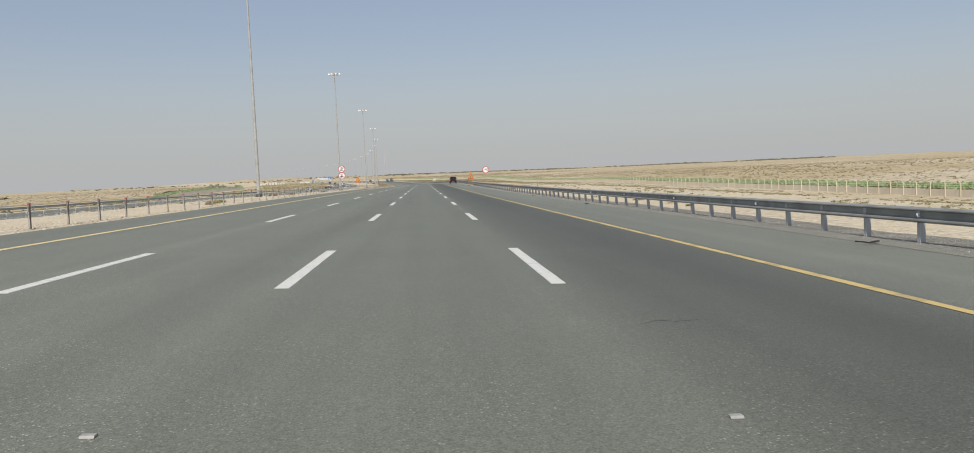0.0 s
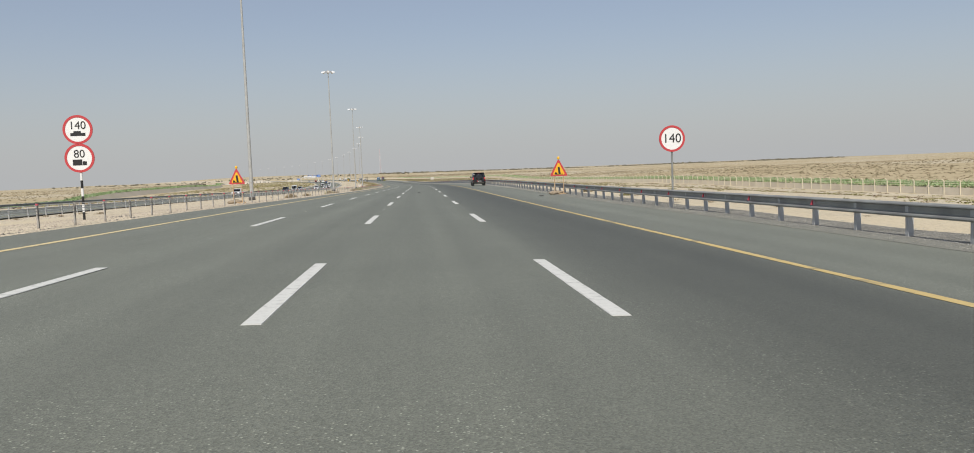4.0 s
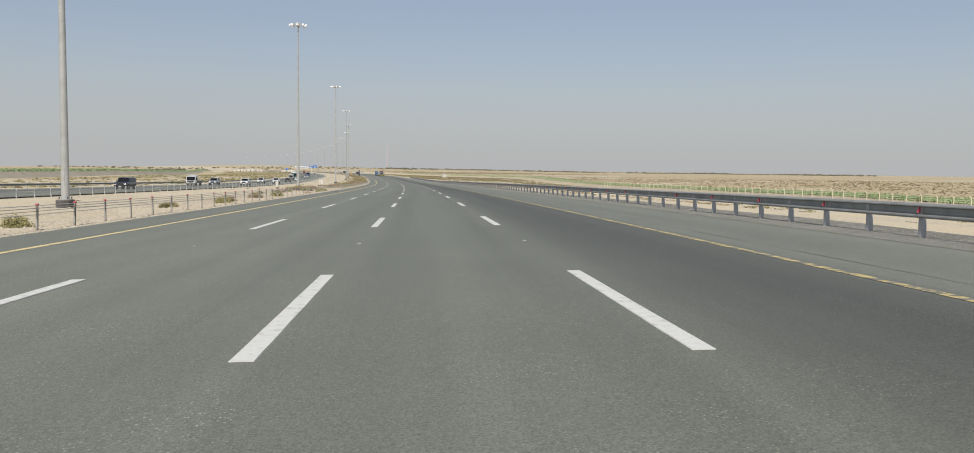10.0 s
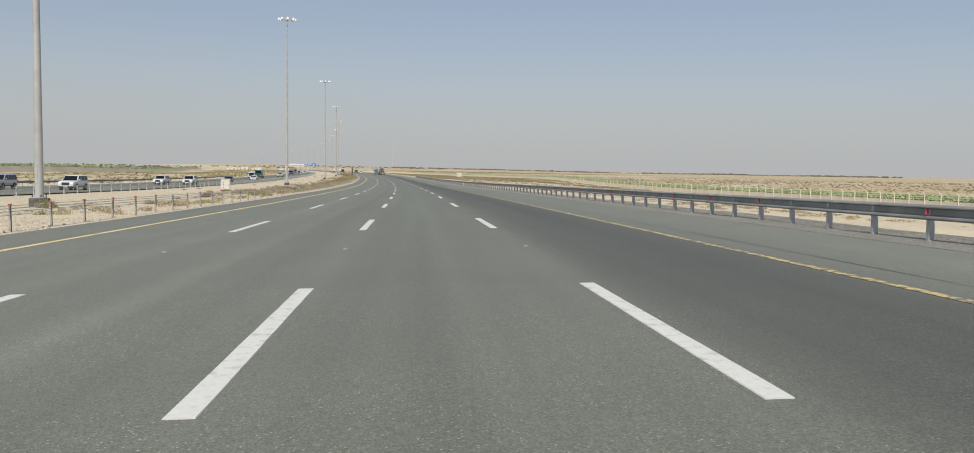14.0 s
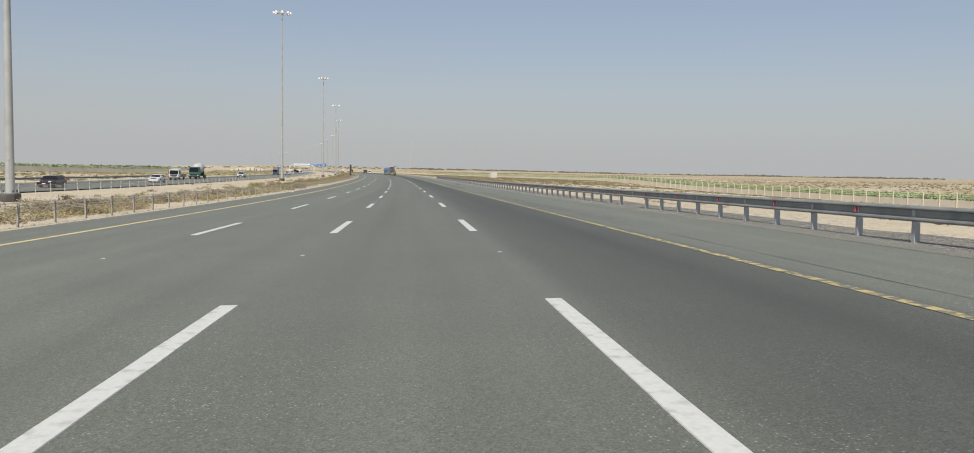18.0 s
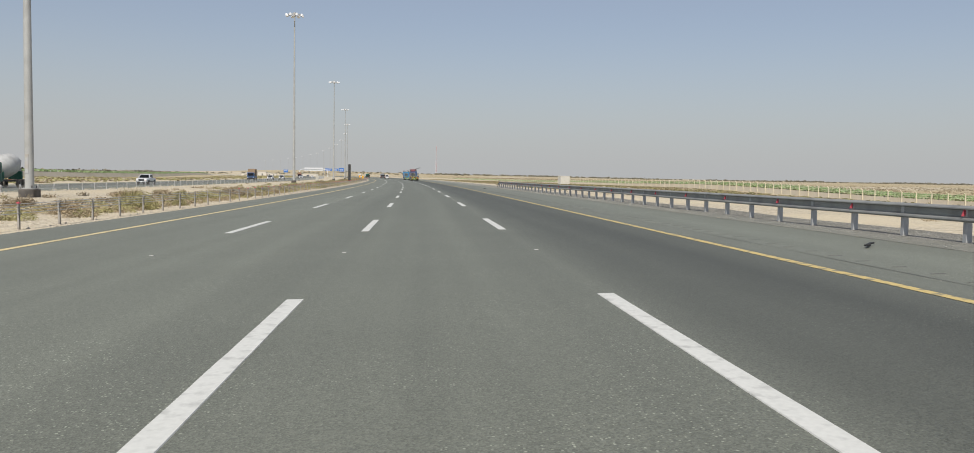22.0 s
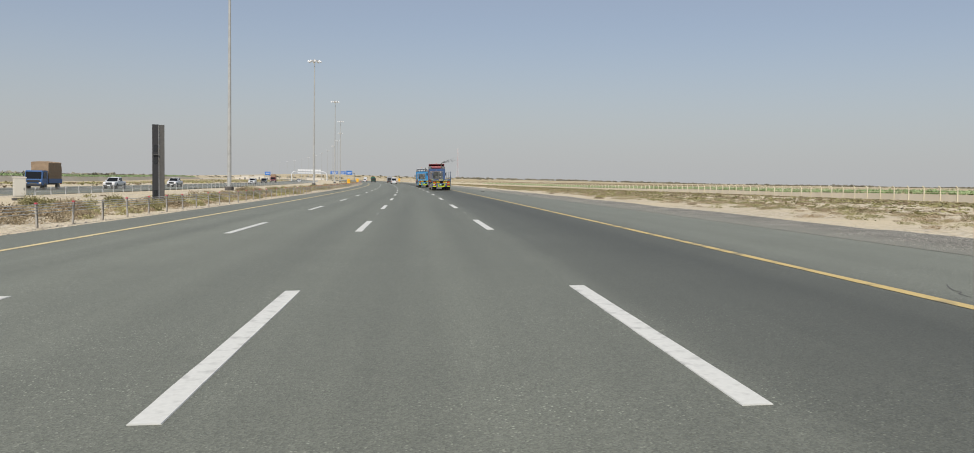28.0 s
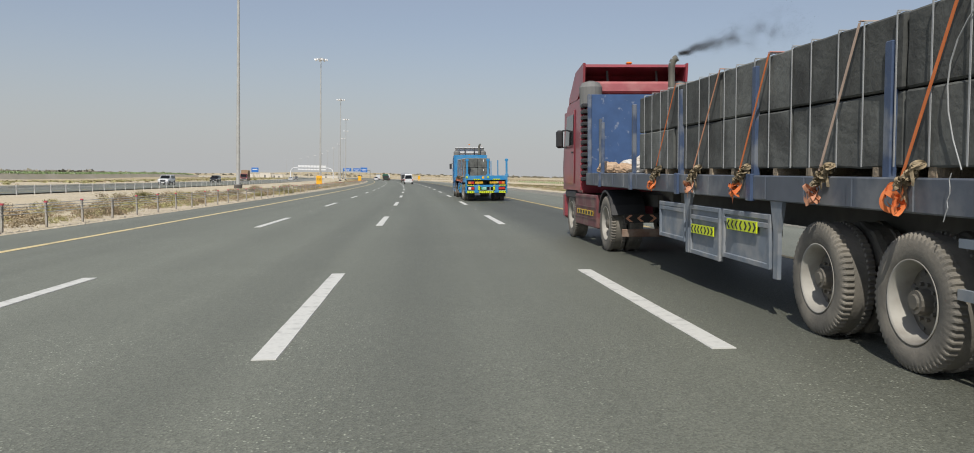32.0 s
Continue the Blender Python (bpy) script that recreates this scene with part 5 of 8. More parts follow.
    for sx in (-1, 1):
        b = bmesh.new()
        box(b, (sx * 1.19, YB + 0.02, 0.88), (0.09, 0.07, 0.80), 0.01)
        prism(b, [(YB + 0.05, 0.62), (YB + 0.05, 0.86), (YB - 0.01, 0.86), (YB - 0.01, 0.62)], sx * 0.62 - 0.10, sx * 0.62 + 0.12)
        part("tail_upright", b, frame_paint, g)
        for z, mats in ((1.09, (AMBER, RED_LAMP)), (0.76, (PALE_LAMP, RED_LAMP))):
            lamp = part("tail_lamp", bmbox((sx * 0.90, YB - 0.01, z), (0.40, 0.05, 0.17), 0.012), PLASTIC, g)
            part("lens", bmbox((sx * 0.99, YB - 0.045, z), (0.17, 0.03, 0.14), 0.012), mats[0] if sx < 0 or z > 1 else mats[1], lamp)
            part("lens", bmbox((sx * 0.81, YB - 0.045, z), (0.17, 0.03, 0.14), 0.012), mats[1], lamp)
        chevrons(g, sx * 0.94 - 0.21, sx * 0.94 + 0.21, 0.49, 0.62, YB - 0.06, 4, sx)
        chevrons(g, sx * 0.44 - 0.06, sx * 0.44 + 0.06, 0.66, 0.92, YB - 0.06, 2, True, -sx)
        chevrons(g, sx * 0.58 - 0.22, sx * 0.58 + 0.22, 1.26, 1.32, YB - 0.06, 4, sx)
        chevrons(g, sx * 0.95 - 0.19, sx * 0.95 + 0.19, 0.91, 0.97, YB - 0.06, 4, sx)
    chevrons(g, -0.44, 0.44, 0.49, 0.62, YB - 0.06, 8)
    chevrons(g, -1.21, -1.11, 1.36, 1.48, YB - 0.06, 1, True, -1)
    chevrons(g, 0.04, 0.14, 1.36, 1.48, YB - 0.06, 1, True, 1)
    for x, t in ((-0.44, "LONG VEHICLE"), (0.42, "KEEP DISTANCE")):
        p = part("warning_plate", bmbox((x, YB - 0.055, 1.10), (0.46, 0.012, 0.11), 0.002), YEL, g, "yellow plate with red capitals")
        lettering(t, 0.062, RED_SIGN, p, Matrix.Translation((x, YB - 0.065, 1.10)) @ BACK)
    part("sticker", bmbox((-0.20, YB - 0.045, 1.40), (0.13, 0.008, 0.13)), YELLOW_SIGN, g)
    p = part("number_plate", bmbox((-0.15, YB - 0.06, 0.76), (0.31, 0.012, 0.16), 0.004), PLATE_GREEN, g)
    part("bar", bmbox((-0.12, YB - 0.068, 0.79), (0.17, 0.004, 0.035)), WHITE_SIGN, p)
    part("bar", bmbox((-0.15, YB - 0.068, 0.72), (0.24, 0.004, 0.022)), WHITE_SIGN, p)
    # load: two rows, two layers of blocks on timber bearers
    L, x0 = 1.80, -1.20
    rnd = random.Random(3)
    for i in range(5):
        y = blocks_from + i * L
        for k in range(2):
            part("bearer", bmbox((x0 + 0.73, y + 0.35 + k * 1.1, 1.538), (1.44, 0.09, 0.08)), SACK, g)
        for j in range(2):
            for z, h in ((1.575, 0.552), (2.142, 0.545)):
                b = bmesh.new()
                xx = x0 + 0.365 + j * 0.735 + rnd.uniform(-0.010, 0.010)
                yy = y + L / 2 + rnd.uniform(-0.012, 0.012)
                box(b, (xx, yy, z + h / 2), (0.715, L - 0.03, h), 0.016, Matrix.Rotation(rnd.uniform(-0.008, 0.008), 4, "Z"))
                bmesh.ops.subdivide_edges(b, edges=[e for e in b.edges if e.calc_length() > 0.3], cuts=5, use_grid_fill=True)
                for v in b.verts:
                    v.co += Vector((1, 0.6, 1)) * 0.010 * noise.noise(v.co * 3.7 + Vector((i * 3.1, j, z)))
                bl = part("concrete_block", b, BLOCK, g)
                if i == 0:
                    for q in (-0.12, 0.16):
                        part("slot", bmbox((xx + q, yy - L / 2 + 0.008, z + 0.17), (0.012, 0.008, 0.30)), BLACK_SIGN, bl)
                    if j:
                        part("label", bmbox((xx - 0.02, yy - L / 2 + 0.006, z + 0.41), (0.04, 0.006, 0.13)), WHITE_SIGN, bl)
    # pale binding bands round the blocks
    y = blocks_from + 0.25
    while y < blocks_from + 5 * L - 0.1:
        b = bmesh.new()
        box(b, (x0 - 0.024, y, 2.135), (0.005, 0.015, 1.11))
        box(b, (x0 - 0.012, y, 2.688), (0.026, 0.015, 0.008))
        box(b, (x0 + 0.72, y, 2.700), (1.48, 0.018, 0.008))
        part("binding_band", b, WHITE_BAND, g)
        y += 0.42 + 0.08 * math.sin(y * 7)
    # ratchet straps with knotted ends
    for y, lean, web, knot, size in ((0.2, 0.50, ORANGE, ORANGE, 0.10), (1.42, 0.52, FADED, SALMON, 0.07), (3.18, 0.60, ORANGE, ORANGE, 0.06), (4.7, 0.78, SALMON, SALMON, 0.06), (6.35, 0.78, ORANGE, ORANGE, 0.06)):
        b = bmesh.new()
        a, c = Vector((x0 - 0.11, y, 1.42)), Vector((x0 - 0.032, y - lean, 2.70))
        v = [a + Vector((0, 0.016, 0)), a - Vector((0, 0.016, 0)), c - Vector((0, 0.016, 0)), c + Vector((0, 0.016, 0))]
        f = b.faces.new([b.verts.new(p) for p in v])
        r = bmesh.ops.extrude_face_region(b, geom=[f])
        bmesh.ops.translate(b, vec=(-0.006, 0, 0), verts=[q for q in r["geom"] if isinstance(q, bmesh.types.BMVert)])
        box(b, (x0 + 0.70, y - lean, 2.712), (1.47, 0.045, 0.006))
        st = part("ratchet_strap", b, web, g)
        b = bmesh.new()
        knotted_end(b, Vector((x0 - 0.115, y, 1.355)), rnd, size, 0.042)
        part("strap_end", b, knot, st)
        # the buckle, wrapped in its own slack webbing
        b = bmesh.new()
        for k in range(5):
            knotted_end(b, Vector((x0 - 0.10 + 0.012 * k, y - 0.03 - 0.03 * k, 1.45 + 0.035 * k)), rnd, 0.022, 0.03)
        part("ratchet", b, RATCHET, st)
    cu = bmesh.new()
    pts = [Vector((x0 - 0.02 - 0.03 * math.sin(t * 3), -0.62 + 0.40 * math.sin(t * 2.4), 2.70 - 1.14 * t + 0.12 * math.sin(t * math.pi))) for t in np.linspace(0, 1, 9)]
    for p0, p1 in zip(pts, pts[1:]):
        rod(cu, p0, p1, 0.0055, n=5)
    part("loose_rope", cu, WHITE_BAND, g)
    for y, n_ in ((-0.35, 7), (4.62, 6)):
        cu = bmesh.new()
        q = Vector((x0 - 0.08, y, 1.40))
        for k in range(n_):
            q2 = q + Vector((rnd.uniform(-0.004, 0.004), rnd.uniform(-0.03, 0.03), -0.045))
            rod(cu, q, q2, 0.0035, n=5)
            q = q2
        part("cord_end", cu, WHITE_BAND, g, "short frayed pale cord")
    if sacks:
        for x, y, s_, cloth in ((-0.95, 10.75, 0.24, SACKCLOTH), (-0.62, 10.15, 0.27, CANVAS), (-0.25, 10.4, 0.36, CANVAS), (-0.95, 9.5, 0.2, SACKCLOTH)):
            b = bmesh.new()
            bmesh.ops.create_icosphere(b, subdivisions=5, radius=s_)
            for v in b.verts:
                q = v.co * (1 / s_)
                k = 0.22 * noise.noise(q * 1.3 + Vector((x * 9, y, 0))) - 0.20 * abs(noise.noise(q * 2.6 + Vector((x * 7, y, 3)))) - 0.10 * abs(noise.noise(q * 5.5 + Vector((y, x * 5, 1))))
                v.co *= 1 + k
                v.co.z *= 0.62
                v.co += Vector((x, y, 1.47 + s_ * 0.5))
                v.co.z = max(v.co.z, 1.502)
            o = part("folded_canvas", b, cloth, g, "crumpled cream canvas" if cloth is CANVAS else "rolled tan sacking")
            for p in o.data.polygons:
                p.use_smooth = True
    # ---- tractor ----
    for sx in (-1, 1):
        part("frame_beam", bmbox((sx * 0.42, 11.8, 0.95), (0.09, 5.6, 0.22)), DARK, g)
        wheel(g, sx * 1.07, 9.85, 0.52, 0.30, sx)
        wheel(g, sx * 0.75, 9.85, 0.52, 0.26, sx, hub=False, n=20)
        wheel(g, sx * 1.03, 13.55, 0.52, 0.32, sx)
        b = bmesh.new()
        t0 = [(9.85 + 0.60 * math.cos(a_), 0.55 + 0.60 * math.sin(a_)) for a_ in np.linspace(0.25, math.pi - 0.25, 9)]
        t1 = [(9.85 + 0.56 * math.cos(a_), 0.55 + 0.56 * math.sin(a_)) for a_ in np.linspace(math.pi - 0.25, 0.25, 9)]
        prism(b, t0 + t1, sx * 0.92 - 0.31, sx * 0.92 + 0.31)
        part("mudguard", b, PLASTIC, g)
        b = bmesh.new()
        box(b, (sx * 1.17, 11.75, 0.70), (0.10, 2.25, 0.66), 0.02)
        for z in (0.55, 0.78, 0.98):
            box(b, (sx * 1.225, 11.75, z), (0.012, 2.2, 0.02))
        sk = part("side_skirt", b, RED_LOW if cab is RED_CAB else cab, g)
        part("bar", bmbox((sx * 1.235, 11.75, 0.66), (0.008, 1.7, 0.10)), YEL, sk)
        for y in np.arange(11.0, 12.5, 0.28):
            part("bar", bmbox((sx * 1.241, y, 0.66), (0.008, 0.16, 0.07)), BLACK_SIGN, sk)
    part("rear_bumper", bmbox((0, 8.85, 0.40), (2.3, 0.06, 0.14), 0.01), RUSTBROWN, g)
    chevrons(g, -1.12, -0.12, 0.58, 0.74, 8.80, 5, ground_=BLACK_SIGN, mark=SALMON)
    # cab shell
    cabo = [(12.25, 1.05), (14.45, 1.05), (14.55, 1.6), (14.40, 2.35), (14.05, 3.05), (13.8, 3.12), (12.3, 3.12)]
    body = part("cab", shaped(cabo, 2.44, 2.0, 0.02, 0.05), cab, g)
    part("bumper", bmbox((0, 14.42, 0.72), (2.42, 0.35, 0.62), 0.06), cab, g)
    part("windscreen", quad_panel([(-1.08, 14.46, 2.16), (1.08, 14.46, 2.16), (1.02, 14.15, 2.92), (-1.02, 14.15, 2.92)]), GLASS, body)
    for sx in (-1, 1):
        d = part("cab_door", quad_panel([(sx * 1.226, 13.0, 1.25), (sx * 1.226, 14.3, 1.25), (sx * 1.216, 14.2, 2.9), (sx * 1.206, 13.0, 2.9)][::sx]), cab, body)
        part("side_window", quad_panel([(sx * 1.235, 13.08, 2.12), (sx * 1.235, 14.1, 2.12), (sx * 1.222, 13.85, 2.8), (sx * 1.218, 13.08, 2.8)][::sx]), GLASS, d)
        part("door_handle", bmbox((sx * 1.24, 13.15, 1.95), (0.03, 0.16, 0.04), 0.008), PLASTIC, d)
        part("wheel_arch", bmbox((sx * 1.16, 13.55, 1.0), (0.10, 1.35, 0.20), 0.04), PLASTIC, g)
        # ribbed air duct behind the cab and mirror arms
        b = bmesh.new()
        for z in np.arange(1.35, 3.0, 0.13):
            box(b, (sx * 1.12, 12.12, z), (0.22, 0.22, 0.09), 0.02)
        part("air_duct", b, PLASTIC, g)
        b = bmesh.new()
        rod(b, (sx * 1.2, 13.9, 2.50), (sx * 1.40, 13.95, 2.46), 0.018, n=6)
        rod(b, (sx * 1.2, 13.9, 2.08), (sx * 1.40, 13.95, 2.10), 0.018, n=6)
        arm = part("mirror_arm", b, PLASTIC, g)
        part("mirror_housing", bmbox((sx * 1.40, 13.92, 2.28), (0.17, 0.11, 0.42), 0.045), PLASTIC, arm)
        b = bmesh.new()
        lathe(b, [(-0.3, 0.05), (-0.28, 0.24), (0.12, 0.25), (0.22, 0.19), (0.26, 0.05)], "Z", 18, (sx * 0.98, 12.35, 3.2))
        part("air_intake", b, DULL_GREY, g)
    # roof deflector, hollow towards the back
    if deflector_open:
        b = bmesh.new()
        prism(b, [(14.1, 3.10), (14.0, 3.35), (13.2, 3.82), (12.35, 3.92), (12.33, 3.86), (13.15, 3.76), (13.92, 3.32), (14.02, 3.10)], -1.15, 1.15)
        for v in b.verts:
            v.co.z -= 0.10 * (v.co.x / 1.15) ** 4
        df = part("roof_deflector", b, cab, g)
        for sx in (-1, 1):
            b = bmesh.new()
            prism(b, [(12.35, 3.42), (12.28, 3.84), (13.2, 3.74), (13.95, 3.25), (13.95, 3.12), (13.0, 3.12)], sx * 1.13 - 0.025, sx * 1.13 + 0.025)
            part("deflector_wing", b, cab, df)
            b = bmesh.new()
            rod(b, (sx * 0.55, 12.5, 3.1), (sx * 0.55, 12.7, 3.8), 0.025, n=6)
            part("strut", b, DARK, df)
        part("roof_lip", bmbox((0, 12.42, 3.33), (2.2, 0.10, 0.26), 0.05), RED_SHEEN, df, "red roof edge with its sheen painted paler")
    else:
        b = bmesh.new()
        for z in (3.22, 3.62):
            box(b, (0, 12.6, z), (2.2, 0.08, 0.06))
        for x in (-1.05, -0.35, 0.35, 1.05):
            box(b, (x, 12.6, 3.40), (0.05, 0.08, 0.5))
        part("roof_rack", b, PLASTIC, g)
        part("roof_deflector", shaped([(12.7, 3.12), (14.0, 3.12), (13.3, 3.65), (12.7, 3.70)], 2.2, bev=0.04), CAR_WHITE, g)
    b = bmesh.new()
    bend = [(0.68, 11.95, 1.2), (0.68, 11.95, 3.70), (0.69, 11.94, 3.79), (0.72, 11.92, 3.86), (0.78, 11.88, 3.90)]
    for p0, p1 in zip(bend, bend[1:]):
        rod(b, p0, p1, 0.072, n=14)
    part("exhaust_stack", b, STACK, g)
    if deflector_open:
        exhaust_smoke(g, Vector((0.82, 11.85, 3.92)))
    part("roof_beacon", bmbox((0.0, 12.9, 3.92), (0.14, 0.12, 0.06), 0.03), AMBER, g)
    for sx in (-1, 1):
        part("headlight", bmbox((sx * 0.95, 14.60, 0.82), (0.36, 0.06, 0.2), 0.03), PALE_LAMP, g)
    part("grille", bmbox((0, 14.55, 1.45), (1.7, 0.06, 0.5), 0.02), PLASTIC, g)
    # the loaded trailer sits low on its springs
    sag = Matrix.Translation((0, 0, -0.075 - 6.5 * 0.0095)) @ Matrix.Rotation(0.0095, 4, "X")
    for c in g.children_recursive:
        if c.name.split(".")[0] in ("bed", "side_rail", "chassis_beam", "cross_member", "stake", "bearer", "concrete_block", "slot", "label", "binding_band", "ratchet_strap", "strap_end",
                                    "ratchet", "loose_rope", "folded_canvas", "tool_locker", "locker_bar", "bracket"):
            c.data.transform(sag)
    return g


def passenger_car(m, paint, kind, label, category="car", group="oncoming traffic"):
    """Saloon, suv, pickup or van bodies with glass, lamps, wheels and mirrors."""
    g = thing({"saloon": "saloon_car", "suv": "suv", "pickup": "pickup_truck", "van": "minibus"}[kind], m, label, category, group)
    if kind == "saloon":
        Lh, w, r = 2.35, 1.82, 0.33
        low = [(-2.35, 0.30), (2.35, 0.26), (2.40, 0.60), (2.15, 0.76), (1.15, 0.92), (-1.85, 1.00), (-2.34, 0.92)]
        top = [(-1.95, 0.92), (1.25, 0.86), (0.30, 1.40), (-0.85, 1.46)]
        ax = 1.38
    elif kind == "suv":
        Lh, w, r = 2.45, 1.95, 0.39
        low = [(-2.45, 0.45), (2.42, 0.42), (2.45, 0.85), (2.3, 1.05), (1.2, 1.18), (-2.4, 1.18)]
        top = [(-2.40, 1.12), (1.15, 1.12), (0.45, 1.80), (-2.15, 1.85)]
        ax = 1.45
    elif kind == "pickup":
        Lh, w, r = 2.65, 1.85, 0.38
        low = [(-2.65, 0.5), (2.62, 0.45), (2.65, 0.85), (2.5, 1.02), (1.3, 1.12), (-2.62, 1.12)]
        top = [(-0.95, 1.06), (1.25, 1.06), (0.55, 1.72), (-0.75, 1.76)]
        ax = 1.58
    else:
        Lh, w, r = 2.6, 1.90, 0.35
        low = [(-2.6, 0.42), (2.55, 0.38), (2.62, 0.85), (2.35, 1.18), (-2.58, 1.18)]
        top = [(-2.57, 1.12), (2.3, 1.12), (1.55, 2.08), (0.9, 2.25), (-2.35, 2.25)]
        ax = 1.55
    zt, zb = max(z for _, z in top), top[0][1] + 0.05
    hw = lambda z: w * 0.95 / 2 * (1 - 0.16 * (z - zb))
    part("body", loft(low[2:][::-1], low[:2], lambda z: w / 2 * (1 - 0.05 * abs(z - 0.75)), 0.10), paint, g)
    cab = part("cabin", loft([top[0]] + top[2:][::-1] + [top[1]], [(top[0][0], zb - 0.12), (top[1][0], zb - 0.12)], hw, 0.03, 0.11), paint, g)
    # glass panels follow the slopes
    def lerp(p, q, z):
        t = (z - p[1]) / (q[1] - p[1])
        return p[0] + (q[0] - p[0]) * t
    f0, f1, r0, r1 = top[1], top[2], top[0], top[-1]
    za, zc = zb + 0.03, (f1[1] if kind != "van" else 2.02) - 0.05
    part("windscreen", quad_panel([(-hw(za) + 0.10, lerp(f0, f1, za) + 0.045, za), (hw(za) - 0.10, lerp(f0, f1, za) + 0.045, za), (hw(zc) - 0.12, lerp(f0, f1, zc) + 0.045, zc), (-hw(zc) + 0.12, lerp(f0, f1, zc) + 0.045, zc)]), TINTED, cab)
    part("rear_window", quad_panel([(hw(za) - 0.12, lerp(r0, r1, za) - 0.045, za), (-hw(za) + 0.12, lerp(r0, r1, za) - 0.045, za), (-hw(zc) + 0.14, lerp(r0, r1, zc) - 0.045, zc), (hw(zc) - 0.14, lerp(r0, r1, zc) - 0.045, zc)]), TINTED, cab)
    y0, y1 = lerp(r0, r1, za) + 0.15, lerp(f0, f1, za) - 0.18
    n = 3 if kind == "suv" else (4 if kind == "van" else 2)
    for sx in (-1, 1):
        for i in range(n):
            a, c = y0 + (y1 - y0) * i / n + 0.04, y0 + (y1 - y0) * (i + 1) / n - 0.04
            c2 = c - 0.35 if i == n - 1 else c
            part("side_window", quad_panel([(sx * (hw(za) + 0.006), a, za), (sx * (hw(za) + 0.006), c, za), (sx * (hw(zc) + 0.006), c2, zc), (sx * (hw(zc) + 0.006), a, zc)][::sx]), TINTED, cab)
        for y in (-ax, ax):
            well_shade_disc(g, sx * (w / 2 + 0.002), y, r, sx)
            wheel(g, sx * (w / 2 - 0.09), y, r, 0.23, sx, RIM_BLACK if paint is CAR_BLACK else CAR_SILVER, RUBBER_NEW, 5, n=20)
        part("headlight", bmbox((sx * (w / 2 - 0.25), Lh - 0.04, 0.72), (0.36, 0.12, 0.16), 0.04), PALE_LAMP, g)
        part("tail_lamp", bmbox((sx * (w / 2 - 0.13), -Lh + 0.02, 0.95), (0.16, 0.08, 0.28), 0.02), RED_LAMP, g)
        mi = part("wing_mirror", bmbox((sx * (w / 2 + 0.08), y1 - 0.10, zb + 0.10), (0.18, 0.12, 0.14), 0.04), paint, g)
    part("grille", bmbox((0, Lh - 0.01, 0.68 if kind == "saloon" else 0.78), (0.9, 0.08, 0.20 if kind == "saloon" else 0.34), 0.02), PLASTIC, g)
    part("bumper", bmbox((0, Lh - 0.02, 0.45), (w * 0.9, 0.12, 0.14), 0.04), PLASTIC, g)
    for sx in (-1, 1):
        part("sill", bmbox((sx * (w / 2 - 0.02), 0, low[0][1] + 0.02), (0.05, 2 * ax - 2.3 * r, 0.12), 0.02), PLASTIC, g)
    part("number_plate", bmbox((0, Lh + 0.055, 0.47), (0.42, 0.01, 0.10)), WHITE_SIGN, g)
    part("number_plate", bmbox((0, -Lh - 0.02, 0.75), (0.42, 0.04, 0.12)), WHITE_SIGN, g)
    return g


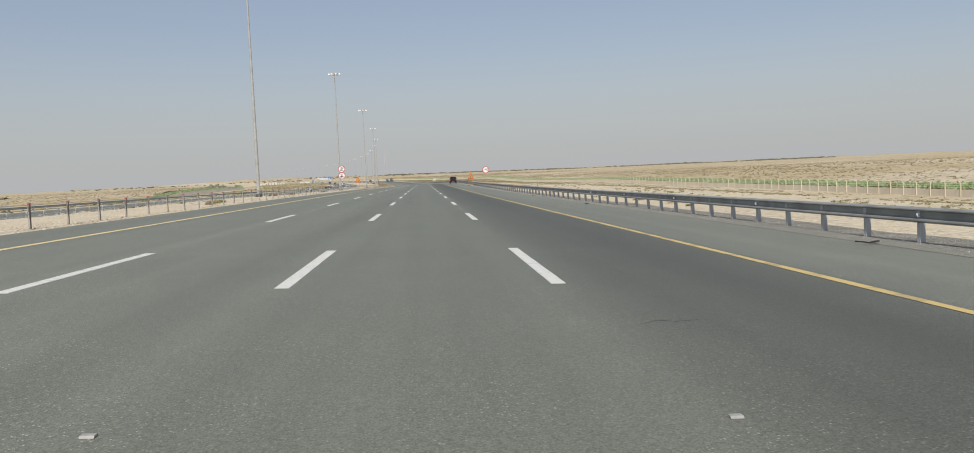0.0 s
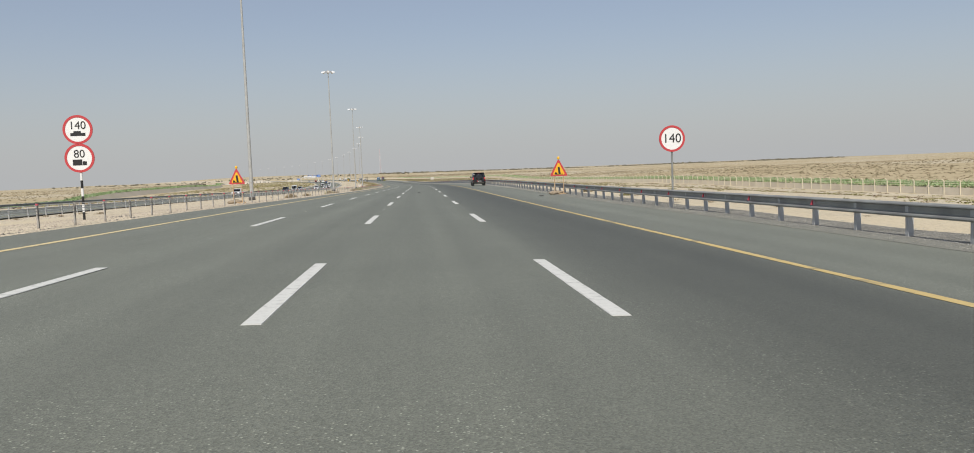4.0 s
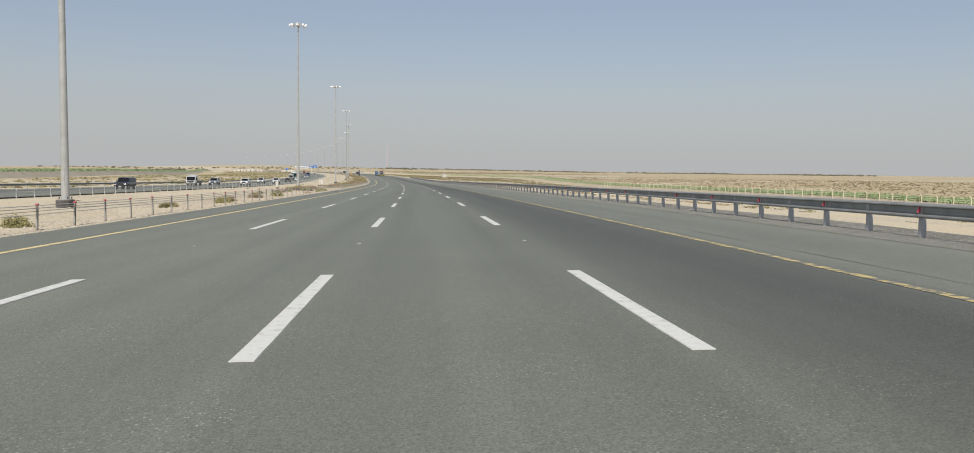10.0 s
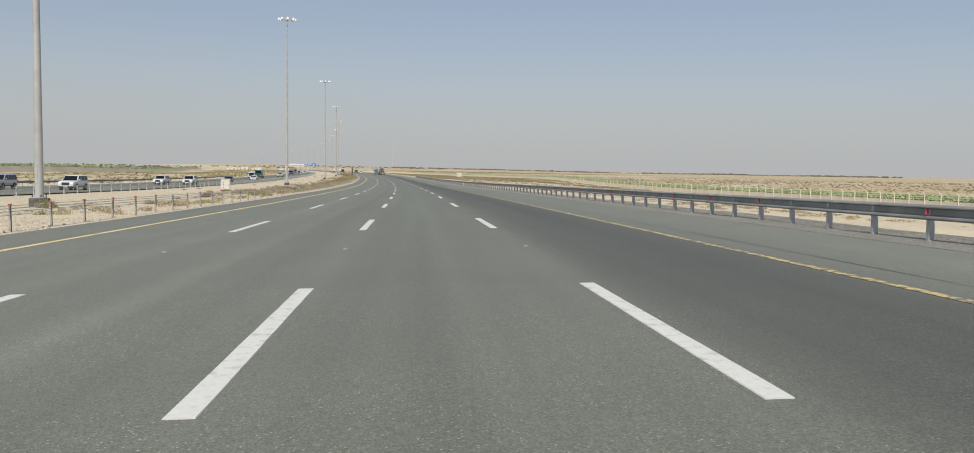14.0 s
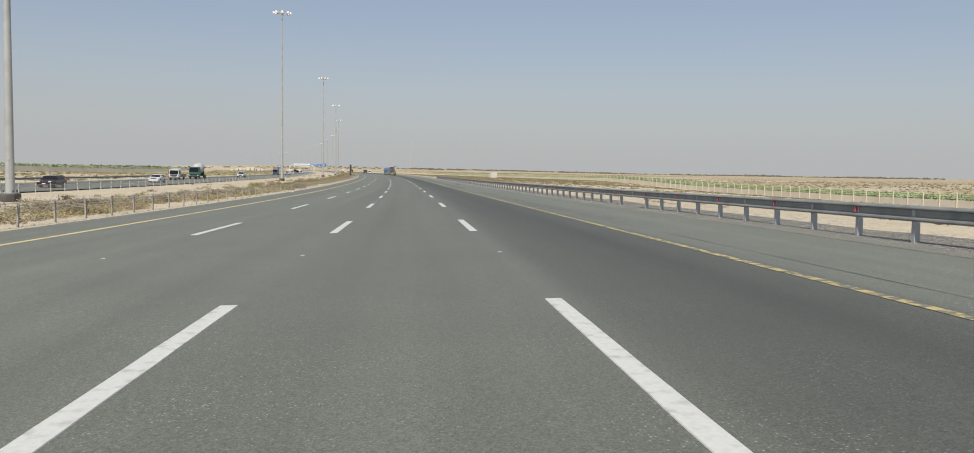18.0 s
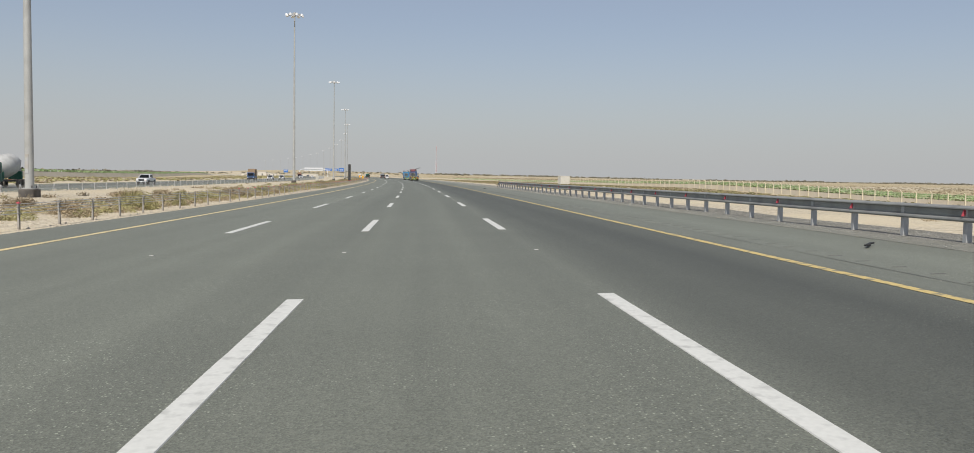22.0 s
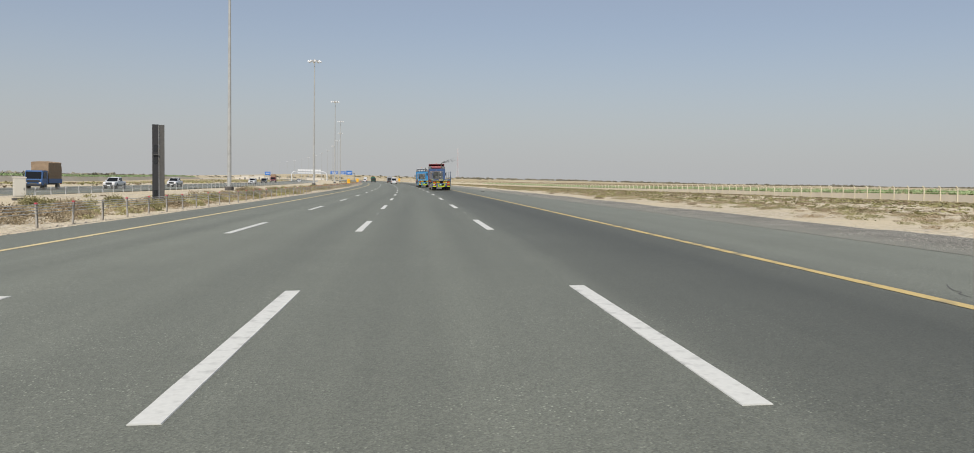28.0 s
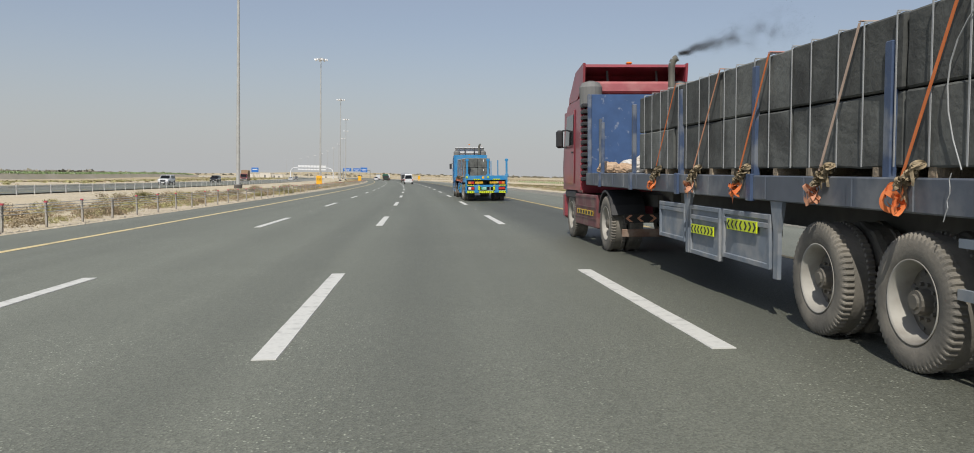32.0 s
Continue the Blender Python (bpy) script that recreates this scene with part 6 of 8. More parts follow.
def parked_offroader(m):
    """The short, boxy black off-roader with its spare wheel on the tail door."""
    g = thing("off_road_car", m, "black boxy off-road car parked on the hard shoulder", "car")
    body = part("body", loft([(-2.06, 1.16), (0.95, 1.21), (1.85, 1.14), (2.10, 1.02), (2.16, 0.80)], [(-2.06, 0.62), (-1.9, 0.50), (1.9, 0.50), (2.16, 0.62)], lambda z: 0.985 - 0.05 * abs(z - 0.9), 0.07, 0.10), CAR_BLACK, g)
    hw = lambda z: 0.94 * (1 - 0.11 * (z - 1.15))
    cab = part("cabin", loft([(-2.07, 1.16), (-1.99, 1.88), (-1.90, 1.95), (-0.4, 1.97), (0.28, 1.91), (0.98, 1.18)], [(-2.07, 1.08), (1.0, 1.08)], hw, 0.03, 0.12), CAR_BLACK, g)
    part("rear_window", quad_panel([(0.72, -2.068, 1.30), (-0.72, -2.067, 1.30), (-0.66, -2.012, 1.78), (0.66, -2.013, 1.78)]), TINTED, cab)
    part("windscreen", quad_panel([(-0.8, 0.885, 1.30), (0.8, 0.885, 1.30), (0.74, 0.42, 1.79), (-0.74, 0.42, 1.79)]), GLASS, cab)
    part("roof_spoiler", bmbox((0, -1.99, 1.925), (1.46, 0.22, 0.06), 0.025), CAR_BLACK, cab)
    for sx in (-1, 1):
        for a, c, c2 in ((-1.78, -0.42, -0.42), (-0.30, 0.74, 0.36)):
            part("side_window", quad_panel([(sx * (hw(1.27) + 0.006), a, 1.27), (sx * (hw(1.27) + 0.006), c, 1.27), (sx * (hw(1.77) + 0.006), c2, 1.77), (sx * (hw(1.77) + 0.006), a, 1.77)][::sx]), TINTED, cab)
        part("door", quad_panel([(sx * 0.975, -0.36, 0.62), (sx * 0.975, 0.84, 0.62), (sx * 0.982, 0.84, 1.12), (sx * 0.982, -0.36, 1.12)][::sx], 0.010), CAR_BLACK, g)
        part("door_handle", bmbox((sx * 1.0, -0.18, 1.06), (0.03, 0.20, 0.04), 0.012), PLASTIC, g)
        for y in (-1.29, 1.30):
            well_shade_disc(g, sx * 0.985, y, 0.40, sx)
            wheel(g, sx * 0.88, y, 0.40, 0.26, sx, RIM_BLACK, RUBBER_NEW, 5, n=30)
            b = bmesh.new()
            t0 = [(y + 0.53 * math.cos(a_), 0.42 + 0.53 * math.sin(a_)) for a_ in np.linspace(0.0, math.pi, 16)]
            t1 = [(y + 0.465 * math.cos(a_), 0.42 + 0.465 * math.sin(a_)) for a_ in np.linspace(math.pi, 0.0, 16)]
            prism(b, t0 + t1, sx * 0.97 - 0.04, sx * 0.97 + 0.045)
            part("wheel_arch", b, CAR_BLACK, g)
            part("mudflap", bmbox((sx * 0.89, y - 0.47, 0.36), (0.24, 0.02, 0.30), 0.006), RUBBER_NEW, g)
        for z, mt in ((1.19, RED_LIT), (1.01, RED_LIT)):
            lamp = part("tail_lamp", bmbox((sx * 0.84, -2.085, z), (0.15, 0.05, 0.16), 0.012), PLASTIC, g)
            part("lens", bmbox((sx * 0.84, -2.115, z), (0.125, 0.02, 0.135), 0.012), mt, lamp)
            part("lens", bmbox((sx * 0.94, -2.055, z - 0.05), (0.05, 0.06, 0.06), 0.008), AMBER_LIT, lamp)
        part("reflector", bmbox((sx * 0.86, -2.135, 0.72), (0.16, 0.02, 0.035), 0.004), RED_LAMP, g)
        b = bmesh.new()
        rod(b, (sx * 0.90, 0.52, 1.25), (sx * 1.06, 0.50, 1.28), 0.03, n=6)
        arm = part("mirror_arm", b, PLASTIC, g)
        part("wing_mirror", bmbox((sx * 1.09, 0.50, 1.35), (0.20, 0.12, 0.20), 0.045), CAR_BLACK, arm)
        part("exhaust_tip", bmbox((sx * 0.55, -2.06, 0.37), (0.14, 0.12, 0.07), 0.02), DARK, g)
    b = bmesh.new()
    lathe(b, [(0.13, 0.01), (0.155, 0.22), (0.15, 0.40), (0.105, 0.465), (0.0, 0.485), (-0.13, 0.46)], "X", 36, (0, 0, 0))
    b.transform(Matrix.Translation((0.04, -2.21, 1.30)) @ Matrix.Rotation(-math.pi / 2, 4, "Z"))
    sp = part("spare_wheel_cover", b, CAR_BLACK, g)
    for p in sp.data.polygons:
        p.use_smooth = True
    part("badge", bmbox((0.66, -2.09, 0.96), (0.10, 0.01, 0.05), 0.004), CHROME, g)
    part("high_brake_light", bmbox((0, -2.102, 1.925), (0.62, 0.015, 0.025), 0.004), RED_LAMP, g)
    part("bumper", bmbox((0, -2.05, 0.63), (1.90, 0.14, 0.42), 0.06), CAR_BLACK, g)
    part("skid_plate", bmbox((0, -2.03, 0.42), (1.5, 0.14, 0.10), 0.03), RIM_DARK, g)
    part("tow_bar", bmbox((0.05, -2.06, 0.36), (0.5, 0.10, 0.08), 0.02), DARK, g)
    p = part("number_plate", bmbox((0.02, -2.145, 0.70), (0.64, 0.02, 0.16), 0.006), WHITE_SIGN, g)
    part("bar", bmbox((-0.23, -2.157, 0.70), (0.13, 0.006, 0.15)), RED_SIGN, p)
    part("bar", bmbox((0.10, -2.157, 0.70), (0.38, 0.006, 0.06)), BLACK_SIGN, p)
    part("underbody", bmbox((0, 0, 0.42), (1.5, 3.6, 0.30), 0.03), DARK, g)
    part("antenna", bmbox((0, -1.6, 2.0), (0.05, 0.2, 0.07), 0.02), CAR_BLACK, g)
    low_ = Matrix.Diagonal((0.93, 1, 0.955, 1))
    for c in g.children_recursive:
        c.data.transform(low_)
    return g


def rigid_lorry(m, paint, load, label, group="oncoming traffic"):
    """A short cab-over lorry: tarpaulin load, mixer drum, tipper, box or bare flatbed."""
    g = thing({"mixer": "concrete_mixer", "tipper": "tipper_truck", "tarp": "lorry", "flat": "flatbed_truck", "box": "box_truck", "tank": "tanker_truck"}[load], m, label, "lorry", group)
    big = load in ("mixer", "tipper", "tank")
    w, r, h = (2.45, 0.50, 2.95) if big else ((2.3, 0.44, 2.5) if load == "tarp" else (2.1, 0.40, 2.25))
    Ln = 8.4 if big else 6.4
    part("chassis", bmbox((0, 0, r + 0.30), (0.9, Ln, 0.24), 0.02), DARK, g)
    f = Ln / 2
    cabo = [(f - 1.9, r + 0.25), (f - 0.05, r + 0.10), (f, r + 0.7), (f - 0.30, h), (f - 1.85, h)]
    lean = lambda z: f - 0.30 * (z - r - 0.7) / (h - r - 0.7) + 0.014
    cab = part("cab", shaped(cabo, w * 0.97, h * 0.6, 0.03, 0.06), paint, g)
    part("windscreen", quad_panel([(-w * 0.43, lean(h * 0.56), h * 0.56), (w * 0.43, lean(h * 0.56), h * 0.56), (w * 0.42, lean(h * 0.93), h * 0.93), (-w * 0.42, lean(h * 0.93), h * 0.93)]), TINTED, cab)
    for x in (-0.2, 0.25):
        part("wiper", bmbox((x * w, lean(h * 0.59) + 0.012, h * 0.59), (0.5, 0.02, 0.03), 0.004), PLASTIC, cab)
    part("grille", bmbox((0, f + 0.0, r + 0.66), (w * 0.70, 0.06, 0.30), 0.02), PLASTIC, cab)
    part("bumper", bmbox((0, f + 0.02, r + 0.12), (w * 0.96, 0.16, 0.30), 0.04), PLASTIC if paint in (LORRY_BLUE, GREEN_CAB) else DULL_GREY, g)
    for sx in (-1, 1):
        part("side_window", quad_panel([(sx * w * 0.487, f - 1.35, h * 0.58), (sx * w * 0.487, f - 0.34, h * 0.58), (sx * w * 0.48, f - 0.58, h * 0.92), (sx * w * 0.48, f - 1.35, h * 0.92)][::sx]), TINTED, cab)
        part("door_seam", bmbox((sx * w * 0.487, f - 1.45, h * 0.60), (0.012, 0.02, h * 0.60)), PLASTIC, cab)
        part("step", bmbox((sx * (w / 2 - 0.08), f - 1.0, r + 0.02), (0.14, 1.15, 0.10), 0.02), PLASTIC, g)
        part("headlight", bmbox((sx * w * 0.38, f + 0.03, r + 0.42), (0.30, 0.08, 0.18), 0.03), PALE_LAMP, g)
        part("mirror", bmbox((sx * (w / 2 + 0.14), f - 0.25, h * 0.76), (0.16, 0.08, 0.36), 0.02), PLASTIC, g)
        wheel(g, sx * (w / 2 - 0.16), f - 1.0, r, 0.28, sx, n=20)
        for y in ((-f + 1.1, -f + 2.4) if big else (-f + 1.3,)):
            wheel(g, sx * (w / 2 - 0.16), y, r, 0.30, sx, n=20)
        part("tail_lamp", bmbox((sx * w * 0.4, -f, r + 0.35), (0.3, 0.06, 0.14), 0.02), RED_LAMP, g)
    b0 = -f + 0.05
    z0 = r + 0.46
    if load == "mixer":
        b = bmesh.new()
        lathe(b, [(-2.7, 0.62), (-2.3, 0.85), (-1.2, 1.28), (0.4, 1.40), (1.6, 1.18), (2.45, 0.62), (2.5, 0.05)], "X", 26, (0, 0, 0))
        b.transform(Matrix.Translation((0, -0.75, 2.55)) @ Matrix.Rotation(math.radians(-11), 4, "X") @ Matrix.Rotation(math.pi / 2, 4, "Z"))
        d = part("drum", b, DRUM, g)
        for p in d.data.polygons:
            p.use_smooth = True
        for y in (-3.4, 1.2):
            part("drum_support", bmbox((0, y, 1.45), (1.6, 0.25, 1.0), 0.04), paint, g)
        part("chute", bmbox((0, -4.05, 2.0), (0.6, 0.7, 0.14), 0.03, Matrix.Rotation(-0.7, 4, "X")), DRUM, g)
        part("hopper", bmbox((0, -3.7, 3.15), (0.9, 0.7, 0.5), 0.1), DRUM, g)
    elif load == "tank":
        b = bmesh.new()
        lathe(b, [(-3.1, 0.05), (-3.05, 0.95), (2.9, 0.95), (2.95, 0.05)], "X", 22, (0, 0, 0))
        b.transform(Matrix.Translation((0, -1.0, 2.0)) @ Matrix.Rotation(math.pi / 2, 4, "Z"))
        part("tank", b, CAR_WHITE, g)
        part("cradle", bmbox((0, -1.0, 1.05), (1.5, 5.6, 0.25), 0.03), RED_CAB, g)
    else:
        yb = (b0 + f - 2.0) / 2
        lb = f - 2.0 - b0
        part("deck", bmbox((0, yb, z0), (w, lb, 0.12), 0.01), paint if load != "box" else CAR_WHITE, g)
        if load == "tarp":
            for sx in (-1, 1):
                part("side_board", bmbox((sx * (w / 2 - 0.03), yb, z0 + 0.28), (0.05, lb, 0.5), 0.01), paint, g)
            b = bmesh.new()
            bmesh.ops.create_cube(b, size=1)
            bmesh.ops.subdivide_edges(b, edges=list(b.edges), cuts=7, use_grid_fill=True)
            for v in b.verts:
                v.co = Vector((v.co.x * (w - 0.1), yb + v.co.y * (lb - 0.1), z0 + 0.06 + (v.co.z + 0.5) * 2.75))
                if v.co.z > z0 + 0.4:
                    v.co += Vector((0.06, 0.05, 0.10)) * noise.noise(v.co * 1.6)
                    v.co.z -= 0.15 * (v.co.x / w * 2) ** 2
            part("tarpaulin", b, TARP, g, "bulging brown tarpaulin cover")
            for z in (0.5, 1.1):
                part("rope", bmbox((0, yb, z0 + z + 0.4), (w + 0.04, lb + 0.03, 0.03)), SACK, g)
        elif load == "box":
            part("box_body", bmbox((0, yb, z0 + 1.15), (w + 0.05, lb, 2.15), 0.03), CAR_WHITE, g)
        elif load == "tipper":
            part("tipper_body", bmbox((0, yb, z0 + 0.75), (w, lb, 1.35), 0.03), paint, g)
            for y in np.arange(b0 + 0.3, f - 2.1, 0.8):
                for sx in (-1, 1):
                    part("rib", bmbox((sx * (w / 2 + 0.02), y, z0 + 0.75), (0.08, 0.10, 1.3), 0.01), paint, g)
            part("tailgate", bmbox((0, b0 - 0.03, z0 + 0.75), (w * 0.96, 0.06, 1.25), 0.01), PLASTIC, g)
        else:
            for sx in (-1, 1):
                part("side_board", bmbox((sx * (w / 2 - 0.03), yb, z0 + 0.20), (0.05, lb, 0.36), 0.01), DULL_GREY, g)
            part("front_rack", bmbox((0, f - 2.0, z0 + 0.9), (w, 0.06, 1.5), 0.01), GALV_DULL, g)
            part("tailgate", bmbox((0, b0, z0 + 0.20), (w, 0.05, 0.36), 0.01), DULL_GREY, g)
    return g


# ---- placing them ----
def on_road(s, x, turn=0.0):
    return spot(R(s, x, 0.0), s, turn, float(np.degrees(bank(s))))


def oncoming(s, x):
    p = Vector((*xy(s, x), OPP + float(rise(s))))
    return spot(p, s, 180, 1e-6)


articulated_lorry(on_road(873.75, 4.05), "dark red flatbed lorry with navy trailer and strapped concrete blocks", RED_CAB, NAVY, GREYBLUE)
articulated_lorry(on_road(918.6, 3.4), "flatbed lorry with a bright blue cab and trailer carrying concrete blocks", CAB_BLUE, SKYBLUE, SKYBLUE, False, False)
parked_offroader(on_road(230.0, 8.27))
passenger_car(on_road(1052, -0.35), CAR_WHITE, "van", "white high-roof minibus driving ahead", "minibus", "traffic ahead")
rigid_lorry(on_road(1120, 0.4), CAR_SILVER, "tipper", "grey tipper truck driving ahead", "traffic ahead")
rigid_lorry(on_road(1230, -3.6), GREEN_CAB, "tipper", "dark green tipper truck driving ahead", "traffic ahead")
rigid_lorry(on_road(1300, -0.2), CAR_WHITE, "tank", "white tanker truck driving ahead", "traffic ahead")
rigid_lorry(on_road(1340, -3.7), CAR_WHITE, "box", "white box truck driving ahead", "traffic ahead")
passenger_car(on_road(1270, -7.0), CAR_WHITE, "suv", "white car driving far ahead", "car", "traffic ahead")

passenger_car(oncoming(301, -41.0), CAR_WHITE, "pickup", "white pickup truck on the oncoming carriageway", "pickup")
passenger_car(oncoming(408, -45.2), CAR_DARKBLUE, "suv", "dark blue off-road car on the oncoming carriageway")
rigid_lorry(oncoming(466, -48.6), CAR_WHITE, "flat", "white lorry with an empty grey bed on the oncoming carriageway")
passenger_car(oncoming(491, -41.6), CAR_WHITE, "suv", "white off-road car on the oncoming carriageway")
passenger_car(oncoming(545, -45.4), CAR_WHITE, "suv", "white off-road car on the oncoming carriageway")
passenger_car(oncoming(550, -41.3), CAR_WHITE, "suv", "white off-road car on the oncoming carriageway")
passenger_car(oncoming(487.5, -48.6), CAR_SILVER, "suv", "silver people carrier on the oncoming carriageway")
passenger_car(oncoming(598.5, -42.6), CAR_WINE, "saloon", "dark wine-red saloon car on the oncoming carriageway")
rigid_lorry(oncoming(702.5, -48.6), GREEN_CAB, "mixer", "green-cabbed concrete mixer with a pale drum on the oncoming carriageway")
rigid_lorry(oncoming(681, -48.3), CAR_WHITE, "flat", "small white flatbed truck on the oncoming carriageway")
passenger_car(oncoming(645, -43.0), CAR_WHITE, "saloon", "white saloon car on the oncoming carriageway")
passenger_car(oncoming(745, -44.9), CAR_WHITE, "pickup", "white pickup truck on the oncoming carriageway", "pickup")
rigid_lorry(oncoming(877.5, -48.8), LORRY_BLUE, "tarp", "blue lorry with a tarpaulin-covered load on the oncoming carriageway")
passenger_car(oncoming(893.5, -44.9), CAR_WHITE, "pickup", "white pickup truck on the oncoming carriageway", "pickup")
passenger_car(oncoming(928.5, -44.8), CAR_WHITE, "pickup", "white pickup truck on the oncoming carriageway", "pickup")
passenger_car(oncoming(1022, -44.2), CAR_WHITE, "suv", "white off-road car on the oncoming carriageway")
passenger_car(oncoming(1085, -48.6), CAR_BLACK, "suv", "black car on the oncoming carriageway")
rigid_lorry(oncoming(1150, -51.5), RED_CAB, "tarp", "dark red lorry on the oncoming carriageway")
passenger_car(oncoming(1240, -44.8), CAR_WHITE, "saloon", "white car far off on the oncoming carriageway")
passenger_car(oncoming(1330, -48.6), CAR_SILVER, "suv", "silver car far off on the oncoming carriageway")

# ================= signs and roadside equipment =================
def disc(b, c, r0, r1, y0, y1, n=36):
    """A ring plate facing back."""
    x, z = c
    rings = []
    for y in (y0, y1):
        for r in (r0, r1):
            rings.append([b.verts.new((x + r * math.cos(2 * math.pi * i / n), y, z + r * math.sin(2 * math.pi * i / n))) for i in range(n)] if r > 0 else None)
    a0, a1, b0, b1 = rings
    for i in range(n):
        j = (i + 1) % n
        if a0:
            b.faces.new((a0[i], a1[i], a1[j], a0[j]))
            b.faces.new((b0[i], b0[j], b1[j], b1[i]))
        b.faces.new((a1[i], b1[i], b1[j], a1[j]))
    if not a0:
        b.faces.new(a1)
        b.faces.new(b1[::-1])
    bmesh.ops.recalc_face_normals(b, faces=b.faces)
    return b


def limit_disc(g, z, text, icon):
    plate = part("sign_face", disc(bmesh.new(), (0, z), 0, 0.58, -0.06, -0.04), WHITE_SIGN, g, "round white speed limit face")
    part("sign_rim", disc(bmesh.new(), (0, z), 0.50, 0.60, -0.072, -0.035), RED_SIGN, plate, "red rim")
    up = 0.16 if icon else 0.0
    lettering(text, 0.46 if icon else 0.58, BLACK_SIGN, plate, Matrix.Translation((0, -0.068, z + up)) @ BACK)
    if icon == "car":
        b = bmesh.new()
        prism(b, [(-0.068, z - 0.26), (-0.063, z - 0.26), (-0.063, z - 0.14), (-0.068, z - 0.14)], -0.30, 0.30)
        prism(b, [(-0.068, z - 0.14), (-0.063, z - 0.14), (-0.063, z - 0.06), (-0.068, z - 0.06)], -0.17, 0.12)
        part("car_symbol", b, BLACK_SIGN, plate)
    elif icon == "lorry":
        b = bmesh.new()
        prism(b, [(-0.068, z - 0.30), (-0.063, z - 0.30), (-0.063, z - 0.06), (-0.068, z - 0.06)], -0.28, 0.10)
        prism(b, [(-0.068, z - 0.30), (-0.063, z - 0.30), (-0.063, z - 0.14), (-0.068, z - 0.14)], 0.12, 0.28)
        part("lorry_symbol", b, BLACK_SIGN, plate)
    return plate


def striped_pole(g, z0, z1, r=0.05):
    n = max(1, round((z1 - z0) / 0.32))
    for i in range(n):
        b = bmesh.new()
        a, c = z0 + (z1 - z0) * i / n, z0 + (z1 - z0) * (i + 1) / n
        rod(b, (0, 0, a), (0, 0, c), r, n=12)
        part("pole_band", b, BLACK_SIGN if i % 2 else WHITE_SIGN, g)


p = G(147.46, 11.36, 0)
up = float(rise(147)) - p.z - 0.12
g = thing("speed_limit_sign", spot(p, 147.4), "round white and red 140 speed limit sign on a steel pole", "traffic sign")
limit_disc(g, 2.90 + up, "140", None)
b = bmesh.new()
rod(b, (0, 0, -0.4), (0, 0, 3.3 + up), 0.045, n=12)
part("pole", b, GALV, g)

p = G(146.2, -14.1, 0)
up = float(rise(146)) - p.z - 0.12
g = thing("speed_limit_sign", spot(p, 146.2), "two round 140 and 80 speed limit signs on a striped pole", "traffic sign")
limit_disc(g, 4.07 + up, "140", "car")
limit_disc(g, 2.90 + up, "80", "lorry")
striped_pole(g, -0.3, 2.30 + up)
b = bmesh.new()
rod(b, (0, 0, 2.30 + up), (0, 0, 4.6 + up), 0.05, n=12)
part("pole", b, GALV, g)


def _tri(b, w, h, z0, y, d):
    k = 0.06
    pts = [(-w / 2 + k, z0), (w / 2 - k, z0), (w / 2 - k * 0.3, z0 + k * 1.1), (k * 0.8, z0 + h - k * 0.3), (-k * 0.8, z0 + h - k * 0.3), (-w / 2 + k * 0.3, z0 + k * 1.1)]
    f = [b.verts.new((x, y, z)) for x, z in pts]
    e = [b.verts.new((x, y + d, z)) for x, z in pts]
    b.faces.new(f)
    b.faces.new(e[::-1])
    for i in range(6):
        b.faces.new((f[i], e[i], e[(i + 1) % 6], f[(i + 1) % 6]))
    bmesh.ops.recalc_face_normals(b, faces=b.faces)
    return b


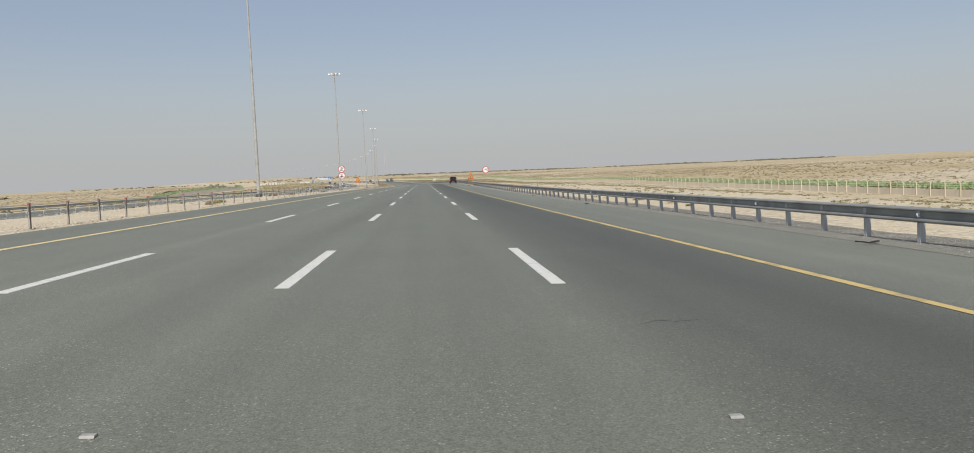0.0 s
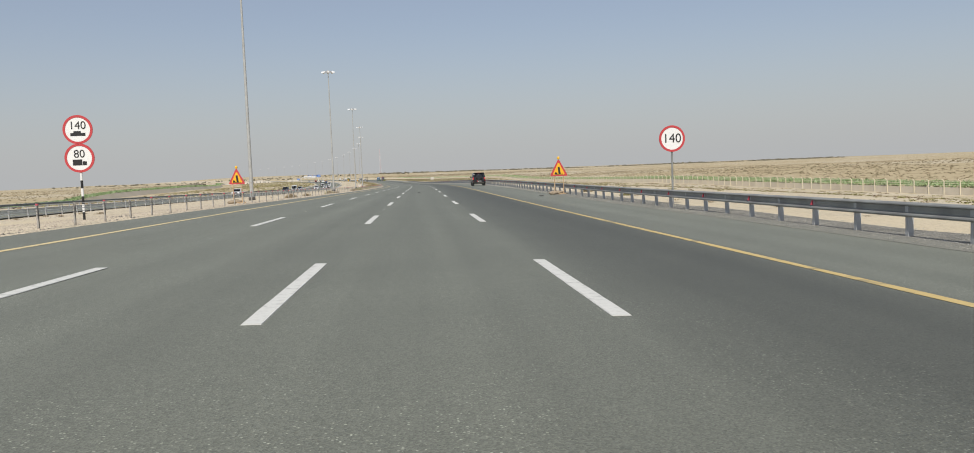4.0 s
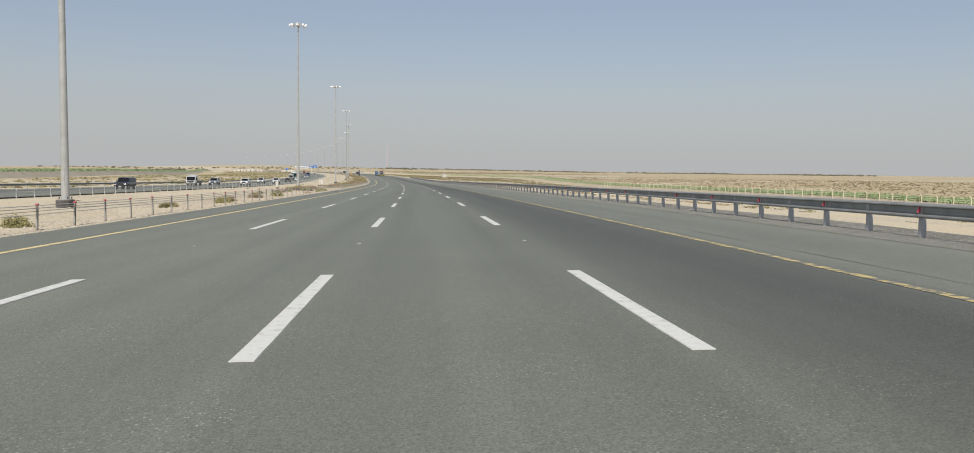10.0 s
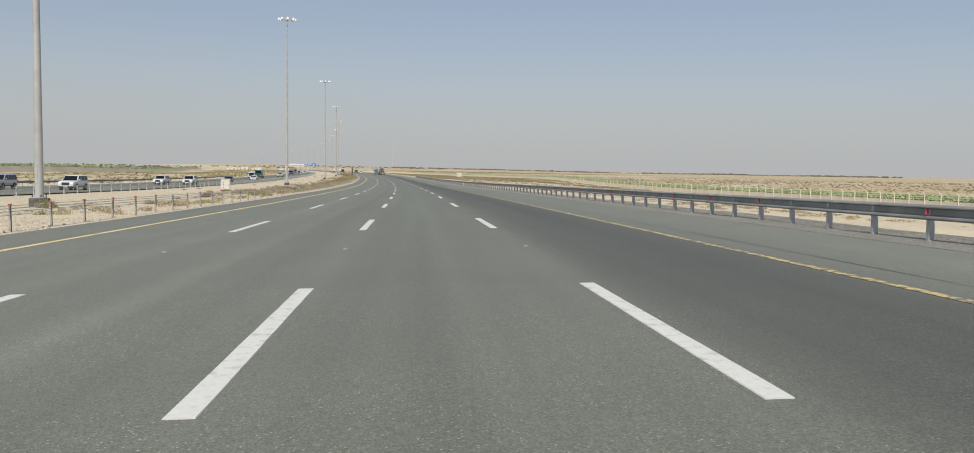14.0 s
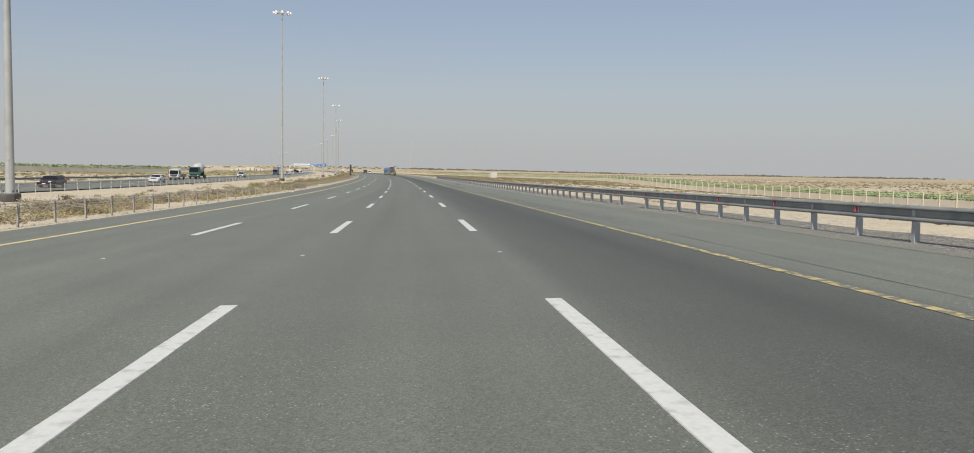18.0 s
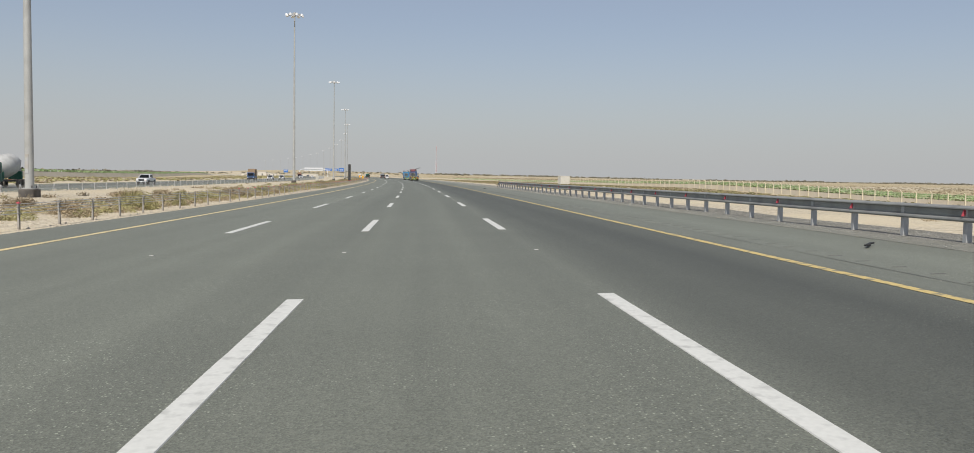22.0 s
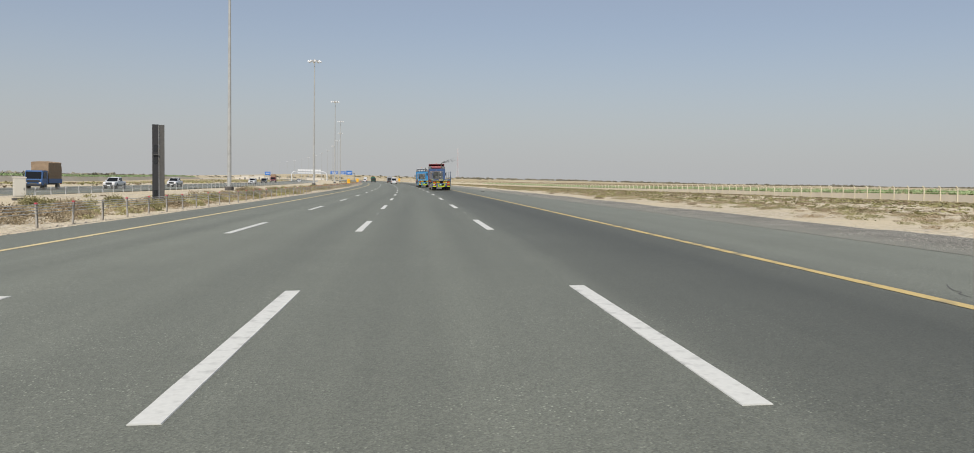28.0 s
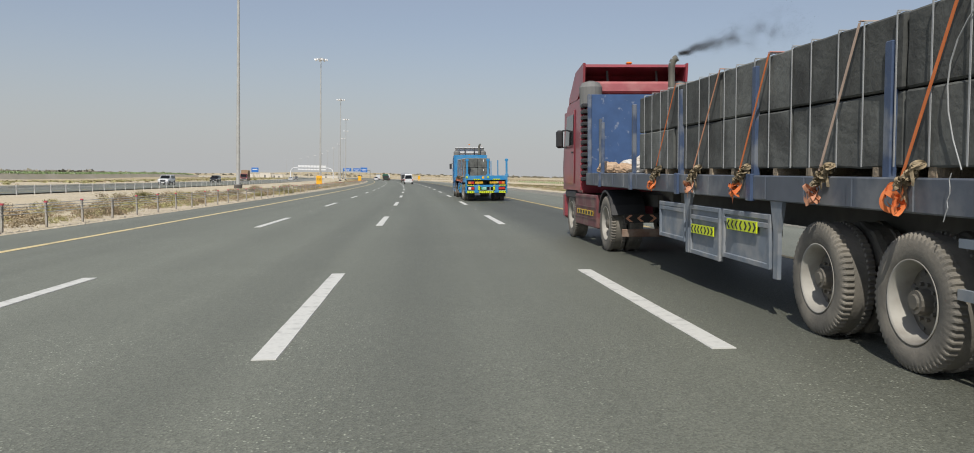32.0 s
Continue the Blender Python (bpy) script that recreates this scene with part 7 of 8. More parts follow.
def roadworks_sign(p, s, z0, lamp=True, size=1.27, sack=True):
    g = thing("roadworks_sign", spot(p, s, -4), "yellow and red triangular roadworks sign on timber legs", "traffic sign", "roadworks signs")
    plate = part("sign_plate", _tri(bmesh.new(), size, size * 0.93, z0, -0.05, 0.02), RED_SIGN, g, "red border of the triangle")
    k = 0.13
    part("sign_field", _tri(bmesh.new(), size - 0.40, size * 0.93 - 0.34, z0 + 0.10, -0.058, 0.012), YELLOW_SIGN, plate, "yellow field")
    b = bmesh.new()
    prism(b, [(-0.066, z0 + 0.12), (-0.062, z0 + 0.12), (-0.062, z0 + 0.15), (-0.066, z0 + 0.15)], -0.30, 0.30)
    box(b, (0.03, -0.064, z0 + 0.40), (0.15, 0.004, 0.50), 0, Matrix.Rotation(-0.12, 4, "Y"))
    box(b, (-0.20, -0.064, z0 + 0.20), (0.16, 0.004, 0.14), 0, Matrix.Rotation(0.3, 4, "Y"))
    part("symbol", b, BLACK_SIGN, plate, "plain black symbol")
    for x in (-0.32, 0.32):
        part("leg", bmbox((x, 0, z0 / 2 + 0.1), (0.07, 0.05, z0 + 0.3), 0.006, Matrix.Rotation(0.02 * x, 4, "Y")), TIMBER, g)
    if lamp:
        b = bmesh.new()
        lathe(b, [(0, 0.04), (0.03, 0.085), (0.14, 0.09), (0.21, 0.05), (0.23, 0.005)], "Z", 14, (0, -0.02, z0 + size * 0.93))
        part("warning_lamp", b, YELLOW_SIGN, g)
    part("foot_plank", bmbox((0.28, -0.12, 0.06), (0.62, 0.16, 0.09), 0.008), TIMBER, g, "rough orange plank")
    if sack:
        rr = random.Random(4)
        for x, y in ((-0.42, -0.12), (-0.10, 0.05), (0.05, 0.25)):
            b = bmesh.new()
            bmesh.ops.create_icosphere(b, subdivisions=3, radius=0.27)
            for v in b.verts:
                v.co *= 1 + 0.3 * noise.noise(v.co * 6 + Vector((x * 7, y * 5, 1)))
                v.co.z *= 0.55
                v.co.x *= 1.25
                v.co += Vector((x, y, 0.12))
                v.co.z = max(v.co.z, 0.004)
            o = part("sandbag", b, SACK, g, "slumped brown sandbag")
            for q in o.data.polygons:
                q.use_smooth = True
    return g


roadworks_sign(R(169.3, 9.85), 169.3, 1.32)
roadworks_sign(G(172.1, -13.4), 172.1, 1.42, True, 1.2)


def amber_board(p, s, text, h=1.5, w=1.0):
    g = thing("temporary_sign", spot(p, s), "amber temporary speed sign on a low stand" if text else "small amber roadworks board on a low stand", "traffic sign", "temporary signs")
    b = bmbox((0, 0, h / 2 + 0.55), (w, 0.06, h), 0.05)
    board = part("board", b, YELLOW_SIGN, g)
    if text:
        lettering(text, 0.42, BLACK_SIGN, board, Matrix.Translation((0, -0.04, h / 2 + 0.62)) @ BACK)
    for x in (-0.3, 0.3):
        part("leg", bmbox((x, 0.05, 0.35), (0.06, 0.06, 0.9), 0.005), TIMBER, g)
    part("stand_foot", bmbox((0, 0, 0.06), (1.0, 0.5, 0.12), 0.02), YELLOW_SIGN, g)
    return g


amber_board(G(988, -13.9), 988, "120", 1.25, 0.8)
amber_board(G(1130, -13.5), 1130, "")
amber_board(R(1215, 9.9), 1215, "")

# radar pillar in the median
p = G(809.5, -14.5)
g = thing("speed_camera_pillar", spot(p, 809.5, 18), "tall matt black speed camera pillar in the median", "camera pillar")
H_ = 4.22 + float(rise(809.5)) - p.z
part("front_case", bmbox((-0.15, 0, H_ / 2), (0.34, 0.40, H_), 0.012), PLASTIC, g)
part("rear_case", bmbox((0.17, 0.02, H_ / 2), (0.28, 0.36, H_ - 0.02), 0.012), DARK, g)
part("seam_strip", bmbox((0.02, -0.19, H_ / 2), (0.03, 0.05, H_ - 0.1)), GALV_DULL, g)
for z in (0.55, 2.35, 3.05):
    part("lens_window", bmbox((-0.15, -0.20, z + 0.15), (0.20, 0.03, 0.34), 0.01), GLASS, g)
part("hood", bmbox((-0.15, -0.23, 2.85), (0.26, 0.12, 0.04)), DARK, g)
part("plinth", bmbox((0, 0, -0.05), (1.0, 0.9, 0.3), 0.02), CONCRETE_BASE, g)


def cabinet(p, s, size, label, turn=0.0, doors=2, spots=False):
    g = thing("utility_cabinet", spot(p, s, turn), label, "utility cabinet")
    w, d, h = size
    part("plinth", bmbox((0, 0, -0.02), (w + 0.12, d + 0.12, 0.30), 0.01), CONCRETE_BASE, g)
    body = part("body", bmbox((0, 0, h / 2 + 0.10), (w, d, h - 0.2), 0.015), FAR_WHITE if spots else WALL_PALE, g)
    part("roof", bmbox((0, 0, h), (w + 0.08, d + 0.08, 0.07), 0.02), FAR_WHITE, g)
    for i in range(doors):
        x = -w / 2 + w * (i + 0.5) / doors
        dr = part("door", bmbox((x, -d / 2 - 0.012, h / 2 + 0.10), (w / doors - 0.04, 0.02, h - 0.32), 0.006), WALL_PALE if not spots else FAR_WHITE, g)
        part("handle", bmbox((x + w / doors * 0.32, -d / 2 - 0.035, h / 2), (0.03, 0.03, 0.14), 0.006), PLASTIC, dr)
        if spots:
            for z in (0.45, 0.75, 1.05):
                part("socket", bmbox((x - 0.22, -d / 2 - 0.03, z), (0.10, 0.02, 0.10), 0.01), PLASTIC, dr)
    return g


WALL_PALE = mat("pale_cabinet", (0.58, 0.56, 0.50), 0.55, var=0.06, scale=2, second=(0.45, 0.42, 0.36), amount=0.4, sscale=0.8)
cabinet(G(813, 40.8), 813, (2.6, 1.9, 2.35), "large beige steel cabinet standing on the sand", 12)
cabinet(G(485.5, -22.1), 485.5, (1.0, 0.7, 1.42), "white utility cabinet in the median", 6, 1, True)
cabinet(G(811.0, -22.6), 811, (0.62, 0.55, 1.30), "pale grey utility cabinet in the median", 30, 1)
cabinet(G(432, -25.5), 432, (0.45, 0.4, 1.2), "small cream marker cabinet in the median", 0, 1)

# ---- gantries over the roads ----
p0 = 1395
g = thing("sign_gantry", spot(Vector((*xy(p0, -42.5), OPP + float(rise(p0)))), p0), "white arched gantry with pale sign backs over the oncoming carriageway", "gantry")
for sx in (-1, 1):
    b = bmesh.new()
    pts = [Vector((sx * 13, 0, 0)), Vector((sx * 13, 0, 4.5)), Vector((sx * 12.6, 0, 5.9)), Vector((sx * 11.6, 0, 6.9)), Vector((sx * 10.2, 0, 7.3))]
    for q0, q1 in zip(pts, pts[1:]):
        rod(b, q0, q1, 0.26, n=10)
    part("leg", b, LAMP_WHITE, g)
b = bmesh.new()
rod(b, (-10.3, 0, 7.3), (10.3, 0, 7.3), 0.24, n=10)
part("beam", b, LAMP_WHITE, g)
for z in (6.2, 8.1):
    for i in range(9):
        part("sign_back", bmbox((-7.6 + i * 1.9, -0.3, z), (1.75, 0.12, 1.35 if z > 7 else 0.8), 0.02), LAMP_WHITE, g)
p0 = 1670
g = thing("sign_gantry", spot(R(p0, -4), p0), "gantry with wide blue direction signs over the highway", "gantry")
for x in (-11, 14.5):
    b = bmesh.new()
    rod(b, (x, 0, -1), (x, 0, 8.3), 0.3, n=10)
    part("leg", b, GALV, g)
b = bmesh.new()
rod(b, (-11, 0, 8.0), (14.5, 0, 8.0), 0.28, n=10)
part("beam", b, GALV, g)
for x, w, h in ((-7.5, 8.0, 3.0), (1.5, 6.0, 3.0), (8.5, 6.5, 4.4)):
    s_ = part("direction_sign", bmbox((x, -0.4, 8.0 + h * 0.1), (w, 0.12, h), 0.03), BLUE_SIGN, g)
    for k in range(3):
        part("bar", bmbox((x, -0.48, 8.9 - k * 0.8), (w * (0.75 - 0.12 * k), 0.04, 0.28)), WHITE_SIGN, s_)
g = thing("direction_sign", spot(Vector((*xy(1290, -66), OPP + float(rise(1290)))), 1290), "blue direction sign on two posts beside the oncoming carriageway", "traffic sign")
for x in (-1, 1):
    b = bmesh.new()
    rod(b, (x, 0, -0.5), (x, 0, 5.5), 0.09, n=8)
    part("post", b, GALV, g)
part("panel", bmbox((0, -0.15, 4.7), (3.4, 0.08, 2.2), 0.02), BLUE_SIGN, g)
part("bar", bmbox((0, -0.21, 4.9), (2.3, 0.02, 0.35)), WHITE_SIGN, g)

# ---- lattice radio tower far ahead ----
g = thing("radio_tower", Matrix.Translation((-166, 3500, 2)), "tall slim red and white lattice radio tower in the haze", "radio tower")
b = bmesh.new()
HT = 104
for i in range(4):
    sx, sy = (-1, 1, 1, -1)[i], (-1, -1, 1, 1)[i]
    rod(b, (sx * 3.2, sy * 3.2, -6), (sx * 0.9, sy * 0.9, HT), 0.16, n=5)
part("leg_frame", b, WHITE_SIGN, g)
b = bmesh.new()
for k in range(14):
    z0, z1 = k * HT / 14, (k + 1) * HT / 14
    r0, r1 = 3.2 - 2.3 * z0 / HT, 3.2 - 2.3 * z1 / HT
    for i in range(4):
        c = [(-1, -1), (1, -1), (1, 1), (-1, 1)]
        a_, e_ = c[i], c[(i + 1) % 4]
        rod(b, (a_[0] * r0, a_[1] * r0, z0), (e_[0] * r1, e_[1] * r1, z1), 0.09, n=4)
part("bracing", b, RED_SIGN, g)

# ---- boundary walls with leaning fence posts ----

def wall_base_r(s):
    return float(ground(s, WALL_R))


def wall_left_x(s):
    return float(np.interp(s, (-100, 200, 400, 700, 1100, 1250, 1400, 1580, 1700, 1775), (-134, -140, -148, -154, -167, -170, -172, -174, -171, -158)))


def wall_base_l(s):
    return float(np.interp(s, WALL_L_S, WALL_L_Z))


gw = thing("boundary_wall", Matrix(), "sand-coloured boundary wall with cream posts and angled tops", "wall")
part("panel_run", sweep("panel_run", np.arange(-100, 1900, 6.0), [(-0.1, -1.2), (0.1, -1.2), (0.1, 1.56), (-0.1, 1.56)], lambda s, x, z: Vector((*xy(s, WALL_R + x), wall_base_r(s) + z)), WALL_TAN), None, gw)
_b = bmesh.new()
box(_b, (0, 0, 1.3), (0.20, 0.19, 3.2), 0.01)
box(_b, (-0.24, 0, 3.10), (0.62, 0.17, 0.14), 0.01, Matrix.Rotation(math.radians(40), 4, "Y"))
FPOST = bpy.data.meshes.new("fence_post")
_b.to_mesh(FPOST)
_b.free()
FPOST.materials.append(FENCE_POST)
_v = np.array([v.co[:] for v in FPOST.vertices])
_f = [tuple(q.vertices) for q in FPOST.polygons]
_rest = []
for i, s in enumerate(np.arange(-60, 1800, 5.2)):
    m = spot(Vector((*xy(s, WALL_R - 0.12), wall_base_r(s))), s)
    if 60 <= s < 960:
        o = new("fence_post", FPOST)
        o.parent = gw
        o.matrix_basis = m
    else:
        _rest.append((0, m))
tagged(part("distant_posts", scatter_mesh("distant_posts", [(_v, _f)], _rest, FENCE_POST), None, gw), kind="stuff")
for z in (1.95, 2.4, 2.8):
    part("fence_wire", sweep("fence_wire", np.arange(-60, 1800, 6.0), [(0, 0.03), (0.03, 0), (0, -0.03), (-0.03, 0)], lambda s, x, c, z=z: Vector((*xy(s, WALL_R - 0.1 + x), wall_base_r(s) + z + c)), FENCE_POST), None, gw)
gl = thing("earth_bank", Matrix(), "long low grey-brown earth bank beyond the oncoming carriageway", "bank")
part("bank_face", sweep("bank_face", np.arange(396, 1779, 8.0), [(-4.0, -2.0), (3.6, -2.0), (3.6, -0.1), (0.8, 2.55), (-4.0, 2.55)], lambda s, x, z: Vector((*xy(s, wall_left_x(s) + x), wall_base_l(s) + z)), BANK_GREY), None, gl)



# ================= planting =================
def shrub_proto(seed, n, leaf, flat=0.55, twigs=True):
    """A low bush of many small leaves and twigs, uneven and open, about 1 m across."""
    rnd = random.Random(seed)
    vs, fs = [], []
    lobes = [(rnd.uniform(-0.28, 0.28), rnd.uniform(-0.28, 0.28), rnd.uniform(0.22, 0.42)) for _ in range(6)]
    for _ in range(n):
        lx, ly, lr = rnd.choice(lobes)
        t, u = rnd.uniform(0, 2 * math.pi), rnd.uniform(0, 1)
        el = math.asin(u)
        rr = lr * rnd.uniform(0.55, 1.08)
        c = Vector((lx + rr * math.cos(el) * math.cos(t), ly + rr * math.cos(el) * math.sin(t), rr * math.sin(el) * flat * 1.7 + 0.02))
        d = Vector((rnd.gauss(0, 1), rnd.gauss(0, 1), rnd.gauss(0.6, 1))).normalized()
        e = d.cross(Vector((rnd.gauss(0, 1), rnd.gauss(0, 1), rnd.gauss(0, 1)))).normalized()
        l_ = leaf * rnd.uniform(0.6, 1.5)
        k = len(vs)
        vs += [tuple(c - e * l_ * 0.36 - d * l_ * 0.4), tuple(c + e * l_ * 0.36 - d * l_ * 0.4), tuple(c + d * l_ * 0.6)]
        fs.append((k, k + 1, k + 2))
    if twigs:
        for _ in range(max(8, n // 24)):
            t, q = rnd.uniform(0, 2 * math.pi), rnd.uniform(0.2, 0.44)
            a = Vector((rnd.uniform(-0.1, 0.1), rnd.uniform(-0.1, 0.1), 0))
            c = Vector((q * math.cos(t), q * math.sin(t), rnd.uniform(0.15, 0.5)))
            w = Vector((-math.sin(t), math.cos(t), 0)) * 0.008
            k = len(vs)
            vs += [tuple(a - w), tuple(a + w), tuple(c + w * 0.4), tuple(c - w * 0.4)]
            fs.append((k, k + 1, k + 2, k + 3))
    return np.array(vs), fs


NEAR = [shrub_proto(i, 1900, 0.045) for i in range(5)]
FAR = [shrub_proto(20 + i, 60, 0.17, twigs=False) for i in range(4)]
FINE = [shrub_proto(70 + i, 120, 0.085, twigs=False) for i in range(5)]
TUFT = [shrub_proto(80 + i, 9, 0.46, twigs=False) for i in range(5)]
MID = [shrub_proto(60 + i, 220, 0.064, twigs=False) for i in range(5)]
SPARSE = [shrub_proto(50 + i, 22, 0.27, twigs=False) for i in range(5)]
TREE = [shrub_proto(40 + i, 70, 0.25, 0.75, twigs=False) for i in range(4)]


def proto_mesh(p, material):
    me = bpy.data.meshes.new("shrub")
    me.from_pydata(p[0].tolist(), [], p[1])
    me.materials.append(material)
    return me


SHRUBS = [proto_mesh(p, m_) for p in NEAR for m_ in (DRY, OLIVE)]
rnd = random.Random(11)


def shrub(s, x, size, kind=None, squash=1.0):
    k = rnd.randrange(5) * 2 + (rnd.random() < 0.5 if kind is None else kind)
    o = new("shrub", SHRUBS[int(k)])
    o.matrix_basis = spot(G(s, x, -0.03), s, rnd.uniform(0, 360)) @ Matrix.Diagonal((size, size * rnd.uniform(0.8, 1.25), size * squash * rnd.uniform(0.75, 1.1), 1))
    tagged(o, "low olive-green desert shrub on sand" if int(k) % 2 else "dry brown desert shrub on sand", "shrub", "shrubs in the median")


# single bushes along the barrier at first
for s, x, sz in ((52, -13.2, 0.7), (54.5, -13.6, 0.9), (60, -14.4, 0.8), (115, -20.4, 1.4), (112.5, -17.5, 1.1), (118, -14, 0.9), (197, -13.4, 1.0), (199.5, -13.9, 1.2), (204, -14.8, 0.9), (209, -13.4, 1.1),
                 (232, -13.4, 1.3), (236, -13.8, 1.5), (240, -13.2, 1.1), (275.5, -13.0, 1.7), (281, -13.2, 1.5), (283, -13.6, 1.1), (302, -13.5, 1.1), (322, -14.5, 1.0), (324, -15.0, 0.9), (298, -13.2, 0.8), (330, -13.4, 1.3),
                 (334, -13.8, 1.2), (345, -14, 1.2), (352, -13.4, 1.4), (379, -17.0, 1.3), (392, -15.5, 1.6), (395, -14.2, 1.3), (388, -14.5, 1.2), (398, -17.5, 2.0), (404, -16.5, 1.9), (408, -18.5, 2.2), (413, -17.5, 2.0)):
    shrub(s, x, sz)
for s, x, sz in ((368.2, -18.3, 0.9), (373.5, -18.7, 1.0), (376.4, -17.2, 1.1), (382.1, -18.4, 0.9), (384.8, -18.3, 0.8), (387.9, -18.6, 1.0), (385.7, -16.9, 1.0), (395.2, -18.6, 0.8), (414.3, -20.6, 1.7), (378.2, -12.5, 0.75),
                 (386.1, -12.6, 1.2), (430.8, -20.1, 1.5), (708.5, -12.7, 0.8), (715, -12.7, 1.25), (717.2, -15.7, 1.5), (732.2, -18.6, 1.5), (721, -15.9, 1.4), (723.2, -13.2, 1.0), (731.9, -12.9, 1.2), (715.5, -16.5, 1.2),
                 (740.1, -12.8, 1.2), (844.6, -13.0, 1.0), (859.1, -18.6, 2.0), (851.4, -14.8, 1.3), (856.2, -15.1, 1.5), (851.5, -12.6, 1.2), (854.3, -12.8, 1.5), (869.9, -16.7, 1.3), (867.7, -13.2, 0.9)):
    shrub(s, x, sz, rnd.random() < 0.7, 0.85)
shrub(368.6, -12.5, 0.75, 0)
for s, x, sz in ((40, 13.2, 0.5), (52, 13.8, 0.7), (115, 12.6, 0.8), (118, 12.9, 0.7), (163, 13.2, 0.9), (174, 12.8, 1.1), (177, 13.6, 0.8), (246, 13.5, 0.5), (664, 12.9, 0.5), (735, 13.5, 0.6), (820, 13.0, 0.7), (826, 14.5, 0.9), (842, 13.5, 0.6)):
    shrub(s, x, sz, squash=0.7)
n_ = 0
while n_ < 235:
    s = rnd.uniform(425, 985)
    if rnd.random() > min(1, (s - 400) / 80):
        continue
    x = -12.9 - abs(rnd.gauss(0, 3.0))
    if x < -20:
        continue
    shrub(s, x, rnd.uniform(0.7, 1.7), rnd.random() < 0.45)
    n_ += 1
near_, far_ = [], []
for _ in range(5900):
    s = 420 + 1000 * rnd.random() ** 1.3 if rnd.random() < 0.6 else rnd.uniform(470, 960)
    x = -12.8 - abs(rnd.gauss(0, 3.4))
    if x < -22.5 or noise.noise((s * 0.06, x * 0.22, 0)) < -0.20 - 0.15 * smooth(430, 520, s) or rnd.random() > (s - 400) / 90:
        continue
    sz = rnd.uniform(0.25, 1.15)
    m = spot(G(s, x, -0.02), s, rnd.uniform(0, 360)) @ Matrix.Diagonal((sz * 1.1, sz * 1.1, sz * 0.8, 1))
    (near_ if x > -16.2 and s < 950 else far_).append((rnd.randrange(5), m))
for kinds, lot in ((MID, near_), (FINE, far_)):
    half = len(lot) * 2 // 5
    tagged(new("median_scrub", scatter_mesh("median_scrub", kinds, lot[:half], OLIVE)), "olive scrub in the median", "scrub", kind="stuff")
    tagged(new("median_scrub", scatter_mesh("median_scrub", kinds, lot[half:], DRY)), "straw-coloured dry scrub in the median", "scrub", kind="stuff")


def scrub_field(name, count, s0, s1, x0, x1, lo, hi, material, label, dens=None, squash=0.6, protos=FAR):
    places = []
    for _ in range(count):
        s, x = rnd.uniform(s0, s1), rnd.uniform(x0, x1)
        if noise.noise((s * 0.03, x * 0.05, 5.0)) + rnd.uniform(-0.3, 0.3) < (dens(s, x) if dens else -0.1):
            continue
        sz = rnd.uniform(lo, hi)
        places.append((rnd.randrange(len(protos)), spot(G(s, x, 0.02), s, rnd.uniform(0, 360)) @ Matrix.Diagonal((sz, sz * rnd.uniform(0.8, 1.6), sz * squash, 1))))
    tagged(new(name, scatter_mesh(name, protos, places, material)), label, "scrub", kind="stuff")


scrub_field("desert_scrub", 6800, 0, 1300, 24, 109, 0.3, 1.3, OLIVE, "scattered olive scrub on pale sand", lambda s, x: 0.15 - 0.45 * float(smooth(600, 760, s)) - 0.2 * float(smooth(14, 30, x)), 0.5, SPARSE)
scrub_field("desert_scrub", 6800, 0, 1300, 24, 109, 0.25, 1.1, DRY, "scattered dry brown scrub on pale sand", lambda s, x: 0.1 - 0.35 * float(smooth(600, 760, s)) - 0.2 * float(smooth(14, 30, x)), 0.5, SPARSE)
scrub_field("desert_scrub", 2000, 0, 700, 12.4, 25, 0.2, 0.8, DRY, "low dry scrub on the sand behind the guardrail", lambda s, x: 0.05, 0.5, FINE)
for s0, s1, n_ in ((690, 960, 1000), (960, 1150, 300)):
    scrub_field("desert_scrub", n_, s0, s1, 13.4, 22, 0.25, 0.9, DRY, "low brown scrub spreading over the roadside sand", lambda s, x: 0.14 - 0.40 * float(smooth(13.5, 18, x)), 0.5, MID if s0 < 900 else FINE)
    scrub_field("desert_scrub", n_, s0, s1, 13.8, 22, 0.25, 0.85, OLIVE, "low olive scrub spreading over the roadside sand", lambda s, x: 0.16 - 0.40 * float(smooth(13.5, 18, x)), 0.5, MID if s0 < 900 else FINE)
scrub_field("desert_scrub", 2000, 690, 1050, 21, 42, 0.3, 1.1, DRY, "brown scrub in patches on pale sand", lambda s, x: -0.18, 0.45, FINE)
scrub_field("desert_scrub", 2000, 690, 1050, 21, 42, 0.3, 1.1, OLIVE, "olive scrub in patches on pale sand", lambda s, x: -0.18, 0.45, FINE)
scrub_field("desert_scrub", 3000, 680, 1150, 38, 108, 0.5, 1.6, OLIVE, "thick olive scrub on the sand beside the highway", lambda s, x: -0.22, 0.5, SPARSE)
scrub_field("desert_scrub", 3000, 680, 1150, 38, 108, 0.4, 1.4, DRY, "thick dry scrub on the sand beside the highway", lambda s, x: -0.12, 0.5, SPARSE)
scrub_field("desert_scrub", 8500, 0, 1700, -140, -60, 0.4, 1.9, OLIVE, "straw-green scrub beyond the oncoming carriageway", lambda s, x: -0.1, 0.5, TUFT)
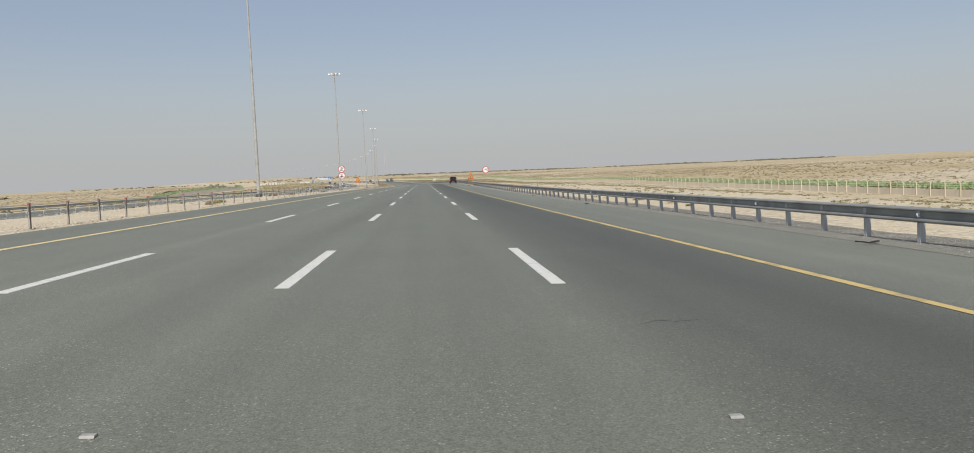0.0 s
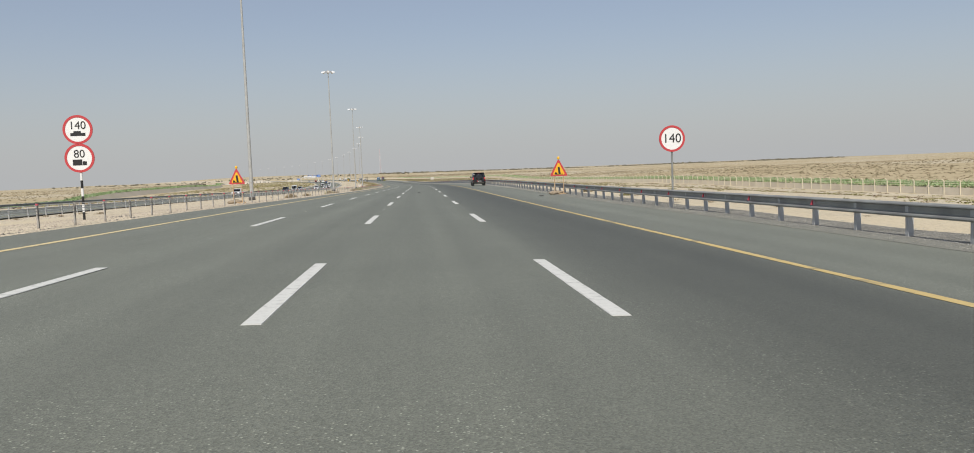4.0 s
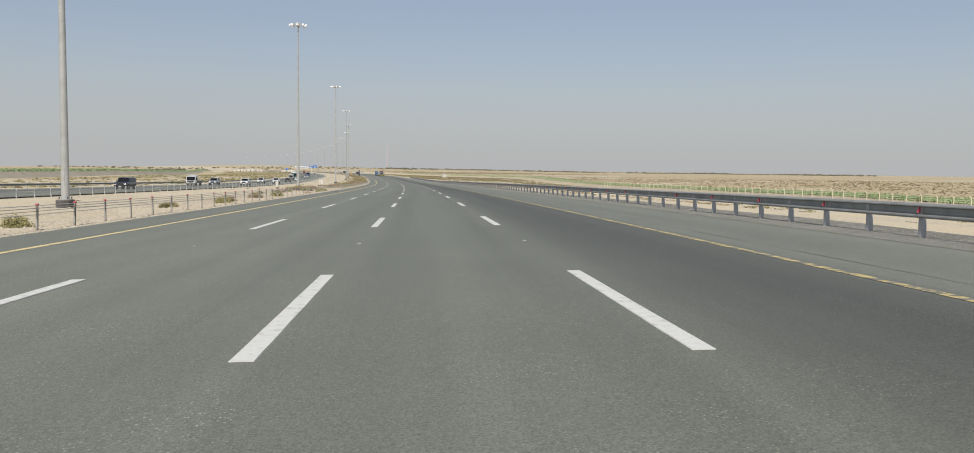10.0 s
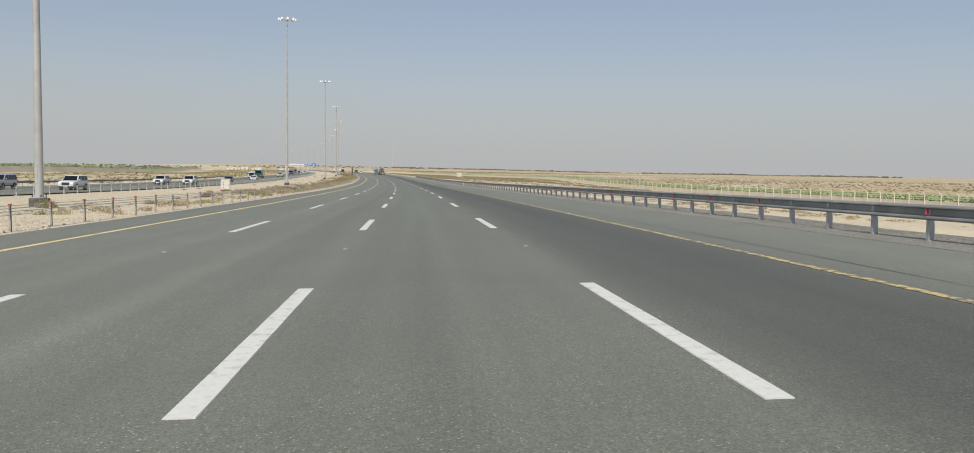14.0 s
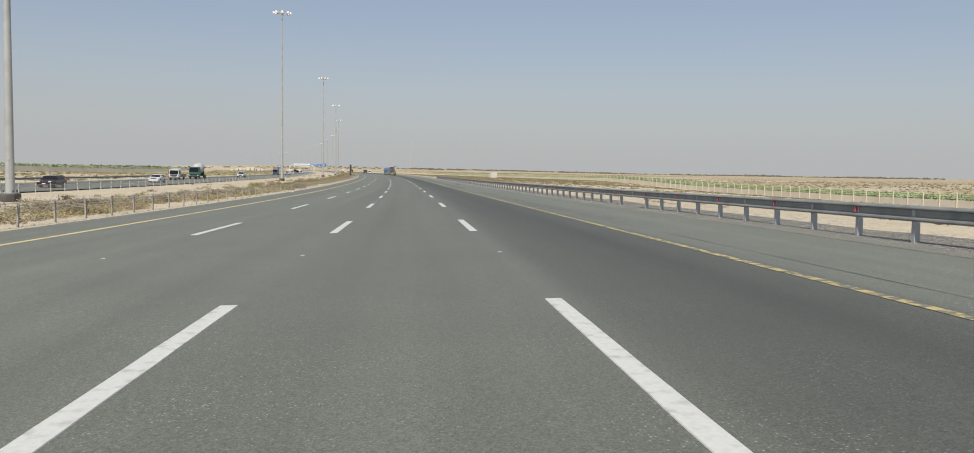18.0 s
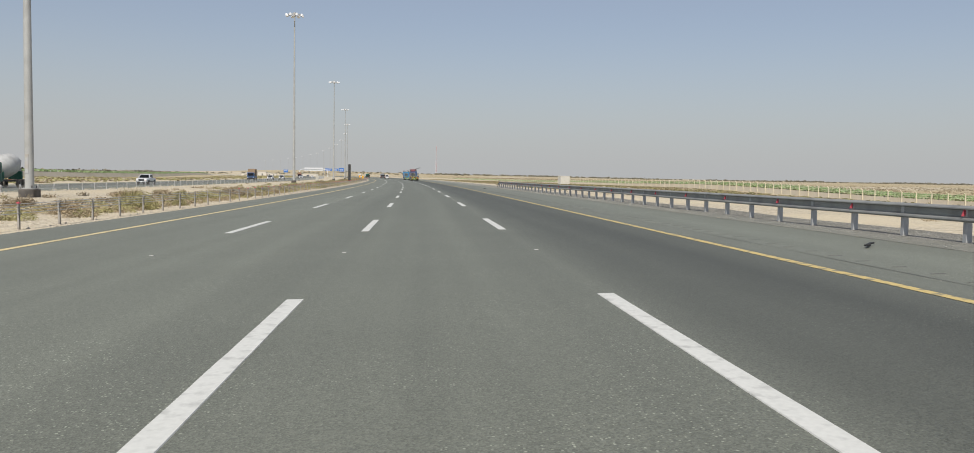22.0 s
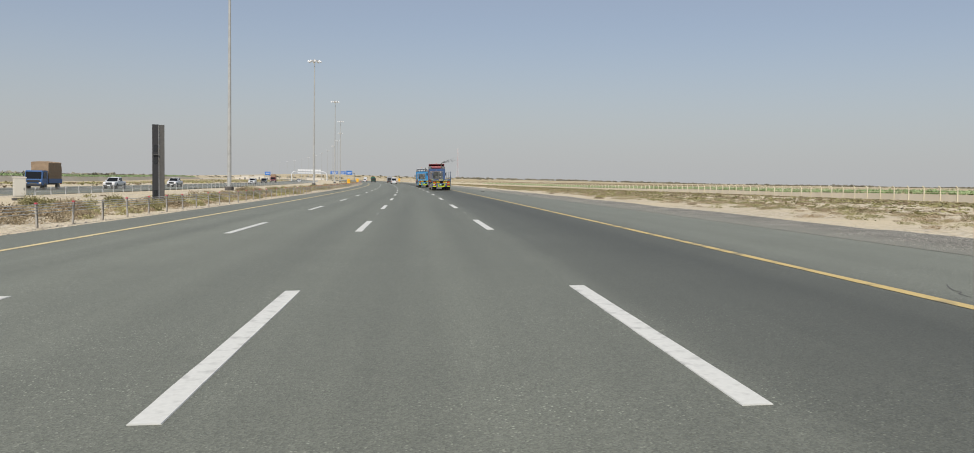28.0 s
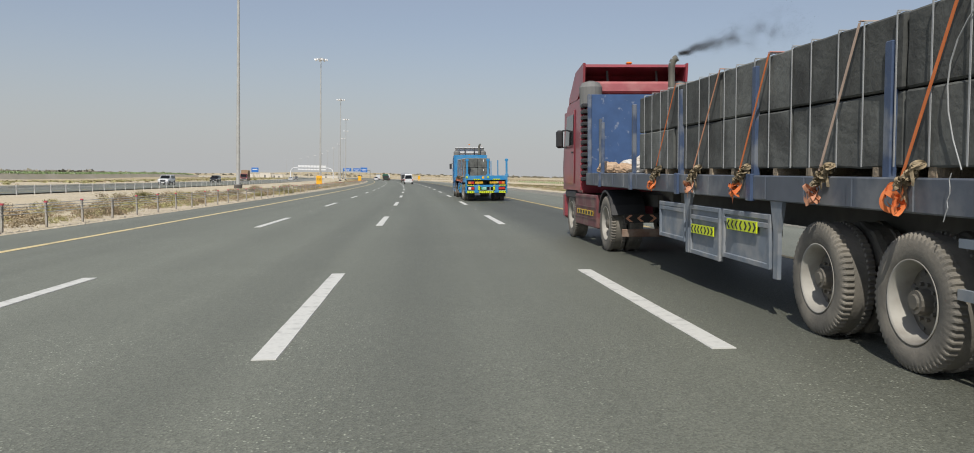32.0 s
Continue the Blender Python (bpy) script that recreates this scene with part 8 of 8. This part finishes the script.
scrub_field("desert_scrub", 6500, 0, 1700, -140, -59, 0.4, 1.6, DRY, "dry scrub beyond the oncoming carriageway", lambda s, x: -0.1, 0.5, TUFT)
scrub_field("desert_scrub", 400, 0, 900, -34, -22, 0.3, 0.8, DRY, "sparse dry tufts in the median", lambda s, x: 0.15, 0.5)
for x0, x1, n_, hi in ((135, 300, 22000, 1.35), (300, 620, 17000, 1.9), (-400, -178, 7000, 1.8), (-800, -400, 3500, 2.8)):
    scrub_field("distant_scrub", n_, -100, 2400, x0, x1, 0.8, hi, SCRUB_FAR, "brown scrub dotted over the pale plain", lambda s, x: 0.22 * noise.noise((s * 0.004, x * 0.012, 8.0)) - 0.12, 0.55, TUFT)


def crop_rows(name, x_of, z_of, offsets, s0, s1, step, label, size=1.5):
    places = []
    for off in offsets:
        for s in np.arange(s0, s1, step):
            ss = s + rnd.uniform(-0.5, 0.5)
            x = x_of(ss) + off + rnd.uniform(-0.4, 0.4)
            sz = size * rnd.uniform(0.8, 1.25)
            places.append((rnd.randrange(4), spot(Vector((*xy(ss, x), z_of(ss) + abs(off) * 0.02)), ss, rnd.uniform(0, 360)) @ Matrix.Diagonal((sz * 1.2, sz * 1.6, sz * 1.5, 1))))
    tagged(new(name, scatter_mesh(name, SPARSE, places, CROP)), label, "hedge", kind="stuff")


crop_rows("green_planting", lambda s: WALL_R, lambda s: wall_base_r(s) + 1.62, (2.4, 4.6, 7.0, 9.6), -40, 1500, 0.9, "rows of green planting behind the boundary wall", 1.35)
places = []
for s in np.arange(440, 1660, 6.0):
    places.append((0, spot(Vector((*xy(s, wall_left_x(s) - 0.2), wall_base_l(s) + 2.85)), s, rnd.uniform(0, 90))))
_v = np.array([(x_, y_, z_) for z_ in (-0.3, 0.3) for x_, y_ in ((-0.07, -0.1), (0.07, -0.1), (0.07, 0.1), (-0.07, 0.1))])
tagged(new("tree_guards", scatter_mesh("tree_guards", [(_v, [(0, 1, 5, 4), (1, 2, 6, 5), (2, 3, 7, 6), (3, 0, 4, 7), (4, 5, 6, 7)])], places, WHITE_SIGN)), "row of small white tree guards on the bank", "tree guards", kind="stuff")
crop_rows("green_planting", wall_left_x, lambda s: wall_base_l(s) + 2.55, (-0.9, -3.2), 400, 1760, 0.9, "rows of green planting on the earth bank", 1.7)


def floor_at(s, x):
    return float(floor_height(np.array([s]), np.array([x]))[0])


def tree_belt(name, spots, label):
    places = []
    for s, x, h in spots:
        z = floor_at(s, x)
        places.append((rnd.randrange(4), spot(Vector((*xy(s, x), z + h * 0.12)), s, rnd.uniform(0, 360)) @ Matrix.Diagonal((h * 1.6, h * 1.9, h * 1.05, 1))))
    tagged(new(name, scatter_mesh(name, TREE, places, HAZED_TREE)), label, "trees", kind="stuff")


sp = []
eye = float(rise(500)) + 1.4
# along the crest of the rise beyond the fields
for q in np.linspace(-0.06, 0.60, 67):
    ds = np.arange(450, 2900, 70.0)
    sx_ = [road_of(q * d, 500 + d) for d in ds]
    i = int(np.argmax([(floor_at(*e_) - eye) / d for e_, d in zip(sx_, ds)]))
    for _ in range(int(8 + 7 * noise.noise((q * 22, 0, 4.0)))):
        d = ds[i] * rnd.uniform(0.95, 1.03)
        a = (q + rnd.uniform(-0.006, 0.006)) * d
        sp.append((*road_of(a, 500 + d), 0.0028 * d * rnd.uniform(0.6, 1.3) * (0.85 + 0.5 * noise.noise((q * 15, 3.0, 4.0)))))
for _ in range(420):
    s = rnd.uniform(1100, 3300)
    sp.append((s, -rnd.uniform(760, 1000), rnd.uniform(3, 7)))
for c in (640, 800, 900, 1020):
    for _ in range(30):
        sp.append((c + rnd.gauss(0, 45), -rnd.uniform(420, 480), rnd.uniform(2.5, 4.5)))
for c in (760, 800, 860, 905, 950, 1010, 1070, 1120, 1150, 1190, 1235, 1270, 1320, 1345, 1400, 1470, 1500, 1560, 1620):
    tall = rnd.uniform(6.4, 8.6) * (0.6 + 0.4 * float(smooth(800, 1100, c)))
    for _ in range(60):
        s = c + rnd.gauss(0, 19)
        sp.append((s, wall_left_x(s) - rnd.uniform(26, 46), tall * rnd.uniform(0.6, 1.0) * max(0.5, 1 - abs(s - c) / 50)))
for _ in range(140):
    sp.append((rnd.uniform(2700, 3500), rnd.uniform(-500, 600), rnd.uniform(3, 7)))
tree_belt("distant_trees", sp, "belt of haze-pale trees along the horizon")

# ---- low white buildings far off ----
br = random.Random(21)
for a, b_, w, d, h in ((-341, 1752, 9, 12, 3.6), (-333, 1748, 8, 12, 5.0), (-325, 1756, 9, 14, 4.2), (-315, 1744, 11, 12, 5.4), (-305, 1748, 8, 10, 3.8), (-297, 1738, 7, 10, 3.0), (-384, 1776, 58, 10, 1.7), (-260, 1800, 22, 10, 2.6)):
    s, x = road_of(a, b_)
    g = thing("warehouse", spot(Vector((*xy(s, x), floor_at(s, x))), s, br.uniform(-4, 4)), "low cream warehouse on the horizon", "building", "distant warehouses")
    part("wall", bmbox((0, 0, h / 2 - 1), (w, d, h + 2), 0.05), FAR_WHITE, g)
    part("roof", bmbox((0, 0, h + 0.2), (w + 0.6, d + 0.6, 0.4), 0.05), WALL_PALE, g)
    part("door", bmbox((br.uniform(-0.2, 0.2) * w, -d / 2 - 0.05, h * 0.3), (1.6, 0.2, h * 0.6)), DULL_GREY, g)

# ================= loose stones and debris =================
def stone(seed):
    r_ = random.Random(seed)
    v = np.array([(r_.uniform(0.7, 1.2) * x, r_.uniform(0.7, 1.2) * y, r_.uniform(0.5, 0.9) * z) for x, y, z in ((1, 0, 0), (-1, 0, 0), (0, 1, 0), (0, -1, 0), (0, 0, 1), (0, 0, -0.5))])
    return v[:5], [(0, 2, 4), (2, 1, 4), (1, 3, 4), (3, 0, 4)]


STONES = [stone(i) for i in range(6)]


def stones(name, count, s0, s1, x0, x1, lo, hi, material, label):
    places = []
    for _ in range(count):
        s, x = rnd.uniform(s0, s1), rnd.uniform(x0, x1)
        sz = rnd.uniform(lo, hi)
        p = R(s, x, 0.02) if x0 > 0 and x < 12 else G(s, x, 0.0)
        places.append((rnd.randrange(6), Matrix.Translation(p) @ Matrix.Rotation(rnd.uniform(0, 6.28), 4, "Z") @ Matrix.Diagonal((sz, sz * rnd.uniform(0.7, 1.3), sz, 1))))
    tagged(new(name, scatter_mesh(name, STONES, places, material)), label, "stones", kind="stuff")


stones("gravel", 38000, -10, 930, 9.5, 12.2, 0.008, 0.024, PEBBLE_DARK, "loose grey stones on the gravel verge")
stones("gravel", 12000, -10, 930, 9.1, 10.6, 0.005, 0.013, PEBBLE, "pale stone chips spilt on the shoulder edge")
stones("gravel", 30000, 0, 940, -14.6, -11.4, 0.022, 0.085, PEBBLE, "loose pale stones along the median edge")
stones("gravel", 16000, 60, 470, -19.5, -11.6, 0.02, 0.065, STONE_SHADE_BROWN, "broken brown stones, coloured shadow-dark, strewn over the median sand")
stones("gravel", 15000, 60, 700, -35, -13.5, 0.03, 0.11, PEBBLE, "scattered stones on the median sand")


def tyre_shred(s, x, l_, turn):
    b = bmbox((0, 0, 0), (1, 1, 1))
    bmesh.ops.subdivide_edges(b, edges=[e for e in b.edges if abs(e.verts[0].co.x - e.verts[1].co.x) > 0.5], cuts=11)
    for v in b.verts:
        t = v.co.x
        wide = 0.075 + 0.03 * math.sin(t * 19 + s) - 0.05 * abs(t)
        v.co = Vector((t * l_, 0.06 * math.sin(t * 4 + s) + v.co.y * wide, 0.018 + (v.co.z + 0.5) * 0.028 + 0.03 * abs(math.sin(t * 3.2))))
    me = bpy.data.meshes.new("tyre_shred")
    b.to_mesh(me)
    b.free()
    me.materials.append(RUBBER_NEW)
    o = new("tyre_shred", me)
    o.matrix_basis = spot(R(s, x, 0.0), s, turn, float(np.degrees(bank(s))))
    tagged(o, "black strip of shredded tyre lying on the asphalt shoulder", "tyre debris", "tyre shreds")


for a in ((695.0, 7.6, 0.52, 62), (616.0, 8.2, 0.7, 40), (855.9, 8.0, 0.42, 10), (165.6, 8.0, 0.5, 60), (16.3, 9.2, 0.5, 15), (831.9, 9.5, 0.30, 12), (378.0, -10.3, 0.6, 15), (863.5, -10.6, 0.5, 25), (880.0, -10.4, 0.9, 10), (193.0, -0.3, 0.3, 80),
          (44.8, 9.0, 0.35, 30)):
    tyre_shred(*a)

for s, x, l_, mt, nm in ((378.3, 9.9, 1.3, TIMBER, "plank"), (70.2, 9.5, 0.6, TIMBER, "plank"), (244.6, 10.2, 1.1, PALE_BOARD, "plank"), (574.6, -10.9, 0.9, PALE_BOARD, "plank")):
    b = bmbox((0, 0, 0.05), (0.22, l_, 0.06), 0.008)
    me = bpy.data.meshes.new(nm)
    b.to_mesh(me)
    b.free()
    me.materials.append(mt)
    o = new(nm, me)
    o.matrix_basis = spot(R(s, x), s, 12)
    tagged(o, "weathered orange timber plank lying on gravel" if mt is TIMBER else "pale bleached board lying beside the road", "plank")

stones("road_grit", 1500, 0, 930, 5.8, 9.3, 0.005, 0.014, PEBBLE_DARK, "grit and chips strewn on the asphalt shoulder")


def crack(s, x, l_, turn, seed):
    """A thin, wandering crack filled with tar."""
    r_ = random.Random(seed)
    t, pts = math.radians(turn), []
    for i in range(9):
        u, o = l_ * (i / 8 - 0.5), r_.uniform(-0.05, 0.05)
        pts.append((s + u * math.cos(t) - o * math.sin(t), x + u * math.sin(t) + o * math.cos(t), 0.004 + 0.008 * math.sin(math.pi * i / 8)))
    co, fs = [], []
    for a, b, w in pts:
        co += [tuple(R(a - w * math.sin(t), b + w * math.cos(t), 0.004)), tuple(R(a + w * math.sin(t), b - w * math.cos(t), 0.004))]
    for i in range(8):
        fs.append((2 * i, 2 * i + 1, 2 * i + 3, 2 * i + 2))
    me = bpy.data.meshes.new("tar_crack")
    me.from_pydata(co, [], fs)
    me.materials.append(SKID)
    o = new("tar_crack", me)
    o.parent = road


cr = random.Random(31)
for i in range(46):
    s = cr.uniform(6, 60) if i < 14 else cr.uniform(60, 920)
    crack(s, cr.uniform(2.3, 5.2) if i % 3 else cr.uniform(6.2, 9.0), cr.uniform(0.5, 1.8), cr.choice((8, -12, 25, 80, 95)) + cr.uniform(-8, 8), i)

# ---- shoulder seam and rumble grooves ----
SEAM = mat("tar_seam", (0.125, 0.127, 0.115), 0.8, var=0.3, scale=3, second=(0.20, 0.205, 0.175), amount=0.95, sscale=0.25)
flat_line("tar_seam", 6.45, 0.022, 150, 720, SEAM, "thin dark tar seam along the shoulder")
places = []
GROOVE = mat("rumble_groove", (0.11, 0.11, 0.10), 0.85, var=0.3, scale=4)
_gv = np.array([(-0.12, -0.025, 0), (0.12, -0.025, 0), (0.12, 0.025, 0), (-0.12, 0.025, 0), (-0.11, -0.02, 0.006), (0.11, -0.02, 0.006), (0.11, 0.02, 0.006), (-0.11, 0.02, 0.006)])
_gf = [(4, 5, 6, 7), (0, 1, 5, 4), (1, 2, 6, 5), (2, 3, 7, 6), (3, 0, 4, 7)]
for s in np.arange(520, 680, 0.9):
    if noise.noise((s * 0.02, 0, 9)) > -0.15:
        places.append((0, spot(R(s, 6.78 + rnd.uniform(-0.05, 0.05), 0.0), s, rnd.uniform(-6, 6), -1.55)))
tagged(part("rumble_marks", scatter_mesh("rumble_marks", [(_gv, _gf)], places, GROOVE), None, road), kind="stuff")
